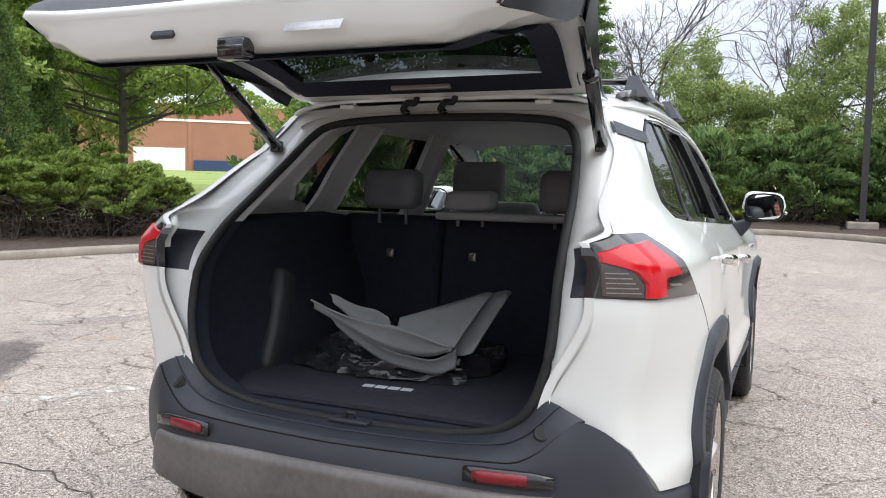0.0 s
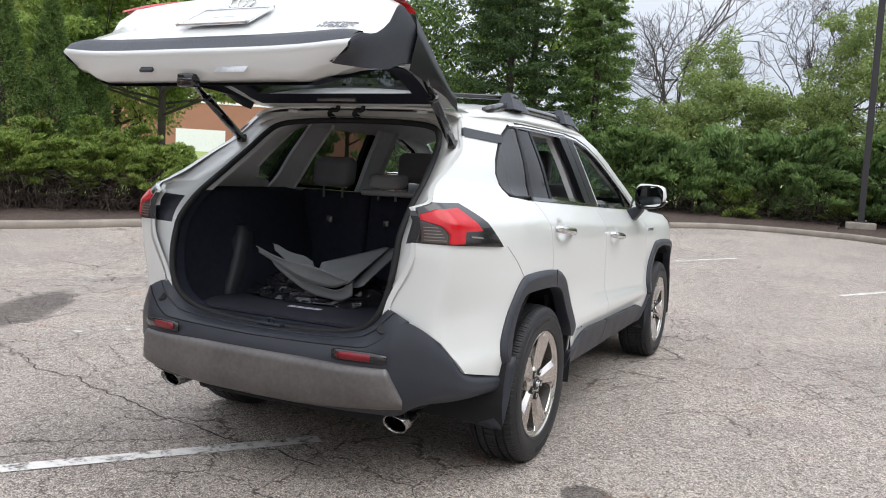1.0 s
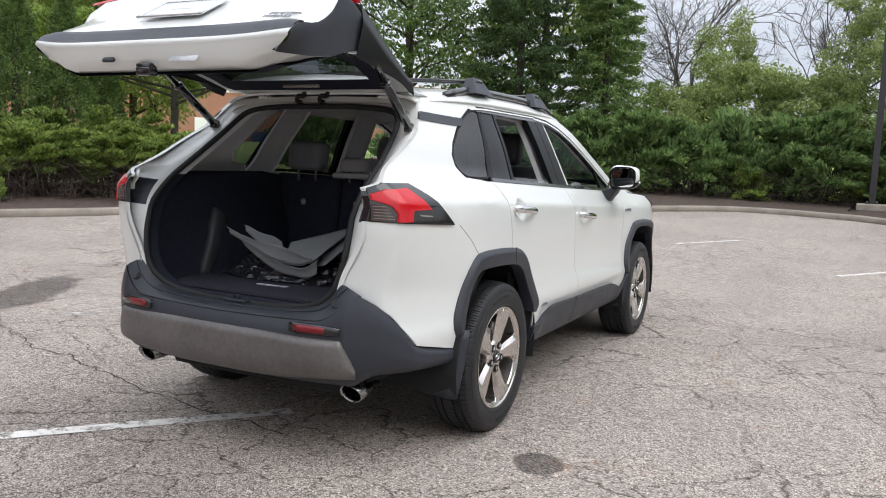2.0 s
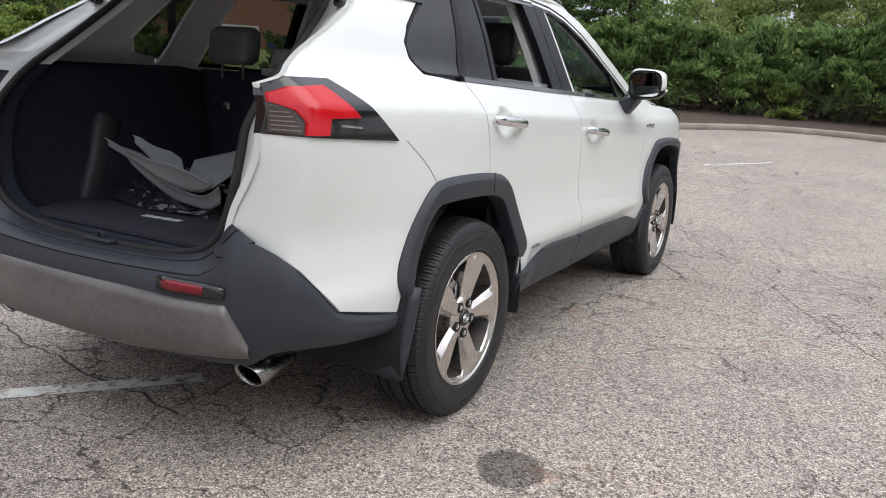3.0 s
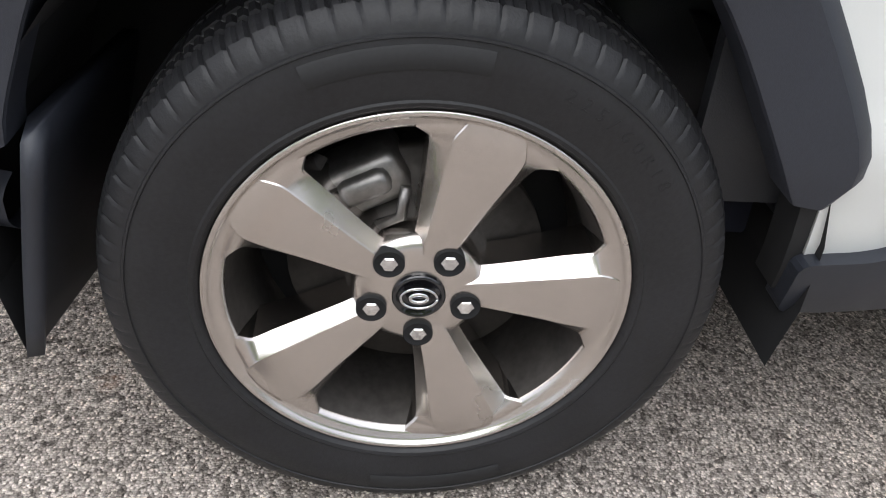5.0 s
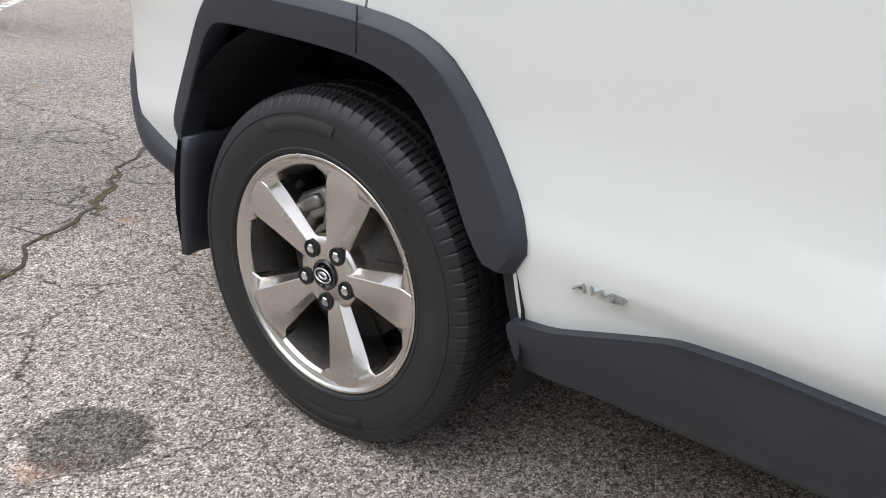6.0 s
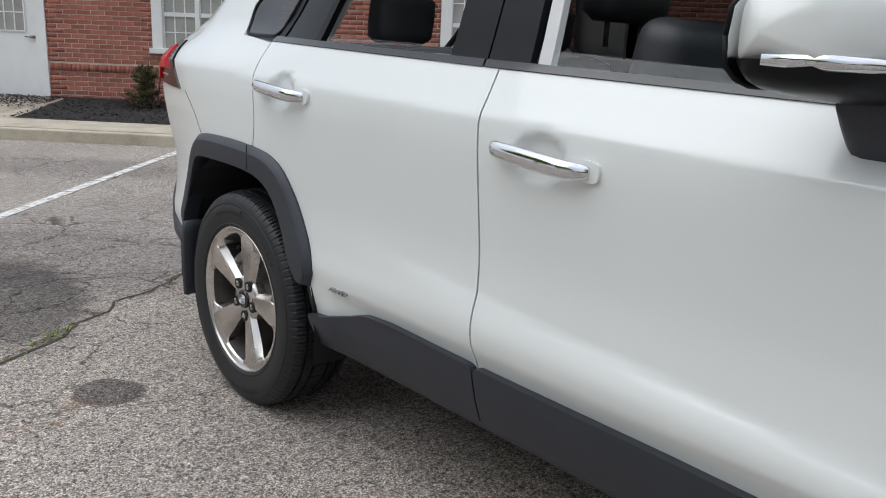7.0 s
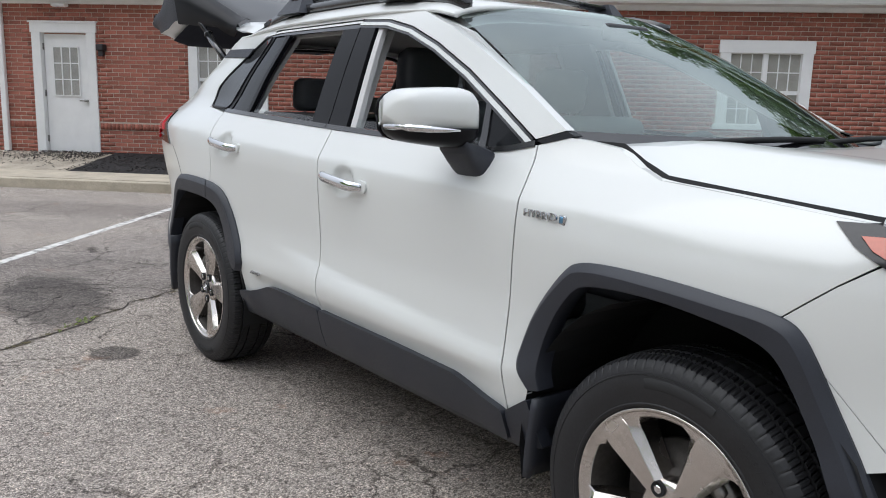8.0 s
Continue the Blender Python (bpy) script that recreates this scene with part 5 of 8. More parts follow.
FENDER = ([(y + GAP, z) for y, z in SEAM_F][::-1] + [(2.15, 0.36), (2.20, 0.50)] + FRONT_ARCH + [(3.08, 0.62), (2.86, 0.855)]
          + [(2.95, 0.93), (3.05, 1.005), (2.98, 1.0395), (2.70, 1.0615), (2.50, 1.0745), (2.42, 1.1005), (2.34, 1.1375), (2.24, 1.150), (2.17, 1.155), (2.10, 1.135)])

for s in BOTH:
    body_skin("rear_quarter_panel", QUARTER, M_PAINT, s, label="pearl white painted panel", step=0.025)
    rd = body_skin("rear_door", REAR_DOOR, M_PAINT, s, label="pearl white painted door", step=0.02)
    fd = body_skin("front_door", FRONT_DOOR, M_PAINT, s, label="pearl white painted door", step=0.02)
    body_skin("front_wing", FENDER, M_PAINT, s, label="pearl white painted wing")
    for seam in (SEAM_R, SEAM_B, SEAM_F):
        body_skin("panel_gap", [(y - 0.009, z) for y, z in seam] + [(y + 0.009, z) for y, z in seam][::-1], M_DARK, s, -0.004, 0.0, step=0.02)
    body_skin("panel_gap", [(2.24, 1.120), (2.34, 1.12), (2.42, 1.085), (2.50, 1.058), (2.70, 1.046), (2.98, 1.024), (2.98, 1.05), (2.70, 1.07), (2.50, 1.085), (2.42, 1.112), (2.34, 1.148), (2.24, 1.15)], M_DARK, s, -0.022, 0.0)
    # the shut line from lamp to arch
    ln = [(side(y, z) + 0.0004, y, z) for y, z in curve_pts([(-0.425, 1.0), (-0.33, 0.93), (-0.262, 0.862)], 6)]
    bm = tube_bm(ln, 0.0008, 5)
    part("shut_line", bm if s > 0 else flip_x(bm), M_DARK, car)
    # cladding
    a_r = arch_trim("rear_arch_cladding", ARCH_OUT, ARCH_IN, s)
    arch_trim("front_arch_cladding", ARCHF_OUT, ARCHF_IN, s)
    ln = [(side(y, z) + 0.0222, y, z) for y, z in [(0.104, 0.794), (0.104, 0.82), (0.104, 0.845), (0.104, 0.868)]]
    bm = tube_bm(ln, 0.0016, 5)
    part("arch_joint", bm if s > 0 else flip_x(bm), M_DARK, a_r)
    sill1 = rounded([(0.425, 0.425), (0.50, 0.432), (0.60, 0.458), (0.70, 0.49), (0.80, 0.496), (1.112 - GAP, 0.487), (1.112 - GAP, 0.335), (0.44, 0.33)], 0.02)
    sill2 = rounded([(1.112 + GAP, 0.487), (1.60, 0.482), (1.90, 0.475), (2.02, 0.445), (2.118, 0.43), (2.118, 0.335), (1.112 + GAP, 0.335)], 0.02)
    body_skin("door_cladding", sill1, M_PLASTIC, s, 0.022, 0.04, rd)
    body_skin("door_cladding", sill2, M_PLASTIC, s, 0.022, 0.04, fd)
    rows = [[(s * (side(y, 0.36) + 0.004), y, 0.345), (s * (side(y, 0.36) - 0.010), y, 0.325), (s * 0.80, y, 0.300), (s * 0.70, y, 0.285), (s * 0.56, y, 0.28)] for y in (0.45, 0.8, 1.2, 1.6, 2.0, 2.2)]
    part("sill_cladding", loft_bm(rows), M_PLASTIC, car, "charcoal plastic sill")
    body_skin("door_edge_seal", [(0.396, 0.55), (0.4175, 0.55), (0.4475, 0.36), (0.43, 0.36)], M_RUBBER, s, -0.002, 0.05, rd, "black rubber edge seal")
    flap = [[(s * 0.60, 0.425 - 0.10 * t * t, z), (s * 0.80, 0.435 - 0.10 * t * t, z), (s * 0.845, 0.450 - 0.09 * t * t, z), (s * 0.845, 0.47 - 0.09 * t * t, z), (s * 0.60, 0.445 - 0.10 * t * t, z)] for t, z in ((0.05, 0.43), (0.1, 0.44), (0.5, 0.52), (1.0, 0.62))]
    part("well_liner_flap", loft_bm(flap, True, True), M_PLASTIC, car, "black plastic liner ahead of the wheel")
    body_skin("sill_end", rounded([(2.122, 0.43), (2.21, 0.49), (2.25, 0.36), (2.122, 0.33)], 0.01), M_PLASTIC, s, 0.014, 0.04)

    # glazing and its black frames
    qwin = rounded([(-0.175, 1.199), (-0.115, 1.193), (0.058, 1.190), (0.135, 1.344), (0.218, 1.512), (0.136, 1.511), (0.010, 1.449), (-0.150, 1.342), (-0.203, 1.290), (-0.203, 1.243)], 0.03)
    edge = [(side(y, z) - 0.004, y, z) for y, z in qwin]
    bm = tube_bm(edge + edge[:2], 0.0060, 6)
    part("quarter_window_seal", bm if s > 0 else flip_x(bm), M_SATIN, car)
    body_skin("quarter_window", qwin, M_PRIVACY, s, -0.003, 0.003, label="dark privacy glass")
    body_skin("rear_door_pillar_trim", rounded([(0.065, 1.186), (0.10, 1.184), (0.245, 1.52), (0.205, 1.525)], 0.006), M_SATIN, s, -0.004, 0.02, rd)
    body_skin("rear_door_fixed_glass", rounded([(0.10, 1.184), (0.30, 1.176), (0.385, 1.515), (0.245, 1.52)], 0.01), M_DARKGLASS, s, -0.008, 0.003, rd, "dark privacy glass")
    body_skin("rear_window_bar", rounded([(0.295, 1.18), (0.325, 1.178), (0.40, 1.515), (0.375, 1.515)], 0.004), M_SATIN, s, -0.004, 0.02, rd)
    if s > 0:
        body_skin("rear_window", [(0.325, 1.160), (0.90, 1.135), (0.895, 1.175), (0.335, 1.195)], M_GLASS, s, -0.014, 0.0, rd, "lowered clear door glass")
    else:
        body_skin("rear_window", [(0.32, 1.165), (0.90, 1.14), (0.86, 1.52), (0.39, 1.52)], M_TINT, s, -0.014, 0.0, rd, "tinted door glass")
    body_skin("pillar_cover", rounded([(0.885, 1.15), (1.005, 1.144), (0.965, 1.515), (0.845, 1.515)], 0.006), M_SATIN, s, -0.003, 0.03, rd, "satin black pillar cover")
    body_skin("pillar_cover", rounded([(1.011, 1.144), (1.135, 1.138), (1.075, 1.51), (0.971, 1.515)], 0.006), M_SATIN, s, -0.003, 0.03, fd, "satin black pillar cover")
    body_skin("window_channel", rounded([(1.15, 1.135), (1.185, 1.133), (1.118, 1.50), (1.088, 1.505)], 0.004), M_HEADLINE, s, -0.012, 0.02, fd)
    strip_y = [(0.14, 1.525), (0.30, 1.5325), (0.965, 1.5325), (0.965, 1.5245), (0.30, 1.5245), (0.15, 1.518)]
    body_skin("door_frame_strip", strip_y, M_PAINT, s, 0.002, 0.006, rd, "thin white strip over the side windows")
    body_skin("rear_window_upper_frame", rounded([(0.20, 1.535), (0.965, 1.535), (0.965, 1.505), (0.20, 1.512)], 0.006), M_GLOSSBLACK, s, -0.002, 0.03, rd)
    ftop = [(0.97, 1.535), (1.16, 1.522), (1.32, 1.488), (1.50, 1.425), (1.70, 1.335), (1.90, 1.23), (2.055, 1.146)]
    body_skin("door_frame_strip", [(y - 0.003, z - 0.0065) for y, z in ftop] + [(y - 0.008, z - 0.0175) for y, z in ftop][::-1], M_PAINT, s, 0.002, 0.006, fd, "thin white strip over the side windows")
    flow = [(y - 0.012, z - 0.026) for y, z in ftop][::-1]
    body_skin("front_window_upper_frame", ftop + flow, M_GLOSSBLACK, s, -0.002, 0.03, fd)
    if s > 0:
        body_skin("front_window", [(1.14, 1.125), (1.86, 1.10), (1.86, 1.135), (1.14, 1.175)], M_GLASS, s, -0.014, 0.0, fd, "lowered clear door glass")
    else:
        body_skin("front_window", [(1.14, 1.125), (1.86, 1.10), (1.86, 1.235), (1.66, 1.335), (1.48, 1.415), (1.31, 1.472), (1.15, 1.50), (1.08, 1.51)], M_GLASS, s, -0.014, 0.0, fd, "clear door glass")
    body_skin("front_quarter_bar", rounded([(1.855, 1.11), (1.885, 1.108), (1.84, 1.255), (1.815, 1.268)], 0.004), M_GLOSSBLACK, s, -0.004, 0.02, fd)
    body_skin("front_quarter_glass", [(1.885, 1.105), (1.98, 1.108), (2.045, 1.132), (1.88, 1.225), (1.845, 1.245)], M_DARKGLASS, s, -0.010, 0.003, fd)
    body_skin("belt_moulding", [(0.06, belt(0.06) - 0.006), (1.005, belt(1.005) - 0.006), (1.005, belt(1.005) + 0.010), (0.07, belt(0.07) + 0.010)], M_GLOSSBLACK, s, 0.004, 0.02, rd)
    body_skin("belt_moulding", [(1.011, belt(1.011) - 0.006), (1.90, belt(1.90) - 0.006), (1.99, belt(1.99) + 0.004), (2.075, 1.127), (2.068, 1.143), (1.98, belt(1.98) + 0.018), (1.90, belt(1.90) + 0.009), (1.011, belt(1.011) + 0.010)], M_GLOSSBLACK, s, 0.004, 0.02, fd)
    # window visors
    vis = [(0.30, 1.528), (0.93, 1.528), (0.93, 1.506), (0.34, 1.506)]
    body_skin("window_visor", rounded(vis, 0.015), M_VISOR, s, -0.005, 0.003, rd, "smoked plastic rain visor")
    vt = [(1.10, 1.525), (1.30, 1.49), (1.48, 1.43), (1.66, 1.35), (1.80, 1.28)]
    body_skin("window_visor", vt + [(1.79, 1.272), (1.65, 1.336), (1.47, 1.412), (1.29, 1.473), (1.105, 1.508)], M_VISOR, s, -0.005, 0.003, fd, "smoked plastic rain visor")

    # cant rail and front pillar
    up = [(0.20, 1.590), (0.97, 1.592), (1.16, 1.578), (1.34, 1.546), (1.54, 1.480), (1.74, 1.392), (1.96, 1.284), (2.165, 1.172)]
    lo = [(2.068, 1.146), (1.905, 1.234), (1.705, 1.339), (1.505, 1.429), (1.325, 1.492), (1.165, 1.526), (0.97, 1.539), (0.20, 1.539)]
    body_skin("roof_side_rail", up + lo, M_PAINT, s, 0.002, 0.03, label="white painted roof rail and windscreen pillar")
    body_skin("pillar_foot", rounded([(2.072, 1.1425), (2.165, 1.170), (2.20, 1.158), (2.10, 1.1345)], 0.006), M_SATIN, s, 0.002, 0.03)
    body_skin("rear_pillar_strip", rounded([(-0.32, 1.478), (0.03, 1.468), (0.0, 1.428), (-0.355, 1.440)], 0.008), M_PLASTIC, s, 0.006, 0.01, label="charcoal strip across the rear pillar", step=0.03)

    # door handles with their hollows
    for door, yh, zh in ((rd, 0.255, 1.038), (fd, 1.255, 0.966)):
        x0 = side(yh + 0.14, zh)
        pts = curve_pts([(x0 + 0.004, yh - 0.125, zh + 0.011), (x0 + 0.028, yh - 0.10, zh + 0.009), (x0 + 0.036, yh, zh), (x0 + 0.033, yh + 0.09, zh - 0.008), (x0 + 0.004, yh + 0.13, zh - 0.011)], 5)
        rows = []
        for i, p in enumerate(pts):
            e = math.sin(math.pi * (i + 0.8) / (len(pts) + 0.6)) ** 0.25
            rows.append([(p[0] + 0.013 * math.cos(a), p[1], p[2] + 0.0195 * e * math.sin(a)) for a in (2 * math.pi * k / 10 for k in range(10))])
        bm = loft_bm(rows, True, True)
        part("door_handle", bm if s > 0 else flip_x(bm), M_CHROME, door, "chrome handle")
        body_skin("lock_cover", rounded([(yh + 0.095, zh - 0.029), (yh + 0.095, zh + 0.013), (yh + 0.150, zh + 0.009), (yh + 0.150, zh - 0.030)], 0.0205, 6), M_PAINT, s, 0.009, 0.012, door, step=0.02)

    # mud flaps
    for nm, y0, y1, z0, z1, lab in (("mud_flap", -0.475, -0.395, 0.255, 0.545, "r"), ("mud_flap", 2.165, 2.225, 0.27, 0.50, "f")):
        rows = []
        for k in range(7):
            t = k / 6
            z = z1 + (z0 - z1) * t
            yy = y0 + (y1 - y0) * (1 - t) + 0.02 * t
            rows.append([(0.60 + 0.06 * t, yy + 0.03, z), (0.84, yy, z), (0.895 - 0.02 * t * t, yy + 0.012, z), (0.89 - 0.02 * t * t, yy + 0.03, z), (0.84, yy + 0.022, z), (0.60 + 0.06 * t, yy + 0.05, z)])
        bm = loft_bm(rows, True, True)
        part(nm, bm if s > 0 else flip_x(bm), M_PLASTIC, car, "black plastic mud flap")

    # wheel wells
    for yc in (0.0, 2.635):
        rows = []
        for k in range(19):
            a = math.pi * (-0.08 + 1.16 * k / 18)
            rr = 0.455
            rows.append([(0.875, yc - rr * math.cos(a), 0.375 + rr * math.sin(a)), (0.50, yc - rr * math.cos(a), 0.375 + rr * math.sin(a))])
        bm = loft_bm(rows)
        wall = bmesh.new()
        fan = [wall.verts.new((0.50, yc - 0.455 * math.cos(a), 0.375 + 0.455 * math.sin(a))) for a in (math.pi * (-0.08 + 1.16 * k / 18) for k in range(19))]
        wall.faces.new(fan)
        bm = join_bm(bm, wall)
        part("wheel_well", bm if s > 0 else flip_x(bm), M_DARK, car, smooth=False)

# roof skin
rows = []
for j in range(31):
    y = -0.30 + j * (1.60 + 0.30) / 30
    w = ROOF_W(y) - 0.012
    rows.append([(w * math.sin(t * math.pi / 2), y - 0.10 * max(0, j - 27) / 3 * (math.sin(t * math.pi / 2)) ** 2, roof(w * math.sin(t * math.pi / 2), y)) for t in (k / 12 - 1 for k in range(25))])
part("roof_panel", thicken(loft_bm(rows), 0.012), M_PAINT, car, "white painted roof")
rows = [[(x * 0.95, y, z - 0.05) for x, y, z in r] for r in rows]
part("headliner", loft_bm(rows), M_HEADLINE, car, "light grey fabric headliner")

# roof rails with feet
for s in BOTH:
    line = [(s * 0.53, 0.0 + 1.50 * k / 16, roof(0.53, 0.0 + 1.50 * k / 16) + 0.020 * min(1, k / 1.5, (16 - k) / 1.5)) for k in range(17)]
    part("roof_rail", sweep_bm([(-0.018, -0.02), (0.018, -0.02), (0.014, 0.014), (-0.010, 0.016)], line), M_GLOSSBLACK, car, "black roof rail")
for yb in (0.33, 1.15):
    z0 = roof(0.53, yb) + 0.03
    bar = part("cross_bar", sweep_bm([(-0.035, -0.008), (0.0, -0.016), (0.035, -0.008), (0.03, 0.006), (-0.03, 0.006)], [(-0.555, yb, z0 + 0.036), (-0.2, yb, z0 + 0.050), (0.2, yb, z0 + 0.050), (0.555, yb, z0 + 0.036)]), M_GLOSSBLACK, car, "black aero cross bar")
    for s in BOTH:
        rows = []
        for k in range(7):
            t = k / 6
            hw = 0.10 * (1 - t) + 0.045 * t
            z = z0 - 0.03 + 0.082 * t
            rows.append([(s * (0.59 - 0.05 * t), yb - hw * 1.1, z), (s * (0.59 - 0.05 * t), yb + hw, z), (s * (0.495 + 0.01 * t), yb + hw, z), (s * (0.495 + 0.01 * t), yb - hw * 1.1, z)])
        part("bar_foot", loft_bm(rows, True, True), M_PLASTIC, bar, "black plastic foot", smooth=False)

# windscreen, bonnet, cowl
rows = []
for j in range(13):
    v = j / 12
    row = []
    for k in range(21):
        u = k / 10 - 1
        w = 0.735 * (1 - v) + 0.570 * v
        yb_, zb_ = 2.46 - 0.30 * abs(u) ** 2.2, 1.118 + 0.02 * abs(u) ** 2
        yt_, zt_ = 1.60 - 0.10 * abs(u) ** 2.2, ROOF_Z(1.60) + 0.006 - 0.050 * abs(u) ** 3
        bulge = 0.02 * math.sin(math.pi * v)
        row.append((w * u, yb_ + (yt_ - yb_) * v + bulge, zb_ + (zt_ - zb_) * v + bulge))
    rows.append(row)
part("windscreen", loft_bm(rows), M_WIND, car, "clear windscreen").visible_shadow = False
bm = loft_bm([[(x, y + 0.012, z - 0.004) for x, y, z in r] for r in (rows[0], rows[1])])
part("windscreen_lower_edge", bm, M_GLOSSBLACK, car)


BONNET_EDGE = pchip([2.15, 2.34, 2.42, 2.50, 2.70, 2.98, 3.3, 3.55], [1.145, 1.138, 1.1005, 1.0735, 1.0605, 1.038, 0.996, 0.946])


def bonnet_z(u, x, y):
    t = max((y - 2.2) / 1.25, 0)
    z = 1.150 - 0.03 * t - 0.08 * t ** 2.6
    z += 0.012 * smooth_step(0.30, 0.45, abs(x)) * (1 - smooth_step(0.55, 0.74, abs(x)))
    e = smooth_step(0.66, 1.0, abs(u))
    return z * (1 - e) + BONNET_EDGE(y) * e


rows = []
for j in range(21):
    v = j / 20
    row = []
    for k in range(33):
        u = k / 16 - 1
        y0_ = 2.50 - 0.30 * abs(u) ** 2.2 + 0.02
        y1_ = 3.52 - 0.20 * u * u
        y = y0_ + (y1_ - y0_) * v
        hw = side(y, BONNET_EDGE(y)) - 0.002
        row.append((hw * u, y, bonnet_z(u, hw * u, y)))
    rows.append(row)
part("bonnet", thicken(loft_bm(rows), 0.012), M_PAINT, car, "white painted bonnet")
part("cowl", loft_bm([[(0.745 * u, 2.54 - 0.30 * abs(u) ** 2.2, 1.118 + 0.012 * u * u), (0.745 * u, 2.40 - 0.30 * abs(u) ** 2.2, 1.105 + 0.015 * u * u)] for u in (k / 10 - 1 for k in range(21))]), M_PLASTIC, car, "black plastic cowl")
for x0, x1 in ((0.50, -0.10), (-0.12, -0.62)):
    arm = [(x0, 2.40 - 0.25 * abs(x0) ** 2, 1.145), ((x0 + x1) / 2, 2.42, 1.158), (x1, 2.41, 1.155)]
    part("wiper", tube_bm(curve_pts(arm, 5), 0.009, 6), M_RUBBER, car, "black wiper arm")

# front bumper and lamps
plan_f = curve_pts([(0.80, 3.17), (0.785, 3.25), (0.72, 3.40), (0.55, 3.53), (0.3, 3.59), (0.0, 3.61), (-0.3, 3.59), (-0.55, 3.53), (-0.72, 3.40), (-0.785, 3.25), (-0.80, 3.17)], 4)


def bump_rows(zlist, plan):
    out = []
    for z, inset in zlist:
        out.append([(x * (1 - inset * 0.6), y - inset if y > 1 else y + inset, z) for x, y in plan])
    return out


part("front_bumper", loft_bm(bump_rows([(0.94, 0.08), (0.84, 0.02), (0.72, 0.0), (0.60, 0.0), (0.52, 0.01)], plan_f)), M_PAINT, car, "white front bumper")
part("front_lower_bumper", loft_bm(bump_rows([(0.525, 0.0), (0.42, 0.0), (0.30, 0.02), (0.23, 0.08)], plan_f)), M_PLASTIC, car, "charcoal lower bumper")
part("front_grille", loft_bm(bump_rows([(0.99, 0.12), (0.86, 0.07)], [p for p in plan_f if abs(p[0]) < 0.6])), M_GLOSSBLACK, car)
for s in BOTH:
    hl = body_skin("headlamp", [(2.914, 1.039), (2.98, 1.041), (3.20, 0.995), (3.28, 0.95), (3.20, 0.935), (3.06, 0.953), (3.015, 0.974), (2.963, 1.002)], M_HEADLENS, s, 0.004, 0.03, label="headlamp with amber corner")
    body_skin("amber_corner", [(2.968, 1.020), (3.03, 1.022), (3.10, 1.0), (3.07, 0.972), (3.03, 0.982), (2.995, 0.998)], M_AMBER, s, 0.008, 0.004, hl)
    body_skin("front_corner_panel", [(2.863, 0.8535), (3.083, 0.62), (3.12, 0.52), (3.30, 0.60), (3.36, 0.80), (3.30, 0.94), (3.055, 1.002), (2.953, 0.9285)], M_PAINT, s, 0.0, 0.03)

# door mirrors
for s in BOTH:
    rows = []
    for k in range(15):
        t = k / 14
        e = max(0.0, 1 - abs(2 * t - 1) ** 5) ** 0.45 * 0.92 + 0.08
        x = 0.83 + 0.215 * t
        rr = []
        for i in range(24):
            a = 2 * math.pi * i / 24
            c, sn = math.cos(a), math.sin(a)
            hy = (0.125 - 0.045 * t) if c > 0 else 0.055
            hz = 0.086 * (1 - 0.22 * t)
            yy = 1.850 - 0.075 * t + hy * (abs(c) ** 0.55) * (1 if c > 0 else -1) * e
            zz = 1.196 + 0.006 * t + hz * (abs(sn) ** 0.6) * (1 if sn > 0 else -1) * e
            rr.append((s * x, yy, zz))
        rows.append(rr)
    mir = part("door_mirror", loft_bm([[(p[0], p[1], max(p[2], 1.166)) for p in r] for r in rows], True, True), M_PAINT, car, "white door mirror on a black arm")
    low = [[(p[0], p[1] + (0.003 if p[1] > 1.845 - 0.075 * (abs(p[0]) - 0.83) / 0.215 else -0.004), 1.168 - 1.10 * (1.168 - min(p[2], 1.168))) for p in r] for r in rows]
    part("mirror_base", loft_bm(low, True, True), M_SATIN, mir, "black lower cover")
    arm = []
    for t in (0, 0.2, 0.4, 0.6, 0.8, 1):
        yc_, hy_ = 1.882 - 0.01 * t, 0.068 - 0.006 * t
        z0_, z1_ = 1.000 + 0.095 * t ** 1.6, 1.108 + 0.035 * t
        ring_ = []
        for k in range(16):
            c, sn = math.cos(2 * math.pi * k / 16), math.sin(2 * math.pi * k / 16)
            ring_.append((s * (0.78 + 0.10 * t), yc_ + hy_ * abs(c) ** 0.55 * (1 if c > 0 else -1), (z0_ + z1_) / 2 + (z1_ - z0_) / 2 * abs(sn) ** 0.55 * (1 if sn > 0 else -1)))
        arm.append(ring_)
    part("mirror_arm", loft_bm(arm, True, True), M_PLASTIC, mir, "black arm")
    ind = [(s * (0.915 + 0.132 * t), 1.946 - 0.090 * t - 0.075 * t ** 4, 1.162 + 0.006 * t) for t in (0, 0.25, 0.5, 0.75, 1)]
    part("indicator", tube_bm(ind, [0.003, 0.007, 0.010, 0.012, 0.008], 6), M_CHROME, mir, "clear indicator strip")
    rows = []
    for sc in (1.0, 0.9):
        rr = []
        for i in range(16):
            a = 2 * math.pi * i / 16
            c, sn = math.cos(a), math.sin(a)
            rr.append((s * (0.94 + 0.092 * sc * (abs(c) ** 0.6) * (1 if c > 0 else -1)), 1.746 - 0.0313 * c + 0.004 * sc, 1.197 + 0.068 * sc * (abs(sn) ** 0.6) * (1 if sn > 0 else -1)))
        rows.append(rr)
    fr = part("mirror_frame", tube_bm(rows[0] + rows[0][:1], 0.004, 6), M_SATIN, mir)
    bm = bmesh.new()
    bm.faces.new([bm.verts.new((p[0], p[1] + 0.002, p[2])) for p in rows[0]])
    part("mirror_glass", bm, M_MIRROR, mir, "mirror glass", smooth=False)

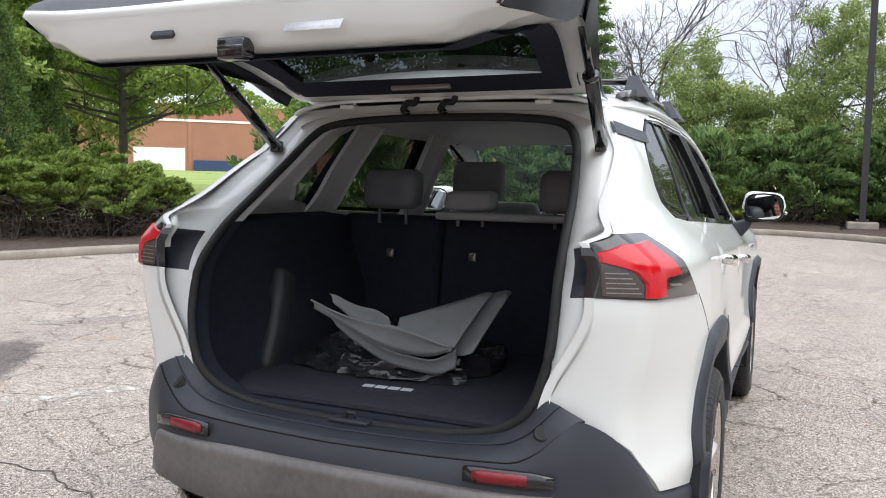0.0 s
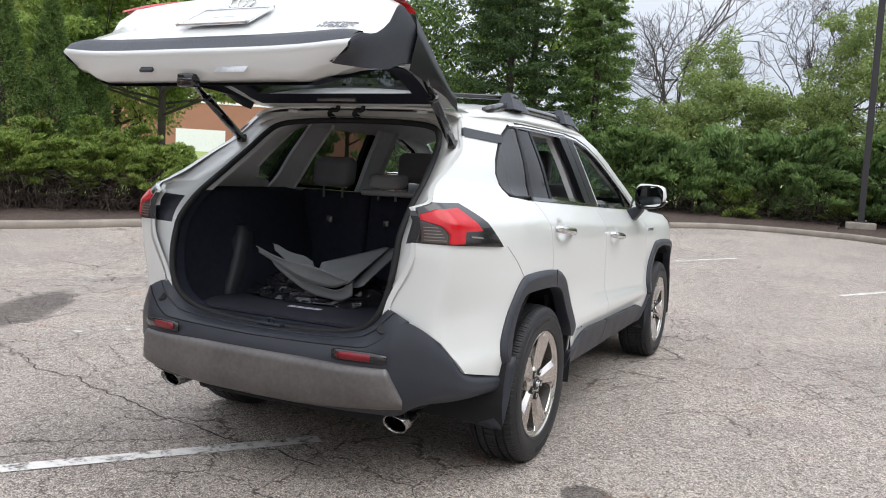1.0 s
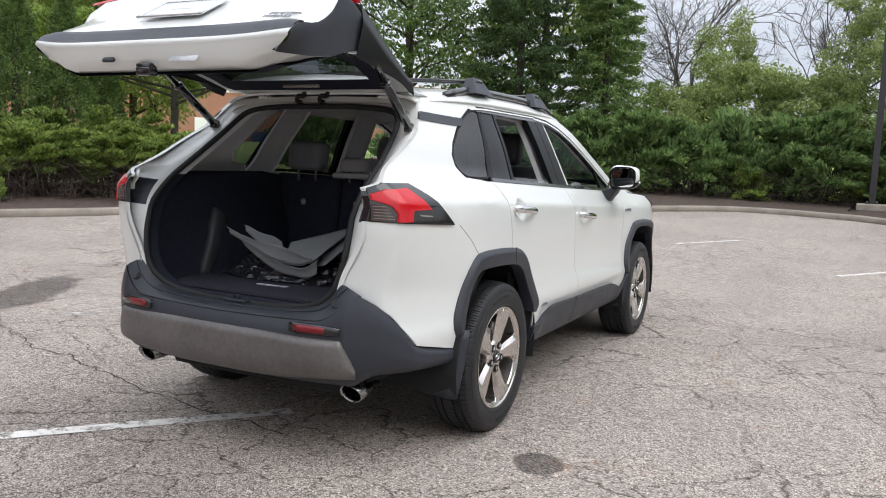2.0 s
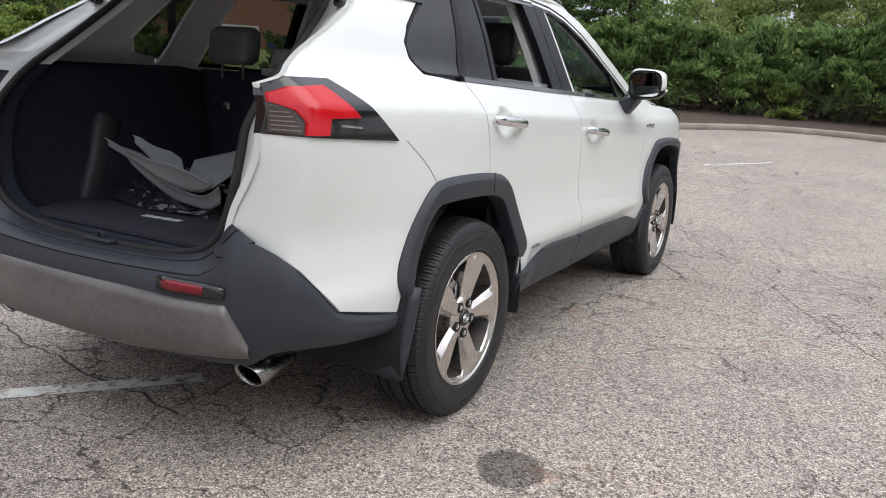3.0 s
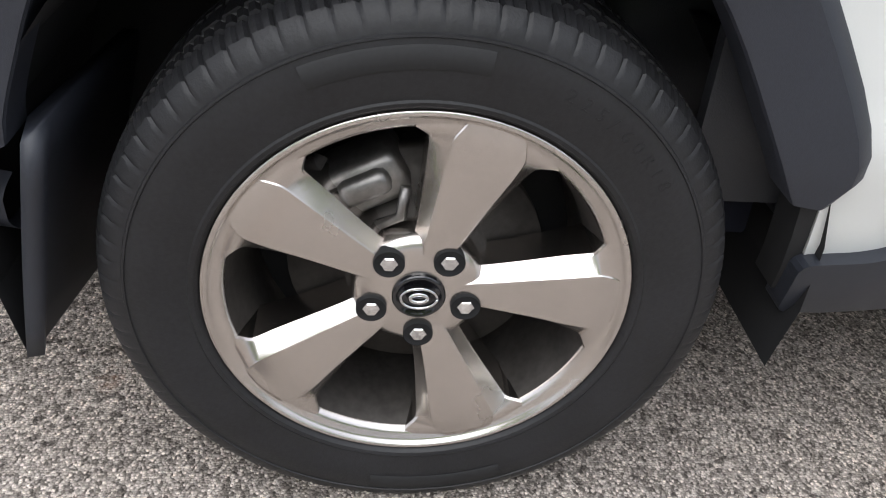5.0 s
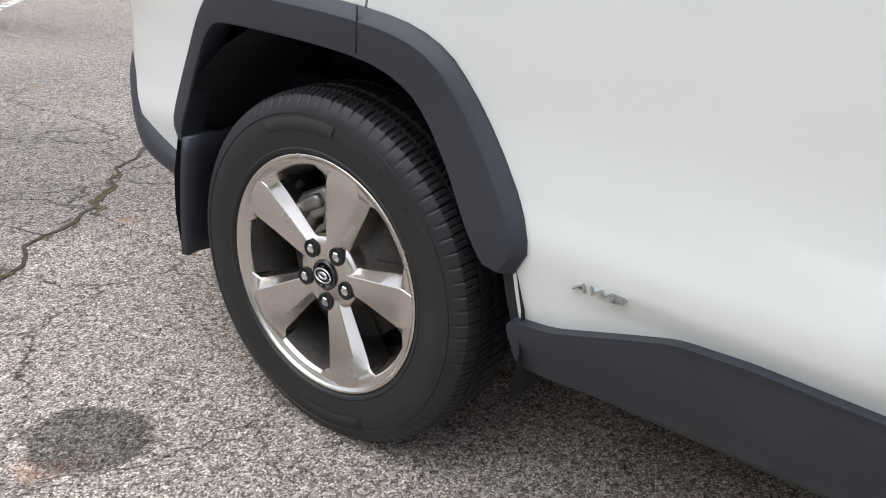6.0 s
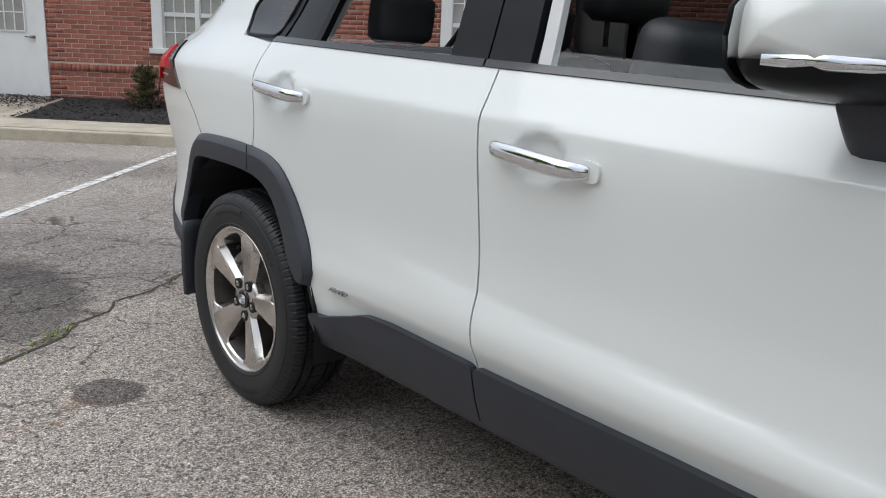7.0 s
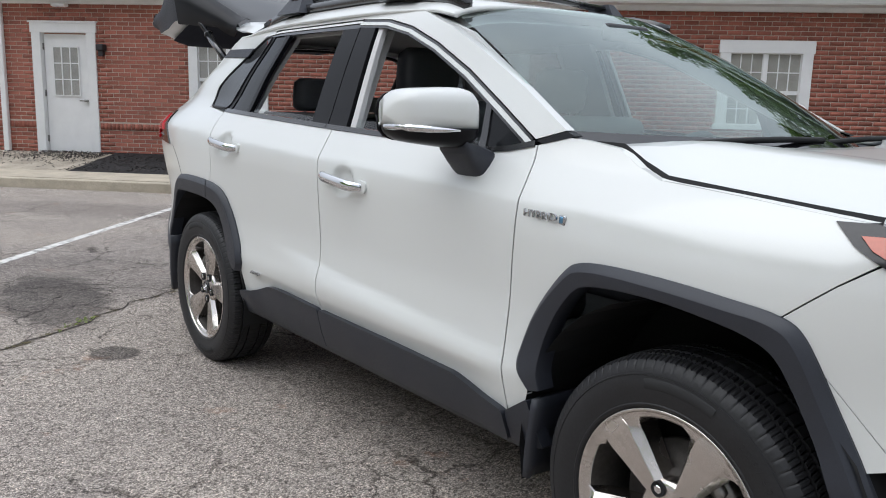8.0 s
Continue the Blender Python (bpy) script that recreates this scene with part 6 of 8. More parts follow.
# badges
x0 = side(2.15, 0.965) + 0.001
part("badge", text_bm("HYBRID", 0.032, 0.003, pose(x0, 2.148, 0.958, 90, 0, 90 - 5) @ Matrix.Diagonal((1.15, 0.85, 1, 1))), M_BADGE, car, "chrome HYBRID badge", smooth=False)
xe = side(2.288, 0.962)
tip_m = Matrix.Translation((xe + 0.001, 2.287, 0.963)) @ Matrix.Rotation(radians(-4), 4, "Z") @ Matrix.Rotation(radians(-8), 4, "X")
tip = part("badge_end", moved(box_bm((-0.003, -0.0115, -0.0115), (0.002, 0.0115, 0.0115), 0.002), tip_m), M_BADGE, car, "chrome badge end with a blue core")
part("badge_core", moved(box_bm((-0.002, -0.0085, -0.0085), (0.0035, 0.0040, 0.0085), 0.002), tip_m), M_BLUEGLOW, tip, "blue core")
part("badge", text_bm("AWD", 0.030, 0.003, pose(side(0.55, 0.53) + 0.002, 0.532, 0.517, 90, 0, 90) @ Matrix(((1.15, 0.28, 0, 0), (0, 0.62, 0, 0), (0, 0, 1, 0), (0, 0, 0, 1)))), M_BADGE, car, "chrome AWD badge", smooth=False)

# ---- wheels ----
TYRE_R, TYRE_W = 0.358, 0.222


def wheel_parts(m, spare_angle):
    """A wheel, its axle along x, the outer face towards +x."""
    hx = TYRE_W / 2
    prof_rim = [(-hx + 0.02, 0.20), (-hx + 0.02, 0.232), (-0.06, 0.212), (0.03, 0.208), (hx - 0.05, 0.214), (hx - 0.03, 0.232), (hx - 0.012, 0.2405), (hx - 0.006, 0.2425), (hx - 0.0035, 0.2410), (hx - 0.0030, 0.2380), (hx - 0.0040, 0.2355),
                (hx - 0.0075, 0.2335), (hx - 0.0100, 0.2300), (hx - 0.0118, 0.2245), (hx - 0.0150, 0.2195), (hx - 0.0210, 0.2165), (hx - 0.050, 0.2110), (0.03, 0.2035), (-0.06, 0.206), (-hx + 0.02, 0.20)]
    rim = revolve_bm(prof_rim, 120)
    # the barrel takes the dark disc colour, for the shade behind the spokes
    for f in rim.faces:
        f.material_index = 1 if f.calc_center_median().x < hx - 0.034 else 0
    wheel = part("wheel", moved(rim, m), [M_RIM, M_ROTOR_SHADE], car, "bright five-spoke alloy wheel")
    # a broad flat spoke with a slanted flank on each side, flaring into the ring
    wf = pchip([0.045, 0.065, 0.09, 0.12, 0.15, 0.18, 0.208, 0.231], [0.012, 0.0155, 0.0195, 0.0245, 0.0295, 0.0350, 0.0385, 0.0300])
    wl = pchip([0.045, 0.065, 0.09, 0.12, 0.15, 0.178, 0.204, 0.214, 0.231], [0.024, 0.0285, 0.0325, 0.0385, 0.0455, 0.0530, 0.0610, 0.0740, 0.1000])
    face = pchip([0.045, 0.065, 0.09, 0.14, 0.185, 0.213, 0.231], [hx - 0.0265, hx - 0.0235, hx - 0.0205, hx - 0.0150, hx - 0.0095, hx - 0.0080, hx - 0.0105])
    foot = pchip([0.045, 0.09, 0.15, 0.19, 0.212, 0.223, 0.231], [hx - 0.0400, hx - 0.0370, hx - 0.0320, hx - 0.0255, hx - 0.0185, hx - 0.0135, hx - 0.0125])
    for k in range(5):
        a0 = radians(2 + 72 * k)
        rows = []
        for r in (0.045, 0.055, 0.065, 0.078, 0.09, 0.105, 0.12, 0.135, 0.15, 0.165, 0.178, 0.190, 0.198, 0.204, 0.209, 0.214, 0.219, 0.225, 0.231):
            f_, l_ = wf(r) / r, wl(r) / r
            g_ = f_ + 0.0016 / r
            deep = min(foot(r) - 0.004, hx - 0.085 + 0.06 * smooth_step(0.204, 0.221, r))
            sec = [(-l_, deep), (-l_, foot(r) - 0.003), (-l_ + 0.0025 / r, foot(r)), (-g_, face(r) - 0.0013), (-f_, face(r)), (-0.28 * f_, face(r) + 0.0008), (0.28 * f_, face(r) + 0.0008), (f_, face(r)), (g_, face(r) - 0.0013), (l_ - 0.0025 / r, foot(r)), (l_, foot(r) - 0.003), (l_, deep)]
            rows.append([(x, r * math.cos(a0 + q), r * math.sin(a0 + q)) for q, x in sec])
        spoke = part("spoke", moved(loft_bm(rows), m), M_RIM, wheel)
        spoke.data.set_sharp_from_angle(angle=radians(14))
    hub = revolve_bm([(hx - 0.085, 0.080), (hx - 0.040, 0.078), (hx - 0.030, 0.073), (hx - 0.0258, 0.064), (hx - 0.0245, 0.050), (hx - 0.0240, 0.0)], 40)
    part("hub", moved(hub, m), M_RIM, wheel)
    cap = revolve_bm([(hx - 0.03, 0.031), (hx - 0.020, 0.031), (hx - 0.0175, 0.0285), (hx - 0.0175, 0.0265), (hx - 0.020, 0.0255), (hx - 0.019, 0.0)], 32)
    part("centre_cap", moved(cap, m), M_GLOSSBLACK, wheel, "black centre cap with a chrome oval")
    ring = [(hx - 0.0165, 0.021 * math.cos(t), 0.0145 * math.sin(t)) for t in (2 * math.pi * i / 24 for i in range(25))]
    disc_ = [(hx - 0.0170, 0.010 * math.cos(t), 0.006 * math.sin(t)) for t in (2 * math.pi * i / 20 for i in range(21))]
    part("cap_emblem", moved(join_bm(tube_bm(ring, 0.0020, 5), tube_bm(disc_, 0.0030, 5)), m), M_CHROME, wheel, "plain chrome oval")
    for k in range(5):
        a = radians(2 + 72 * k - 17)
        c = Matrix.Translation((0.001, 0.0575 * math.cos(a), 0.0575 * math.sin(a)))
        # shallow black disc: the shade of a deep nut recess, put into colour
        well = revolve_bm([(hx - 0.040, 0.0178), (hx - 0.0205, 0.0178), (hx - 0.0205, 0.0168), (hx - 0.0225, 0.0160), (hx - 0.0225, 0.0)], 20)
        part("nut_well_shade", moved(moved(well, c), m), M_DARK, wheel, "black disc painted as the shaded nut recess")
        nut = revolve_bm([(hx - 0.040, 0.0106), (hx - 0.0205, 0.0104), (hx - 0.0190, 0.0085), (hx - 0.0190, 0.0)], 6)
        part("wheel_nut", moved(moved(nut, c), m), M_CHROME, wheel, smooth=False)
    # tyre with blocks cut into its shoulders and tread
    blocks, per = 84, 8
    n = blocks * per
    prof = [(hx - 0.012, 0.2395, 0), (hx - 0.006, 0.2430, 0), (hx - 0.0005, 0.2475, 0), (hx + 0.0010, 0.2520, 0), (hx - 0.0005, 0.2545, 0), (hx + 0.003, 0.272, 0), (hx + 0.006, 0.290, 0), (hx + 0.0055, 0.305, 0), (hx + 0.003, 0.3165, 0), (hx + 0.0045, 0.3175, 0), (hx + 0.0040, 0.3200, 0), (hx + 0.0015, 0.3210, 0),
            (hx - 0.0005, 0.3285, 1), (hx - 0.0065, 0.3395, 1), (hx - 0.015, 0.3480, 1), (hx - 0.0155, 0.3484, 4), (hx - 0.030, 0.3540, 4), (hx - 0.0425, 0.3560, 4), (hx - 0.0435, 0.3480, 0), (hx - 0.0515, 0.3480, 0), (hx - 0.0525, 0.3570, 2), (hx - 0.078, 0.3578, 2),
            (hx - 0.079, 0.3490, 0), (hx - 0.088, 0.3490, 0), (hx - 0.089, 0.3580, 3), (hx - 0.110, 0.3580, 3)]
    full = prof + [(-x, r, g) for x, r, g in prof[::-1][1:]]
    rows = []
    for x, r, g in full:
        row = []
        for k in range(n):
            rr = r
            ph = k % per
            if g in (1, 4) and ph == 0:
                rr -= 0.0046 if g == 4 else 0.0026
            if g == 4 and ph == 4:
                rr -= 0.0022
            if g == 2 and ph in (2, 6):
                rr -= 0.0045
            if g == 3 and ph == 4:
                rr -= 0.004
            a = 2 * math.pi * k / n + (0.5 * (hx - abs(x)) if g == 2 else 0.22 * (hx - abs(x)) if g == 4 else 0)
            row.append((x, rr * math.cos(a), rr * math.sin(a)))
        rows.append(row)
    tyre = part("tyre", moved(loft_bm(rows, True), m), M_TYRE, wheel, "black road tyre")
    tyre.data.set_sharp_from_angle(angle=radians(28))
    # plain raised plates in place of the maker's name, and the size figures
    for a0, half in ((98, 17), (278, 17)):
        rows = []
        for k in range(25):
            a = radians(a0 + half - 2 * half * k / 24)
            rows.append([(hx + 0.0062, 0.287 * math.cos(a), 0.287 * math.sin(a)), (hx + 0.0075, 0.289 * math.cos(a), 0.289 * math.sin(a)), (hx + 0.0070, 0.309 * math.cos(a), 0.309 * math.sin(a)), (hx + 0.004, 0.311 * math.cos(a), 0.311 * math.sin(a))])
        part("sidewall_plate", moved(loft_bm(rows), m), M_RUBBER, tyre, "plain raised sidewall plate")
    for k, ch in enumerate("225/60R18"):
        a = radians(66 - 3.6 * k)
        tm = pose(hx + 0.0055, 0.289 * math.cos(a), 0.289 * math.sin(a), 0, 0, 0) @ Matrix.Rotation(a - math.pi / 2, 4, "X") @ pose(0, 0, 0, 90, 0, 90)
        part("sidewall_figure", moved(text_bm(ch, 0.020, 0.001, tm), m), M_RUBBER, tyre, smooth=False)
    # brake
    disc = revolve_bm([(0.0, 0.155), (0.022, 0.155), (0.022, 0.09), (0.045, 0.085), (0.045, 0.0)], 48)
    part("brake_disc", moved(disc, m), M_ROTOR_SHADE, wheel, "worn steel brake disc")
    # oversize and near-black, so that its colour gives the shade behind the spokes
    back = revolve_bm([(-0.03, 0.0), (-0.03, 0.195), (-0.05, 0.197), (-0.05, 0.0)], 32)
    part("dust_shield", moved(back, m), M_DARK, wheel)
    cm = Matrix.Rotation(radians(spare_angle), 4, "X")
    cal = join_bm(moved(box_bm((-0.02, 0.105, -0.045), (0.055, 0.165, 0.045), 0.012), cm), moved(box_bm((0.02, 0.125, -0.03), (0.070, 0.155, 0.03), 0.010), cm),
                  moved(tube_bm([(0.06, 0.14, 0.03), (0.06, 0.17, 0.05), (0.04, 0.185, 0.03)], 0.008, 6), cm), moved(tube_bm([(0.055, 0.12, -0.04), (0.06, 0.09, -0.02), (0.05, 0.085, 0.02)], 0.007, 6), cm))
    part("brake_caliper", moved(cal, m), M_STEEL, wheel, "bare metal brake caliper")


XW = 0.772
for yc, spin in ((0.0, 0), (2.635, -13)):
    turn = Matrix.Rotation(radians(spin), 4, "X")
    wheel_parts(Matrix.Translation((XW, yc, 0.350)) @ turn, 118 if yc == 0 else 60)
    wheel_parts(Matrix.Translation((-XW, yc, 0.350)) @ Matrix.Rotation(math.pi, 4, "Z") @ turn, 60)

# underbody
part("underbody", join_bm(box_bm((-0.56, 0.42, 0.24), (0.56, 2.25, 0.34), 0.02), box_bm((-0.49, -0.72, 0.27), (0.49, 3.3, 0.50), 0.02), box_bm((-0.60, -0.72, 0.33), (0.60, -0.5, 0.55), 0.02),
                          tube_bm([(-0.5, 0, 0.33), (0.5, 0, 0.33)], 0.05), tube_bm([(-0.7, 0, 0.35), (0.7, 0, 0.35)], 0.03)), M_DARK, car)

# ---- rear bumper ----
half_plan = [(0.0, -0.975), (0.20, -0.970), (0.40, -0.952), (0.52, -0.932), (0.59, -0.912), (0.622, -0.895), (0.69, -0.846), (0.752, -0.788), (0.803, -0.685), (0.838, -0.55), (0.860, -0.43)]
plan_r = curve_pts([(-x, y) for x, y in half_plan[::-1]][:-1] + half_plan, 5)
top_at = pchip([0.0, 0.48, 0.54, 0.60, 0.645, 0.70, 0.752, 0.785, 0.805, 0.838, 0.87], [0.612, 0.620, 0.645, 0.698, 0.728, 0.702, 0.652, 0.592, 0.533, 0.494, 0.474])


def rear_row(frac):
    out = []
    for x, y in plan_r:
        zt = top_at(abs(x))
        zb = 0.350 + 0.045 * smooth_step(0.60, 0.76, abs(x))
        z = zb + (zt - zb) * frac
        inset = pchip([0.0, 0.08, 0.25, 0.5, 0.72, 0.88, 1.0], [0.11, 0.045, 0.012, 0.0, 0.0, 0.008, 0.022])(frac)
        nx = smooth_step(0.5, 0.84, abs(x)) * (1 if x > 0 else -1)
        out.append((x - nx * inset, y + inset * (1 - 0.7 * abs(nx)), z))
    return out


bumper = part("rear_bumper", loft_bm([rear_row(k / 16) for k in range(17)]), M_PLASTIC, car, "charcoal plastic rear bumper")
# the boot opening's outline
def y_rear(z):
    return float(np.interp(z, [0.60, 0.733, 0.90, 1.02, 1.15, 1.20, 1.30, 1.39, 1.475, 1.54], [-0.84, -0.845, -0.842, -0.842, -0.83, -0.745, -0.56, -0.39, -0.32, -0.26]))


def y_open(z):
    return pchip([0.60, 0.66, 0.75, 1.0, 1.12, 1.25, 1.40, 1.48, 1.52], [-0.80, -0.815, -0.83, -0.79, -0.70, -0.53, -0.345, -0.27, -0.24])(z)


half_open = [(0.0, 0.628), (0.22, 0.634), (0.38, 0.655), (0.475, 0.700), (0.525, 0.770), (0.550, 0.87), (0.556, 0.98), (0.550, 1.09), (0.530, 1.22), (0.500, 1.34), (0.468, 1.43), (0.41, 1.478), (0.25, 1.497), (0.0, 1.502)]
right = curve_pts(half_open, 4)
loop = right + [(-x, z) for x, z in right[::-1][1:-1]]
# ledge from the bumper up to the opening
low_line = [p for p in right if p[1] < 0.775]
run = [0.0]
for p, q in zip(low_line, low_line[1:]):
    run.append(run[-1] + math.dist(p, q))
at_x, at_z = pchip(run, [p[0] for p in low_line]), pchip(run, [p[1] for p in low_line])
ledge_rows = []
for x, y in plan_r:
    if abs(x) > 0.648:
        continue
    u = abs(x) / 0.648
    sg = 1 if x > 0 else -1
    d = run[-1] * u
    p0 = Vector((x, y + 0.022, top_at(abs(x)) - 0.001))
    p1 = Vector((sg * at_x(d), y_open(at_z(d)) - 0.004, at_z(d)))
    up_ = Vector((0, -0.006, 0.010))
    ledge_rows.append([p0 + Vector((0, -0.004, -0.012)), p0 + Vector((0, 0.006, 0.003)), p0.lerp(p1, 0.25) + up_ * 0.8, p0.lerp(p1, 0.5) + up_, p0.lerp(p1, 0.75) + up_ * 0.8, p1])
part("bumper_ledge", loft_bm(ledge_rows), M_PLASTIC, bumper)
# thin black tube draws the shade of the groove between ledge and face
part("bumper_crease_shade", tube_bm([r_[1] + Vector((0, -0.003, 0.0)) for r_ in ledge_rows], 0.0022, 5), M_DARK, bumper, "dark line painting the shade in the bumper's top crease")
part("bumper_step", tube_bm([r_[3] + Vector((0, -0.002, 0.001)) for r_ in ledge_rows], 0.0030, 6), M_PLASTIC, bumper, "raised rib along the loading sill")
# skid panel
sk = []
for x, y in plan_r:
    if abs(x) > 0.657:
        continue
    t = abs(x)
    zt = 0.562 - 0.008 * smooth_step(0.2, 0.5, t) - 2.3 * max(0.0, t - 0.594)
    zb = 0.378 + 0.022 * smooth_step(0.2, 0.66, t)
    nx = smooth_step(0.5, 0.84, t) * (1 if x > 0 else -1)
    fade_ = 1 - 0.6 * smooth_step(0.60, 0.66, t)
    def at_(z, o):
        o = o * fade_ if o > 0 else o
        return (x + nx * o, y - o * (1 - 0.7 * abs(nx)), z)
    zt = max(zt, zb + 0.02)
    sk.append([at_(zt + 0.004, -0.006), at_(zt, 0.012), at_(zt - 0.03 * min(1, (zt - zb) / 0.1), 0.018), at_((zt + zb) / 2, 0.018), at_(zb + 0.02, 0.008), at_(zb, -0.02), at_(zb - 0.01, -0.06)])
part("skid_panel", loft_bm(sk), M_SKID, bumper, "scuffed grey skid panel")
for s in BOTH:
    rows, slot = [], []
    for k in range(9):
        t = k / 8
        x = 0.405 + 0.165 * t
        y = -0.9515 + 0.037 * t ** 1.4 - 0.004
        hz = 0.0165 * min(1, 0.75 + t * 4, 0.55 + (1 - t) * 1.6)
        zc_ = 0.594 - 0.003 * t
        rows.append([(s * x, y + 0.004, zc_ + hz), (s * x, y - 0.005, zc_ + hz * 0.85), (s * x, y - 0.005, zc_ - hz * 0.85), (s * x, y + 0.004, zc_ - hz)])
        slot.append([(s * (x + 0.05 * (t - 0.5)), y + 0.004, zc_ + hz + 0.006), (s * (x + 0.05 * (t - 0.5)), y - 0.002, zc_ + hz + 0.004), (s * (x + 0.05 * (t - 0.5)), y - 0.002, zc_ - hz - 0.004), (s * (x + 0.05 * (t - 0.5)), y + 0.004, zc_ - hz - 0.006)])
    # black strip paints the dark of the recess that the reflector sits in
    part("reflector_recess_shade", loft_bm(slot, True, True), M_GLOSSBLACK, bumper, "black strip in place of the shaded reflector recess")
    part("reflector", loft_bm(rows, True, True), M_REDDARK, bumper, "red reflector strip")
    plug = revolve_bm([(-0.02, 0.019), (0.003, 0.019), (0.004, 0.016), (0.001, 0.014), (0.003, 0.010), (0.003, 0.0)], 24)
    part("bumper_plug", moved(plug, Matrix.Translation((s * 0.551, -0.881, 0.695)) @ Vector((s * 0.34, -0.74, 0.58)).to_track_quat("X", "Z").to_matrix().to_4x4()), M_RUBBER, bumper, "round plug")
    sens = revolve_bm([(-0.004, 0.012), (0.002, 0.012), (0.003, 0.0)], 18)
    part("parking_sensor", moved(sens, Matrix.Translation((s * 0.655, -0.868, 0.60)) @ pose(0, 0, 0, 0, 0, -90 + s * 30)), M_PLASTIC, bumper)
    pipe = []
    for yy, r in ((-0.60, 0.030), (-0.66, 0.040), (-0.74, 0.043), (-0.80, 0.044), (-0.802, 0.041), (-0.78, 0.039), (-0.66, 0.036)):
        pipe.append([(s * (0.575 - 0.10 * (yy + 0.80)) + r * 1.18 * math.cos(a), yy - (0.02 if yy < -0.7 else 0) * math.sin(a), 0.316 + 0.25 * (yy + 0.80) * 0.2 + r * 0.9 * math.sin(a)) for a in (2 * math.pi * k / 24 for k in range(24))])
    part("exhaust_tip", loft_bm(pipe, True), M_TIP, car, "chrome exhaust tip")
    # tail lamps on the wings
    lamp_out = [(-0.836, 1.120), (-0.828, 1.150), (-0.789, 1.172), (-0.665, 1.171), (-0.605, 1.120), (-0.470, 1.002), (-0.842, 1.022)]
    lamp = body_skin("tail_lamp", lamp_out, M_GLOSSBLACK, s, 0.008, 0.032, label="tail lamp with a red lens in a black housing", step=0.02)
    body_skin("red_lens", [(-0.832, 1.128), (-0.80, 1.148), (-0.708, 1.154), (-0.674, 1.112), (-0.632, 1.070), (-0.738, 1.068), (-0.745, 1.025), (-0.800, 1.024), (-0.798, 1.057), (-0.810, 1.086), (-0.836, 1.106)], M_RED, s, 0.016, 0.010, lamp, "bright red lens", step=0.02)
    body_skin("clear_lens", [(-0.838, 1.104), (-0.812, 1.083), (-0.802, 1.055), (-0.803, 1.026), (-0.838, 1.028)], M_TAILCLEAR, s, 0.011, 0.005, lamp, "smoked clear lens", step=0.02)
    for k in range(5):
        z = 1.034 + 0.0115 * k
        body_skin("lens_rib", [(-0.836, z), (-0.806 - 0.003 * k, z), (-0.806 - 0.003 * k, z + 0.003), (-0.836, z + 0.003)], M_LENS, s, 0.0125, 0.004, lamp, step=0.02)
    body_skin("lamp_mark", [(-0.700, 1.046), (-0.625, 1.040), (-0.630, 1.046), (-0.700, 1.052)], M_LENS, s, 0.0125, 0.004, lamp)

inner, mid, outer = [], [], []
for x, z in loop:
    inner.append((x, y_open(z), z))
    ze = 0.628 + (z - 0.628) * 1.04
    sx = 1 if x > 0 else -1
    t = smooth_step(0.70, 0.80, z) * (1 - smooth_step(1.42, 1.50, z))
    xo = side(y_rear(ze), ze) + 0.004 if ze > 0.72 else 0.62
    tt = smooth_step(0.0, 0.45, abs(x))
    outer.append((sx * (abs(x) * 1.10 * (1 - tt) + xo * tt) if abs(x) > 1e-6 else 0, y_rear(min(ze, 1.55)) - 0.004 if z > 0.7 else -0.84 - 0.03 * (1 - tt), ze + 0.012 * (1 - tt) if z > 1 else (z - 0.03 if z < 0.72 else z - 0.004)))
    mid.append(tuple(inner[-1][i] * 0.7 + outer[-1][i] * 0.3 + (0.012 if i == 1 else 0) for i in range(3)))
n_l = len(loop)
jamb = bmesh.new()
rings = [[jamb.verts.new(p) for p in rr] for rr in ([(x * 0.985, y + 0.06, z) for x, y, z in inner], inner, mid, outer, [(x - 0.03 * (1 if x > 0 else -1), y + 0.03, z - 0.015 if z > 1.2 else z) for x, y, z in outer])]
for a, b in zip(rings, rings[1:]):
    for i in range(n_l):
        j = (i + 1) % n_l
        f = jamb.faces.new((a[i], a[j], b[j], b[i]))
        zc = (loop[i][1] + loop[j][1]) / 2
        f.material_index = (2 if zc < 1.17 else 3) if a is rings[0] else 1 if (zc < 0.735 or (1.02 < zc < 1.135 and a is rings[2])) else 0
bmesh.ops.recalc_face_normals(jamb, faces=jamb.faces[:])
part("boot_frame", jamb, [M_PAINT, M_PLASTIC, M_TRIM, M_HEADLINE], car, "white painted boot frame")
part("boot_seal", tube_bm([(x * 0.995, y - 0.006, z) for x, y, z in inner] + [inner[0], inner[1]], 0.0135, 8), M_RUBBER, car, "black rubber boot seal")
part("boot_striker", join_bm(box_bm((-0.06, -0.852, 0.632), (0.06, -0.805, 0.645), 0.004), tube_bm([(-0.012, -0.83, 0.642), (-0.012, -0.832, 0.662), (0.012, -0.832, 0.662), (0.012, -0.83, 0.642)], 0.004, 6)), M_PLASTIC, car)

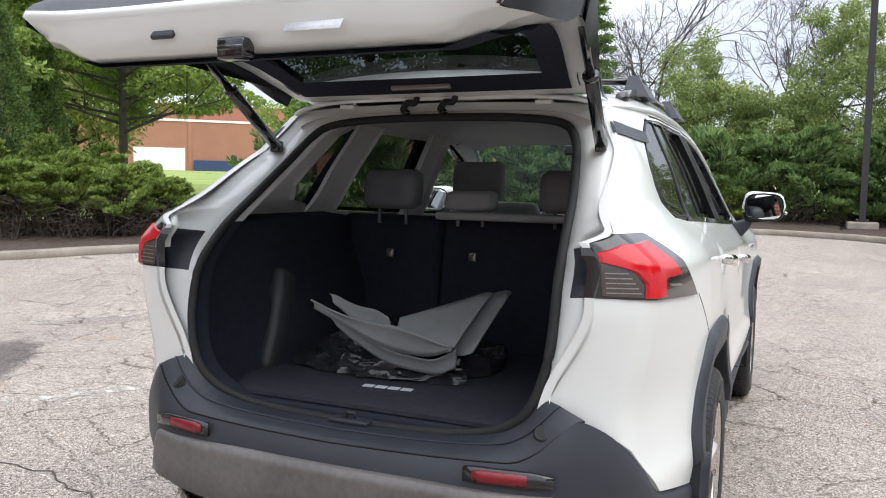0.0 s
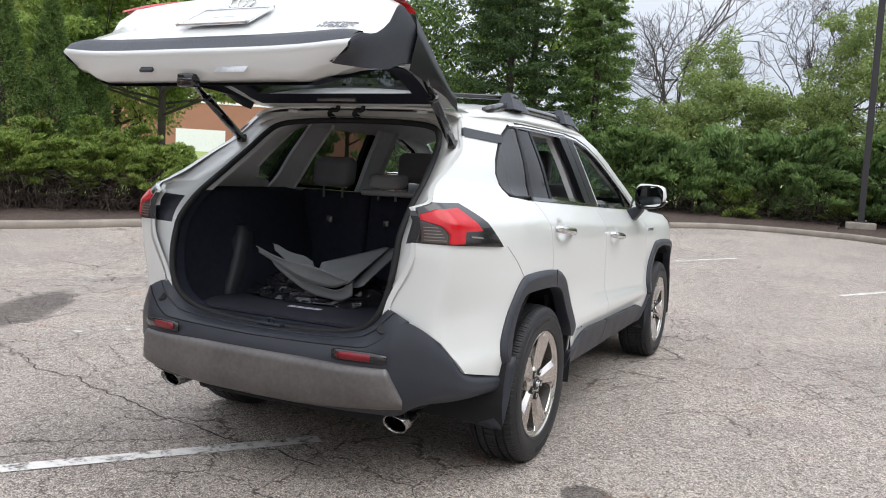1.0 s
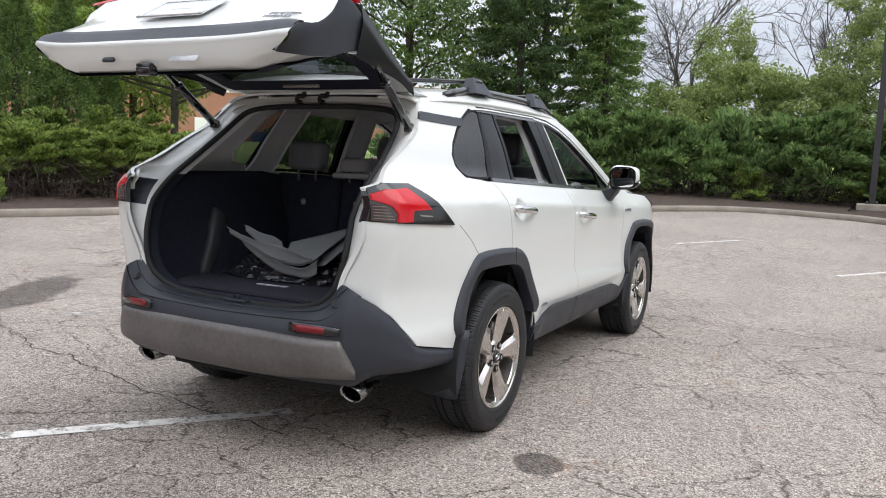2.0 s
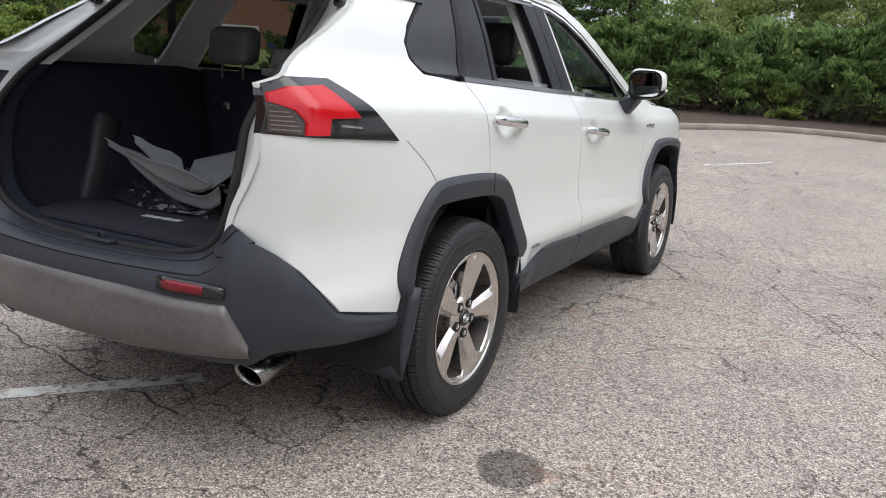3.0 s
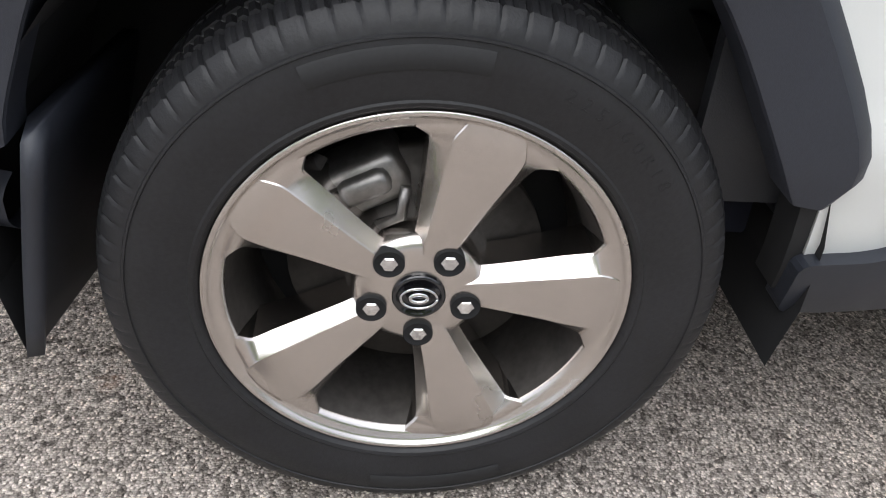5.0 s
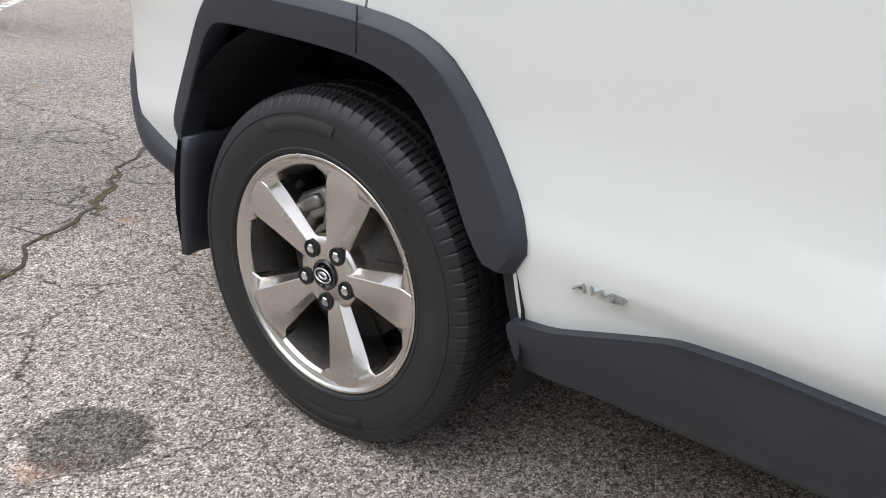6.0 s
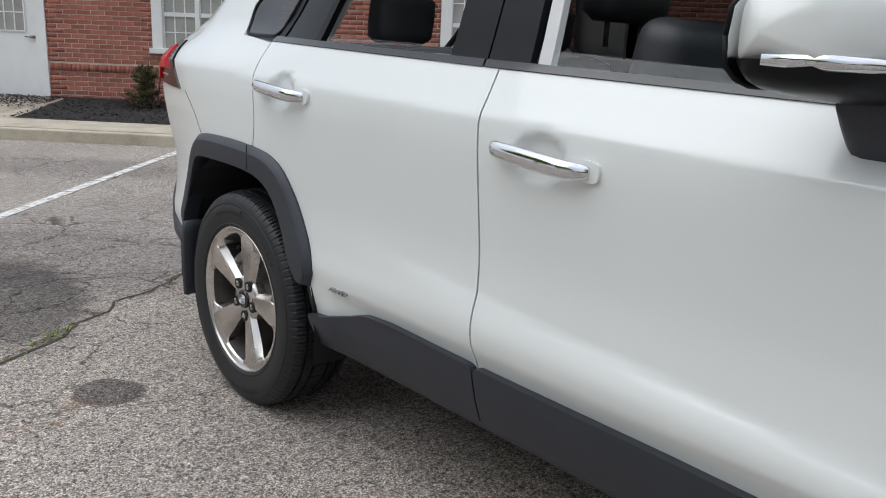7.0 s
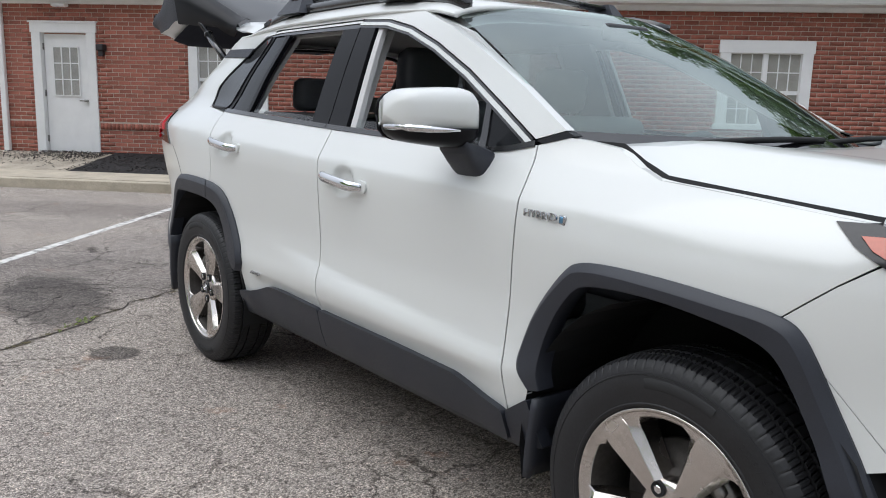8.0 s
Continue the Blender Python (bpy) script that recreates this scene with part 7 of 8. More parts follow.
# boot lining
part("boot_floor", box_bm((-0.60, -0.80, 0.60), (0.60, 0.20, 0.652), 0.01), M_TRIM, car)
for s in BOTH:
    rows = []
    for y in (-0.79, -0.70, -0.55, -0.40, -0.33, -0.15, 0.0, 0.14):
        bulge = 0.075 * smooth_step(-0.52, -0.42, y)
        row = []
        for z in (0.64, 0.72, 0.86, 0.95, 1.06, 1.15):
            x = 0.565 - bulge * (1 - smooth_step(0.90, 1.0, z)) - 0.03 * (1 - smooth_step(0.64, 0.75, z))
            yy = max(y, y_open(max(z, 0.7)) + 0.03)
            row.append((s * x, yy, z))
        row.append((s * 0.70, max(y, -0.66), 1.165))
        rows.append(row)
    part("boot_side_trim", loft_bm(rows), M_TRIM, car, "black boot side trim")
    # a raised rib on the trim
    rib = [(s * 0.525, -0.47, 0.64), (s * 0.515, -0.43, 0.78), (s * 0.515, -0.40, 0.90), (s * 0.535, -0.37, 0.965)]
    part("trim_rib", sweep_bm([(-0.055, -0.03), (0.055, -0.03), (0.050, 0.012), (0.036, 0.022), (-0.036, 0.022), (-0.050, 0.012)], curve_pts(rib, 4), up=(-s, 0, 0)), M_SEAT, car)
    # grey pillar linings
    d_in = [(-0.62, 1.165), (0.02, 1.165), (-0.02, 1.20), (-0.13, 1.215), (-0.16, 1.27), (0.0, 1.46), (0.10, 1.50), (0.10, 1.54), (-0.22, 1.53), (-0.36, 1.40)]
    body_skin("rear_pillar_lining", d_in, M_HEADLINE, s, -0.050, 0.02, label="grey pillar lining")
    body_skin("rear_pillar_lining", [(0.02, 1.165), (0.26, 1.16), (0.38, 1.52), (0.14, 1.52)], M_HEADLINE, s, -0.055, 0.02, label="grey pillar lining")
    body_skin("centre_pillar_lining", [(0.90, 1.0), (1.13, 1.0), (1.08, 1.52), (0.86, 1.52)], M_HEADLINE, s, -0.060, 0.03, label="grey pillar lining")
    body_skin("front_pillar_lining", [(1.20, 1.50), (1.45, 1.43), (1.80, 1.26), (2.04, 1.15), (2.12, 1.18), (1.90, 1.30), (1.60, 1.46), (1.34, 1.54)], M_HEADLINE, s, -0.040, 0.02, label="grey pillar lining")
    body_skin("rail_lining", [(0.1, 1.50), (1.25, 1.49), (1.3, 1.54), (0.1, 1.545)], M_HEADLINE, s, -0.045, 0.02)
    body_skin("door_lining", [(0.30, 0.45), (1.05, 0.45), (1.05, 1.12), (0.30, 1.14)], M_SEAT, s, -0.075, 0.02, rd if s < 0 else None)
    body_skin("door_lining", [(1.15, 0.45), (2.15, 0.45), (2.10, 1.07), (1.15, 1.10)], M_SEAT, s, -0.075, 0.02)
part("cabin_floor", box_bm((-0.70, 0.2, 0.34), (0.70, 2.35, 0.42), 0.01), M_TRIM, car)


def cushion(lo, hi, bev=0.04, tilt=0.0, at=None):
    bm = box_bm(lo, hi, bev, 4)
    if tilt:
        c = Vector(at)
        moved(bm, Matrix.Translation(c) @ Matrix.Rotation(radians(tilt), 4, "X") @ Matrix.Translation(-c))
    return bm


bench = part("rear_bench", join_bm(cushion((-0.62, 0.22, 0.45), (0.62, 0.72, 0.66), 0.05)), M_SEAT, car, "black rear bench")
for x0, x1 in ((-0.62, -0.176), (-0.170, 0.60)):
    b = part("bench_back", cushion((x0, 0.10, 0.62), (x1, 0.22, 1.165), 0.025, -8, (0, 0.12, 0.66)), M_TRIM, bench, "black bench back, seen from the boot")
part("bench_back_cap", cushion((-0.165, 0.07, 1.150), (0.59, 0.16, 1.180), 0.01), M_SEATGREY, bench)
for hx_ in (-0.354, -0.010):
    part("top_tether", join_bm(box_bm((hx_ - 0.016, 0.070, 0.998), (hx_ + 0.016, 0.086, 1.032), 0.006), tube_bm([(hx_ - 0.008, 0.074, 1.0), (hx_ - 0.004, 0.06, 1.018), (hx_ + 0.008, 0.074, 1.026)], 0.0035, 6)), M_STEEL, bench, "small metal tether loop")


def headrest(x, y, z, w, h):
    rows = []
    for k in range(9):
        t = k / 8
        ww = w * (0.80 + 0.20 * math.sin(math.pi * (0.25 + 0.5 * (1 - t)))) / 2 * (1 if 0 < k < 8 else 0.82)
        dd = 0.055 * (1 if 0 < k < 8 else 0.6)
        zz = z + h * t
        rows.append([(x + ww * math.copysign(abs(math.cos(a)) ** 0.45, math.cos(a)), y + 0.02 * t + dd * math.copysign(abs(math.sin(a)) ** 0.6, math.sin(a)), zz) for a in (2 * math.pi * i / 20 for i in range(20))])
    bm = loft_bm(rows, True, True)
    posts = join_bm(tube_bm([(x - w * 0.25, y, z - 0.06), (x - w * 0.25, y, z + 0.02)], 0.007, 6), tube_bm([(x + w * 0.25, y, z - 0.06), (x + w * 0.25, y, z + 0.02)], 0.007, 6))
    return join_bm(bm, posts)


part("headrest", headrest(-0.375, 0.135, 1.185, 0.235, 0.155), M_HEADREST, bench, "dark grey headrest")
part("headrest", headrest(-0.045, 0.135, 1.185, 0.20, 0.075), M_SEATGREY, bench, "low grey centre headrest")
part("headrest", headrest(0.345, 0.135, 1.185, 0.235, 0.155), M_HEADREST, bench, "dark grey headrest")
for sx in (-0.37, 0.37):
    st = part("front_seat", cushion((sx - 0.25, 1.25, 0.48), (sx + 0.25, 1.75, 0.68), 0.06), M_SEAT, car, "black front seat")
    part("seat_back", cushion((sx - 0.245, 1.14, 0.62), (sx + 0.245, 1.27, 1.20 if sx < 0 else 1.25), 0.05, -12, (0, 1.25, 0.66)), M_SEAT if sx > 0 else M_SEATGREY, st)
    part("seat_headrest", headrest(sx, 1.06, 1.21 if sx < 0 else 1.25, 0.27, 0.19), M_SEATGREY if sx < 0 else M_SEAT, st)
rows = []
for u in (k / 12 - 1 for k in range(25)):
    x = 0.70 * u
    rows.append([(x, 1.86, 0.70), (x, 1.84, 0.90), (x, 1.88, 1.02), (x, 1.98, 1.055 + (0.025 if -0.55 < x < -0.2 else 0)), (x, 2.20, 1.06), (x, 2.40 - 0.25 * u * u, 1.07)])
part("dashboard", loft_bm(rows), M_SEAT, car, "black dashboard")
sw = [(-0.37 + 0.185 * math.cos(t), 1.72 + 0.09 * math.sin(t), 0.98 + 0.165 * math.sin(t)) for t in (2 * math.pi * k / 28 for k in range(29))]
part("steering_wheel", join_bm(tube_bm(sw, 0.016, 8), cushion((-0.44, 1.70, 0.92), (-0.30, 1.76, 1.02), 0.02), tube_bm([(-0.55, 1.72, 0.98), (-0.19, 1.72, 0.98)], 0.016, 6)), M_SEAT, car, "black steering wheel")
part("interior_mirror", cushion((-0.11, 1.70, 1.46), (0.11, 1.74, 1.52), 0.015), M_SEAT, car)
part("dome_light", cushion((-0.09, 0.55, 1.585), (0.09, 0.70, 1.605), 0.008), M_HEADLINE, car)

# ---- tailgate, raised on its struts ----
HY, HZ = -0.228, 1.545
gate_turn = radians(5.0)


def gate(x, r, h):
    """From the tailgate's own measure (along from the hinge, outward) to the car's."""
    c, s_ = math.cos(gate_turn), math.sin(gate_turn)
    return (x, HY - (r * c - h * s_), HZ + r * s_ + h * c)


gate_w = pchip([0.0, 0.15, 0.40, 0.66, 0.76, 0.90, 1.02, 1.10, 1.16], [0.53, 0.545, 0.585, 0.635, 0.648, 0.644, 0.638, 0.632, 0.625])
gate_out = pchip([-0.10, 0.0, 0.12, 0.30, 0.50, 0.66, 0.75, 0.805, 0.825, 0.86, 0.90, 0.95, 1.0, 1.05, 1.09, 1.12], [0.075, 0.085, 0.090, 0.140, 0.202, 0.248, 0.276, 0.289, 0.280, 0.222, 0.184, 0.150, 0.114, 0.070, 0.028, 0.002])


def gate_end(u):
    return 1.120 - 0.040 * abs(u) ** 4


def gate_crown(u, r):
    """How far the outer skin falls away to the sides; less so at the lower edge."""
    k = 1 - 0.85 * smooth_step(0.93, 1.07, r)
    return -(0.035 * abs(u) ** 2.2 + 0.03 * smooth_step(0.9, 1.0, abs(u))) * k


def gate_rows(r0, r1, n, lift=0.0, shrink=1.0, m=16):
    rows = []
    for j in range(n + 1):
        row = []
        for k in range(m + 1):
            u = 2 * k / m - 1
            r = r0 + ((min(r1, gate_end(u)) if r1 > 1.1 else r1) - r0) * j / n
            w = gate_w(max(r, 0)) * shrink
            row.append(gate(w * u, r, gate_out(r) + lift + gate_crown(u, r)))
        rows.append(row)
    return rows


gate_p = part("tailgate", loft_bm(gate_rows(0.66, 1.12, 30)), M_PAINT, car, "raised white tailgate")
part("gate_spoiler", loft_bm(gate_rows(-0.07, 0.13, 5)), M_PAINT, gate_p, "white roof spoiler")
part("gate_window", loft_bm(gate_rows(0.13, 0.66, 10, -0.006, 0.90)), M_PRIVACY, gate_p, "dark rear window")
for s in (1, -1):
    rows = []
    for j in range(11):
        r = 0.10 + 0.58 * j / 10
        w = gate_w(r)
        rows.append([gate(s * w * 0.86, r, gate_out(r) - 0.012), gate(s * w * 0.90, r, gate_out(r) - 0.004), gate(s * w, r, gate_out(r) - 0.035), gate(s * (w + 0.012), r, gate_out(r) - 0.10), gate(s * (w - 0.01), r, 0.03)])
    part("gate_side", loft_bm(rows), M_SATIN, gate_p, "black tailgate flank")
    # tail lamp on the gate
    rows = []
    for j in range(9):
        x = 0.34 + 0.30 * j / 8
        t = j / 8
        ra, rb = 0.700 - 0.01 * t, 0.790 + 0.035 * t
        cr = lambda x_, r_: gate_out(r_) + 0.035 * (1 - (x_ / gate_w(r_)) ** 2.2) - 0.035 if x_ < gate_w(r_) else gate_out(r_) - 0.035
        rows.append([gate(s * x, ra, cr(x, ra) + 0.002), gate(s * x, ra + 0.008, cr(x, ra) + 0.012), gate(s * x, rb - 0.006, cr(x, rb) + 0.012), gate(s * x, rb, cr(x, rb) + 0.001)])
    part("gate_lamp", loft_bm(rows), M_RED, gate_p, "red tailgate lamp")
    # stay and hinge
    a, b = Vector((s * 0.560, -0.380, 1.402)), Vector(gate(s * 0.592, 0.60, 0.125))
    mid_ = a.lerp(b, 0.52)
    stay = part("gate_stay", join_bm(tube_bm([a, mid_], 0.019, 10), tube_bm([mid_, b], 0.013, 10), moved(box_bm((-0.016, -0.02, -0.02), (0.016, 0.02, 0.02), 0.006), Matrix.Translation(a)), moved(box_bm((-0.016, -0.02, -0.02), (0.016, 0.02, 0.02), 0.006), Matrix.Translation(b)),
                                     tube_bm([mid_ - (b - a) * 0.01, mid_ + (b - a) * 0.01], 0.023, 10)), M_GLOSSBLACK, gate_p, "black gas stay")
    hinge = join_bm(box_bm((s * 0.35 - 0.028, -0.27, 1.535), (s * 0.35 + 0.028, -0.21, 1.55), 0.004), tube_bm([(s * 0.35 - 0.02, -0.235, 1.545), (s * 0.35 - 0.02, -0.27, 1.575)], 0.007, 6), tube_bm([(s * 0.35 + 0.02, -0.235, 1.545), (s * 0.35 + 0.02, -0.27, 1.575)], 0.007, 6))
    part("gate_hinge", hinge, M_PAINT, gate_p)
for xc in (-0.075, 0.06):
    loop_ = [(xc - 0.05, -0.235, 1.520), (xc - 0.05, -0.285, 1.525), (xc - 0.02, -0.315, 1.545), gate(xc, 0.075, -0.005), gate(xc + 0.01, 0.07, 0.02)]
    part("cable_boot", tube_bm(curve_pts(loop_, 5), 0.011, 7), M_RUBBER, gate_p, "black rubber cable boot")
# inner face: painted frame with a black trim panel
inner_h = pchip([0.0, 0.06, 0.16, 0.45, 0.70, 0.85, 1.0, 1.06, 1.10, 1.12], [0.025, 0.012, 0.030, 0.080, 0.050, -0.010, -0.078, -0.082, -0.048, -0.014])


def inner_w(r):
    return gate_w(r) - 0.016 - 0.055 * smooth_step(0.98, 1.08, r)


def inner_rows(r0, r1, n, w0, w1, lift=0.0, m=12):
    rows = []
    for j in range(n + 1):
        row = []
        for k in range(m + 1):
            u = w0 + (w1 - w0) * k / m
            r = r0 + ((gate_end(u) - 0.008 if r1 > 1.1 else r1) - r0) * j / n
            low = inner_h(r) * (1 - 0.6 * smooth_step(0.75, 1.0, abs(u))) if inner_h(r) < 0 else inner_h(r)
            if r1 > 1.1 and j == n:
                re = gate_end(u)
                row.append(gate(gate_w(re) * 0.99 * u, re - 0.003, gate_out(re) + gate_crown(u, re) - 0.012))
                continue
            row.append(gate(inner_w(r) * u, r, low + lift))
        rows.append(row)
    return rows


# sides between skin and inner frame, coloured charcoal for the shadow on them
for s in (1, -1):
    rows = []
    for j in range(13):
        r = 0.66 + 0.415 * j / 12
        h0 = gate_out(r) + gate_crown(1, r)
        hi = inner_h(r) * (0.4 if inner_h(r) < 0 else 1)
        rows.append([gate(s * gate_w(r), r, h0), gate(s * (gate_w(r) + 0.003), r, h0 - 0.012), gate(s * (gate_w(r) - 0.006), r, h0 * 0.5 + hi * 0.5), gate(s * inner_w(r), r, hi)])
    part("gate_flank_shade", loft_bm(rows), M_PLASTIC, gate_p)
part("gate_inner_frame", join_bm(loft_bm(inner_rows(0.0, 0.15, 4, -1, 1)), loft_bm(inner_rows(1.0, 1.14, 10, -1, 1, m=24)), loft_bm(inner_rows(0.15, 1.0, 10, -1, -0.86, m=3)), loft_bm(inner_rows(0.15, 1.0, 10, 0.86, 1, m=3))), M_PAINT, gate_p, "white painted inner frame")
part("gate_trim_panel", join_bm(loft_bm(inner_rows(0.62, 1.02, 8, -0.88, 0.88, -0.012)), loft_bm(inner_rows(0.13, 0.24, 4, -0.88, 0.88, -0.010)), loft_bm(inner_rows(0.2, 0.66, 6, -0.88, -0.74, -0.010, 3)), loft_bm(inner_rows(0.2, 0.66, 6, 0.74, 0.88, -0.010, 3))), M_TRIM, gate_p, "black inner trim panel")
# lower edge, black lip below the paint
lip = []
for k in range(33):
    u = k / 16 - 1
    row = []
    re = gate_end(u)
    for d, o in ((0.070, -0.003), (0.064, 0.005), (0.045, 0.008), (0.025, 0.008), (0.006, 0.006)):
        r = re - d
        row.append(gate(gate_w(r) * u * 1.003, r, gate_out(r) + gate_crown(u, r) + o))
    row.append(gate(gate_w(re) * u, re + 0.004, gate_out(re) - 0.004 + gate_crown(u, re)))
    row.append(gate(gate_w(re) * u * 0.99, re - 0.004, gate_out(re) - 0.014 + gate_crown(u, re)))
    lip.append(row)
part("gate_garnish", loft_bm([r_[:5] for r_ in lip]), M_PLASTIC, gate_p, "charcoal plastic lower garnish")
part("gate_lip", loft_bm([r_[4:] for r_ in lip]), M_PAINT, gate_p, "white lower edge")
part("gate_latch", join_bm(moved(box_bm((-0.035, -0.02, -0.035), (0.035, 0.02, 0.01), 0.006), Matrix.Translation(gate(0.0, 1.085, -0.075))), tube_bm([gate(-0.03, 1.10, -0.088), gate(0.03, 1.10, -0.088)], 0.008, 6)), M_GLOSSBLACK, gate_p, "black latch")
part("gate_pull", moved(box_bm((-0.03, -0.012, -0.006), (0.03, 0.012, 0.006), 0.004), Matrix.Translation(gate(-0.18, 1.10, -0.050)) @ pose(0, 0, 0, 50, 0, 0)), M_PLASTIC, gate_p)
part("warning_label", moved(box_bm((-0.065, -0.022, -0.001), (0.065, 0.022, 0.001)), Matrix.Translation(gate(0.20, 1.102, -0.050)) @ pose(0, 0, 0, 50, 0, 0)), M_PLATE, gate_p, "small printed label")
part("inner_stop_lamp", moved(box_bm((-0.10, -0.012, -0.008), (0.10, 0.012, 0.008), 0.004), Matrix.Translation(gate(0.0, 0.19, 0.020))), M_LENS, gate_p, "clear stop lamp strip")


def on_gate(x, r, lift):
    """A frame on the outer skin: x along the car's width, y up the tailgate."""
    def p(xx, rr):
        w = gate_w(rr)
        return Vector(gate(xx, rr, gate_out(rr) + gate_crown(xx / w, rr) + lift))
    o = p(x, r)
    ex = (p(x + 0.01, r) - p(x - 0.01, r)).normalized()
    ey = (p(x, r - 0.01) - p(x, r + 0.01)).normalized()
    ez = ex.cross(ey).normalized()
    ey = ez.cross(ex)
    mm = Matrix.Identity(4)
    for i in range(3):
        mm[i][0], mm[i][1], mm[i][2], mm[i][3] = ex[i], ey[i], ez[i], o[i]
    return mm


plate = part("number_plate", moved(box_bm((-0.155, -0.078, 0.0), (0.155, 0.078, 0.006), 0.002), on_gate(0.015, 0.945, 0.012)), M_PLATE, gate_p, "blank white dealer plate")
part("plate_frame", moved(join_bm(box_bm((-0.162, -0.085, 0.0), (0.162, -0.072, 0.010), 0.002), box_bm((-0.162, 0.072, 0.0), (0.162, 0.085, 0.010), 0.002), box_bm((-0.162, -0.085, 0.0), (-0.150, 0.085, 0.010), 0.002), box_bm((0.150, -0.085, 0.0), (0.162, 0.085, 0.010), 0.002)), on_gate(0.015, 0.945, 0.013)), M_CHROME, plate)
part("plate_print", moved(box_bm((-0.05, -0.005, 0), (0.05, 0.005, 0.001)), on_gate(0.015, 0.955, 0.0185)), M_GREYBAR, plate)
for xx in (-0.10, -0.035, 0.035, 0.10):
    part("plate_lamp", moved(box_bm((-0.022, -0.010, -0.002), (0.022, 0.010, 0.004), 0.003), on_gate(xx, 0.862, 0.001)), M_PLASTIC, gate_p)
part("badge", text_bm("LIMITED", 0.036, 0.002, on_gate(0.455, 0.975, 0.002) @ Matrix.Diagonal((1.05, 0.8, 1, 1))), M_BADGE, gate_p, "chrome LIMITED badge", smooth=False)
part("badge", text_bm("HYBRID", 0.036, 0.002, on_gate(0.455, 1.010, 0.002) @ Matrix.Diagonal((0.95, 0.8, 1, 1))), M_BADGE, gate_p, "chrome HYBRID badge", smooth=False)
ov = [Vector(p) for p in [(0.056 * math.cos(t), 0.034 * math.sin(t), 0.004) for t in (2 * math.pi * k / 28 for k in range(29))]]
part("gate_emblem", moved(join_bm(tube_bm(ov, 0.005, 6), tube_bm([(p.x * 0.35, p.y * 0.9, 0.004) for p in ov], 0.004, 6)), on_gate(0.0, 0.846, 0.002)), M_CHROME, gate_p, "plain chrome oval emblem")

# ---- load in the boot ----
part_mat = thing("boot_mat", "black carpet boot mat with a pale bar of lettering", "mat")
outline_m = rounded([(-0.43, -0.775), (0.44, -0.785), (0.53, -0.60), (0.46, -0.40), (0.46, 0.06), (-0.46, 0.06), (-0.46, -0.40), (-0.52, -0.60)], 0.06)
bm = bmesh.new()
bm.faces.new([bm.verts.new((x, y, 0.656)) for x, y in outline_m])
ex = bmesh.ops.extrude_face_region(bm, geom=bm.faces[:])
bmesh.ops.translate(bm, verts=[v for v in ex["geom"] if isinstance(v, bmesh.types.BMVert)], vec=(0, 0, 0.012))
bmesh.ops.recalc_face_normals(bm, faces=bm.faces[:])
part("mat_sheet", bm, M_MAT, part_mat, smooth=False)
bars = [moved(box_bm((-0.09 + 0.042 * k, -0.014, 0.668), (-0.09 + 0.042 * k + 0.034, 0.014, 0.6695)), Matrix.Translation((-0.01, -0.575, 0)) @ pose(0, 0, 0, 0, 0, 4)) for k in range(4)]
part("mat_lettering", join_bm(*bars), M_PLATE, part_mat, "pale plain bars", smooth=False)


def sheet(fn, nu=28, nv=14):
    return loft_bm([[fn(u / nu, v / nv) for v in range(nv + 1)] for u in range(nu + 1)])


bagt = thing("plastic_bag", "crumpled black plastic bag lying on the boot mat", "bag", at=(-0.12, -0.23, 0.668))


def bag_pt(u, v):
    a = 2 * math.pi * u
    e = v
    rx, ry = 0.34, 0.24
    r = math.sin(math.pi * min(e, 0.999) * 0.5) ** 0.7
    nz = noise.noise(Vector((math.cos(a) * 2.4, math.sin(a) * 2.4, e * 3))) * 0.05 + 0.020 * (0.3 - abs(noise.noise(Vector((math.cos(a) * 5, math.sin(a) * 5, e * 7))))) + 0.007 * (0.3 - abs(noise.noise(Vector((math.cos(a) * 12, math.sin(a) * 12, e * 15)))))
    z = 0.004 + 0.088 * (1 - e ** 3) + max(nz, -0.02) * (1 - e ** 6)
    return (rx * r * math.cos(a) * (1 + nz * 1.2), ry * r * math.sin(a) * (1 + nz * 1.2), z)


part("bag_film", sheet(bag_pt, 120, 36), M_BAG, bagt)


def fold_pt(u, v, k):
    """A loose crinkled edge of the film."""
    x = -0.32 + 0.62 * u
    y = -0.225 - 0.05 * math.sin(math.pi * u) + 0.06 * v + 0.01 * k
    z = 0.004 + 0.046 * v ** 0.7 + 0.010 * noise.noise(Vector((u * 5, v * 3, k + 3.0))) + 0.010 * (0.3 - abs(noise.noise(Vector((u * 9 + v * 4, v * 2, k + 8.0)))))
    return (x + 0.012 * noise.noise(Vector((u * 14, v * 7, k + 1.0))), y + 0.018 * noise.noise(Vector((u * 12, v * 3, k + 5.0))), max(z, 0.002))


for k in range(1):
    part("bag_fold", sheet(lambda u, v, k=k: fold_pt(u, v, k), 70, 12), M_BAG, bagt)
liner = thing("floor_liners", "stack of bent grey moulded floor liners on the plastic bag", "liner", at=(-0.06, -0.36, 0.74))


def band(near, far, n=10):
    """A bent sheet stretched between two smooth lines, given in the car's measure."""
    o = liner.location
    a, b = curve_pts(near, n), curve_pts(far, n)
    rows = []
    for p, q in zip(a, b):
        p, q = Vector(p) - o, Vector(q) - o
        rows.append([tuple(p.lerp(q, t) + Vector((0, 0.004, 0.006)) * math.sin(math.pi * t) + Vector((0, 0.003, 0)) * noise.noise(p * 14)) for t in (k / 6 for k in range(7))])
    return thicken(loft_bm(rows), 0.005)


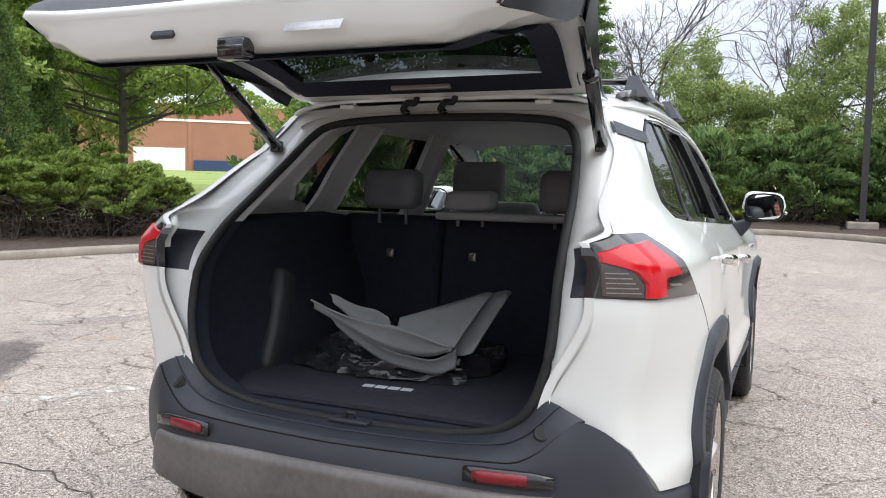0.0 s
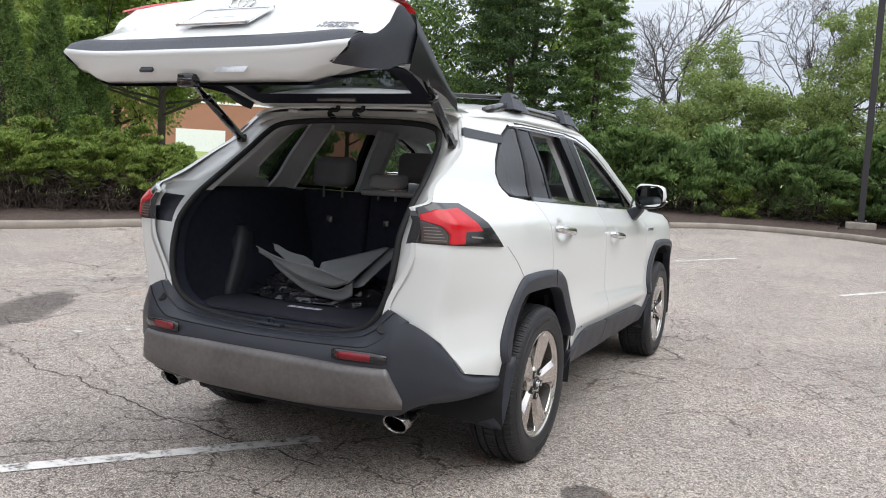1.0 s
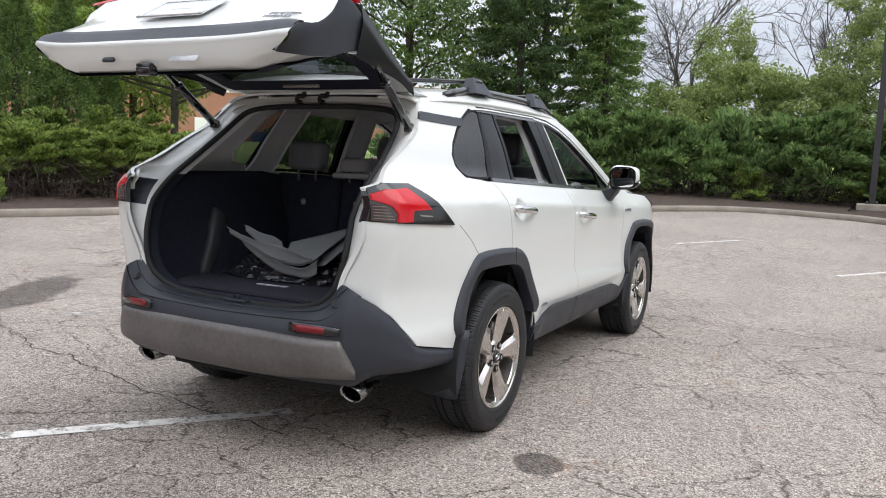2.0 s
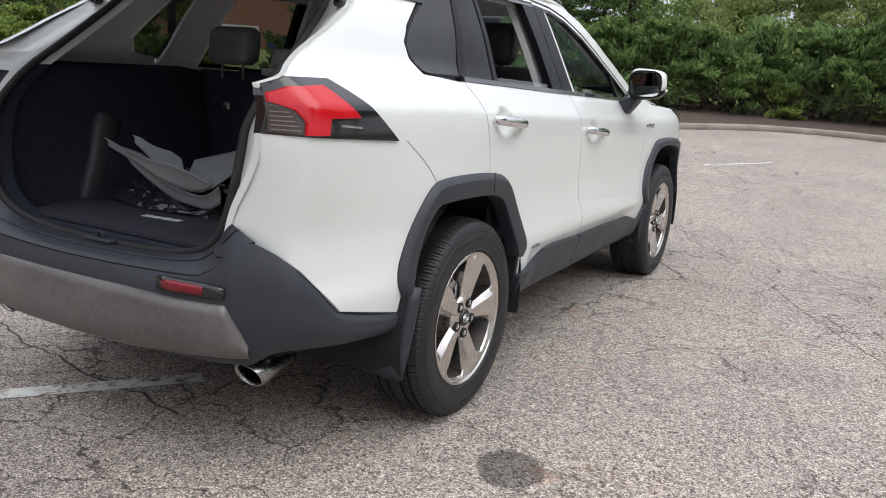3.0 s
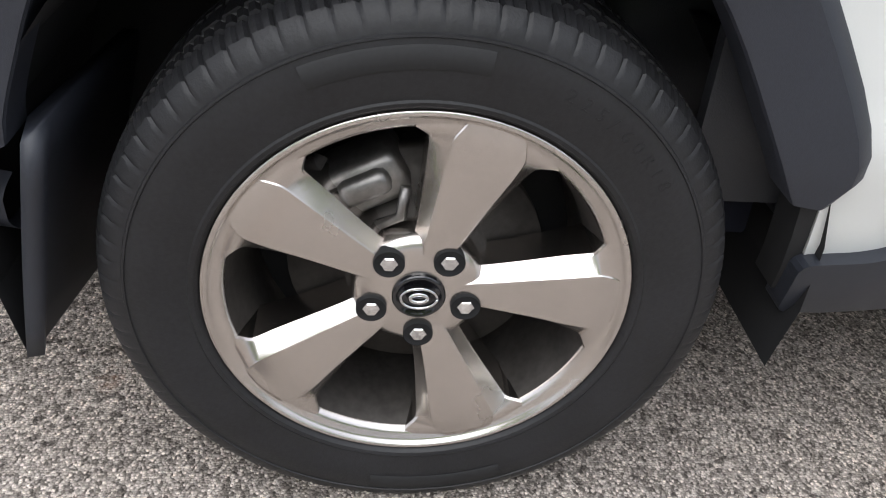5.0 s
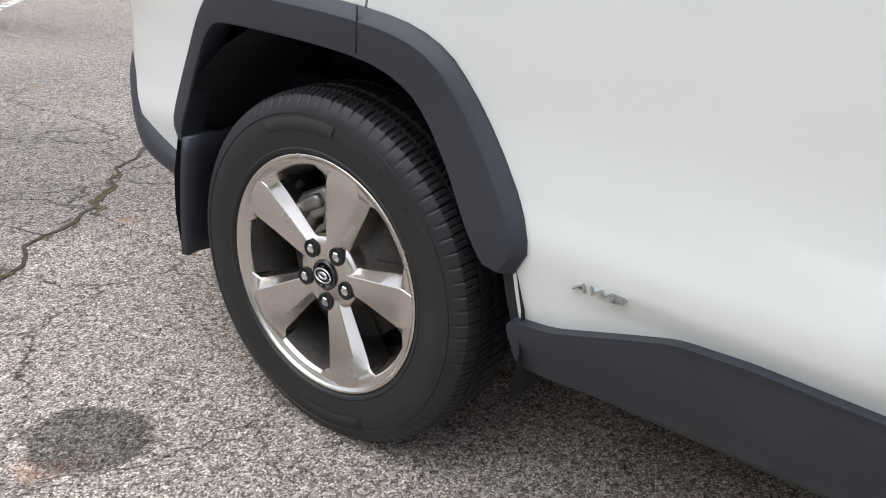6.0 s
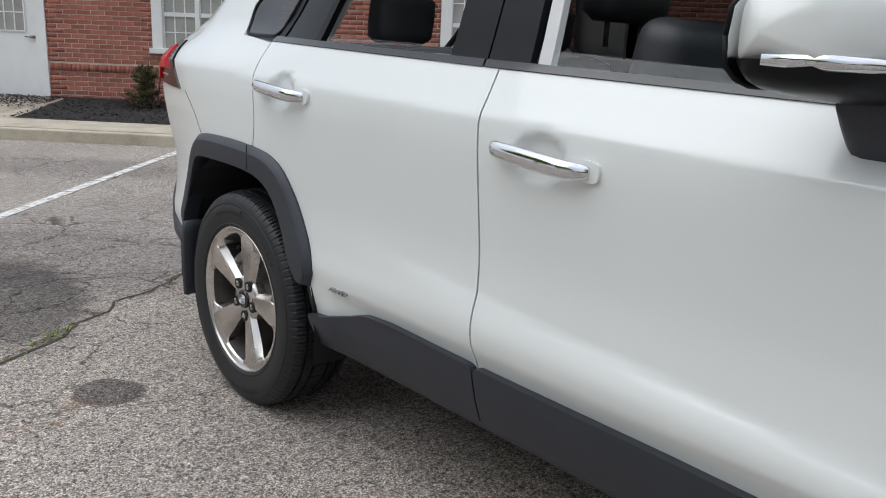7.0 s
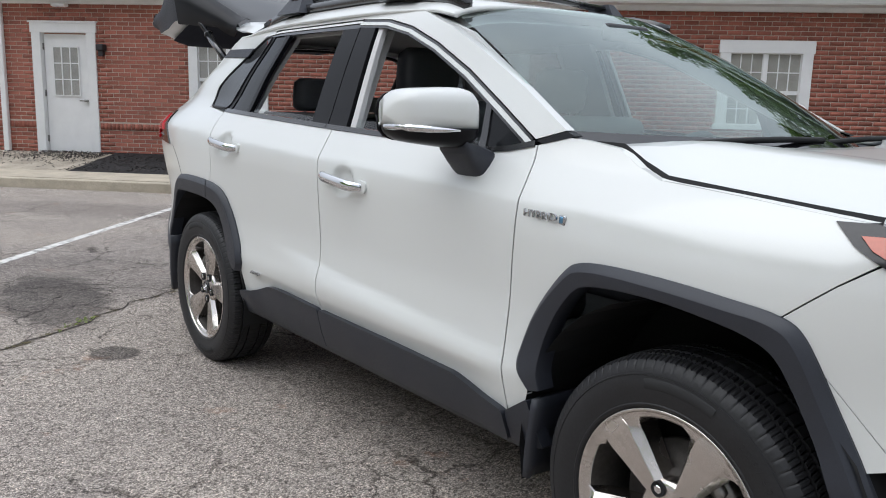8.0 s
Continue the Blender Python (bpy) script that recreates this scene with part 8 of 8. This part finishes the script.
front_edge = [(-0.293, -0.577, 0.918), (-0.20, -0.545, 0.875), (-0.115, -0.515, 0.852), (-0.03, -0.515, 0.846), (0.07, -0.522, 0.825), (0.161, -0.529, 0.800)]
front_foot = [(-0.288, -0.565, 0.892), (-0.19, -0.525, 0.835), (-0.095, -0.505, 0.786), (-0.01, -0.498, 0.765), (0.08, -0.505, 0.765), (0.160, -0.524, 0.792)]
under_edge = [(-0.270, -0.550, 0.880), (-0.18, -0.515, 0.822), (-0.09, -0.498, 0.772), (0.0, -0.492, 0.752), (0.09, -0.497, 0.748), (0.175, -0.510, 0.790)]
under_foot = [(-0.235, -0.520, 0.830), (-0.16, -0.495, 0.768), (-0.08, -0.480, 0.722), (0.01, -0.476, 0.704), (0.10, -0.482, 0.702), (0.165, -0.492, 0.730)]
inner_foot = [(-0.25, -0.44, 0.850), (-0.17, -0.43, 0.800), (-0.09, -0.42, 0.775), (0.0, -0.42, 0.765), (0.08, -0.43, 0.768), (0.150, -0.45, 0.790)]
wing_edge = [(-0.09, -0.36, 0.845), (-0.02, -0.31, 0.868), (0.06, -0.25, 0.895), (0.135, -0.19, 0.922), (0.15, -0.18, 0.925), (0.165, -0.175, 0.922)]
wing_foot = [(-0.09, -0.40, 0.785), (0.0, -0.43, 0.785), (0.06, -0.46, 0.788), (0.12, -0.49, 0.793), (0.145, -0.50, 0.795), (0.163, -0.51, 0.798)]
back_edge = [(0.0, -0.27, 0.855), (0.06, -0.22, 0.880), (0.12, -0.17, 0.905), (0.18, -0.13, 0.925), (0.20, -0.125, 0.928), (0.215, -0.12, 0.924)]
back_foot = [(0.02, -0.36, 0.760), (0.08, -0.40, 0.758), (0.13, -0.44, 0.762), (0.17, -0.47, 0.768), (0.195, -0.48, 0.775), (0.215, -0.485, 0.785)]
flap_edge = [(-0.306, -0.447, 0.920), (-0.28, -0.435, 0.912), (-0.24, -0.425, 0.892), (-0.20, -0.415, 0.880), (-0.15, -0.41, 0.872), (-0.11, -0.40, 0.850)]
flap_foot = [(-0.29, -0.45, 0.890), (-0.26, -0.445, 0.868), (-0.22, -0.44, 0.838), (-0.18, -0.43, 0.810), (-0.13, -0.42, 0.785), (-0.09, -0.41, 0.775)]
for near, far in ((front_edge, front_foot), (under_edge, under_foot), (front_foot, inner_foot), (wing_edge, wing_foot), (back_edge, back_foot), (flap_edge, flap_foot)):
    part("liner_sheet", band(near, far), M_FELT, liner, "grey moulded liner")

# ---- bricks of the wall, the nearest as pieces of their own ----
brick_me = bpy.data.meshes.new("brick")
bb = box_bm((0, -0.005, 0), (0.203, 0.006, 0.058), 0.003, 1)
bb.to_mesh(brick_me)
bb.free()
brick_me.materials.append(M_BRICK)
rest_v, rest_f = [], []
count_b = 0
cube = np.array([[0, -0.005, 0], [0.203, -0.005, 0], [0.203, -0.005, 0.058], [0, -0.005, 0.058], [0, 0.006, 0], [0.203, 0.006, 0], [0.203, 0.006, 0.058], [0, 0.006, 0.058]])
cube_f = np.array([[0, 1, 2, 3], [0, 4, 5, 1], [1, 5, 6, 2], [2, 6, 7, 3], [3, 7, 4, 0]])
RW = np.array([[ALONG.x, -NRM.x, 0], [ALONG.y, -NRM.y, 0], [0, 0, 1]])
T0 = np.array([NRM.x * WALL_D, NRM.y * WALL_D, 0])
for row in range(37):
    z = G0 - 0.06 + row * 0.069
    gaps = sorted((o[0], o[1]) for o in openings if z + 0.058 > o[2] - 0.02 and z < o[3])
    runs, start = [], -8.75
    for g0, g1 in gaps:
        if g0 > start:
            runs.append((start, g0))
        start = max(start, g1)
    runs.append((start, 13.9))
    if 0.655 < z + 0.03 < 0.79:
        continue
    for r0, r1 in runs:
        s = -8.75 - (0.107 if row % 2 else 0)
        while s < r1:
            a_, b_ = max(s, r0 + 0.005), min(s + 0.203, r1 - 0.005)
            if b_ - a_ > 0.03:
                jig = 0.0015 * rng.normal()
                if b_ - a_ > 0.2 and count_b < 300 and (-6.5 < a_ < -4.95 or -8.3 < a_ < -7.8):
                    ob = new("brick", brick_me)
                    ob.parent = wall_ob
                    ob.matrix_basis = WM @ Matrix.Translation((a_, jig, z))
                    count_b += 1
                else:
                    k = len(rest_v) * 8
                    rest_v.append((cube * np.array([(b_ - a_) / 0.203, 1, 1]) + np.array([a_, jig, z])) @ RW.T + T0)
                    rest_f.append(cube_f + k)
            s += 0.214
# the projecting course of upright bricks
s = -8.75
while s < 13.8:
    if not (openings[0][0] - 0.06 < s < openings[0][1] + 0.005):
        k = len(rest_v) * 8
        rest_v.append((cube * np.array([0.058 / 0.203, 3.0, 0.106 / 0.058]) + np.array([s, 0.0015 * rng.normal(), 0.686])) @ RW.T + T0)
        rest_f.append(cube_f + k)
    s += 0.069
rest = from_np("brickwork", np.concatenate(rest_v), np.concatenate(rest_f), M_BRICKS, building)
rest.matrix_parent_inverse = inv_b
rest["kind"] = "stuff"
rest["label"] = "red bricks in running bond"
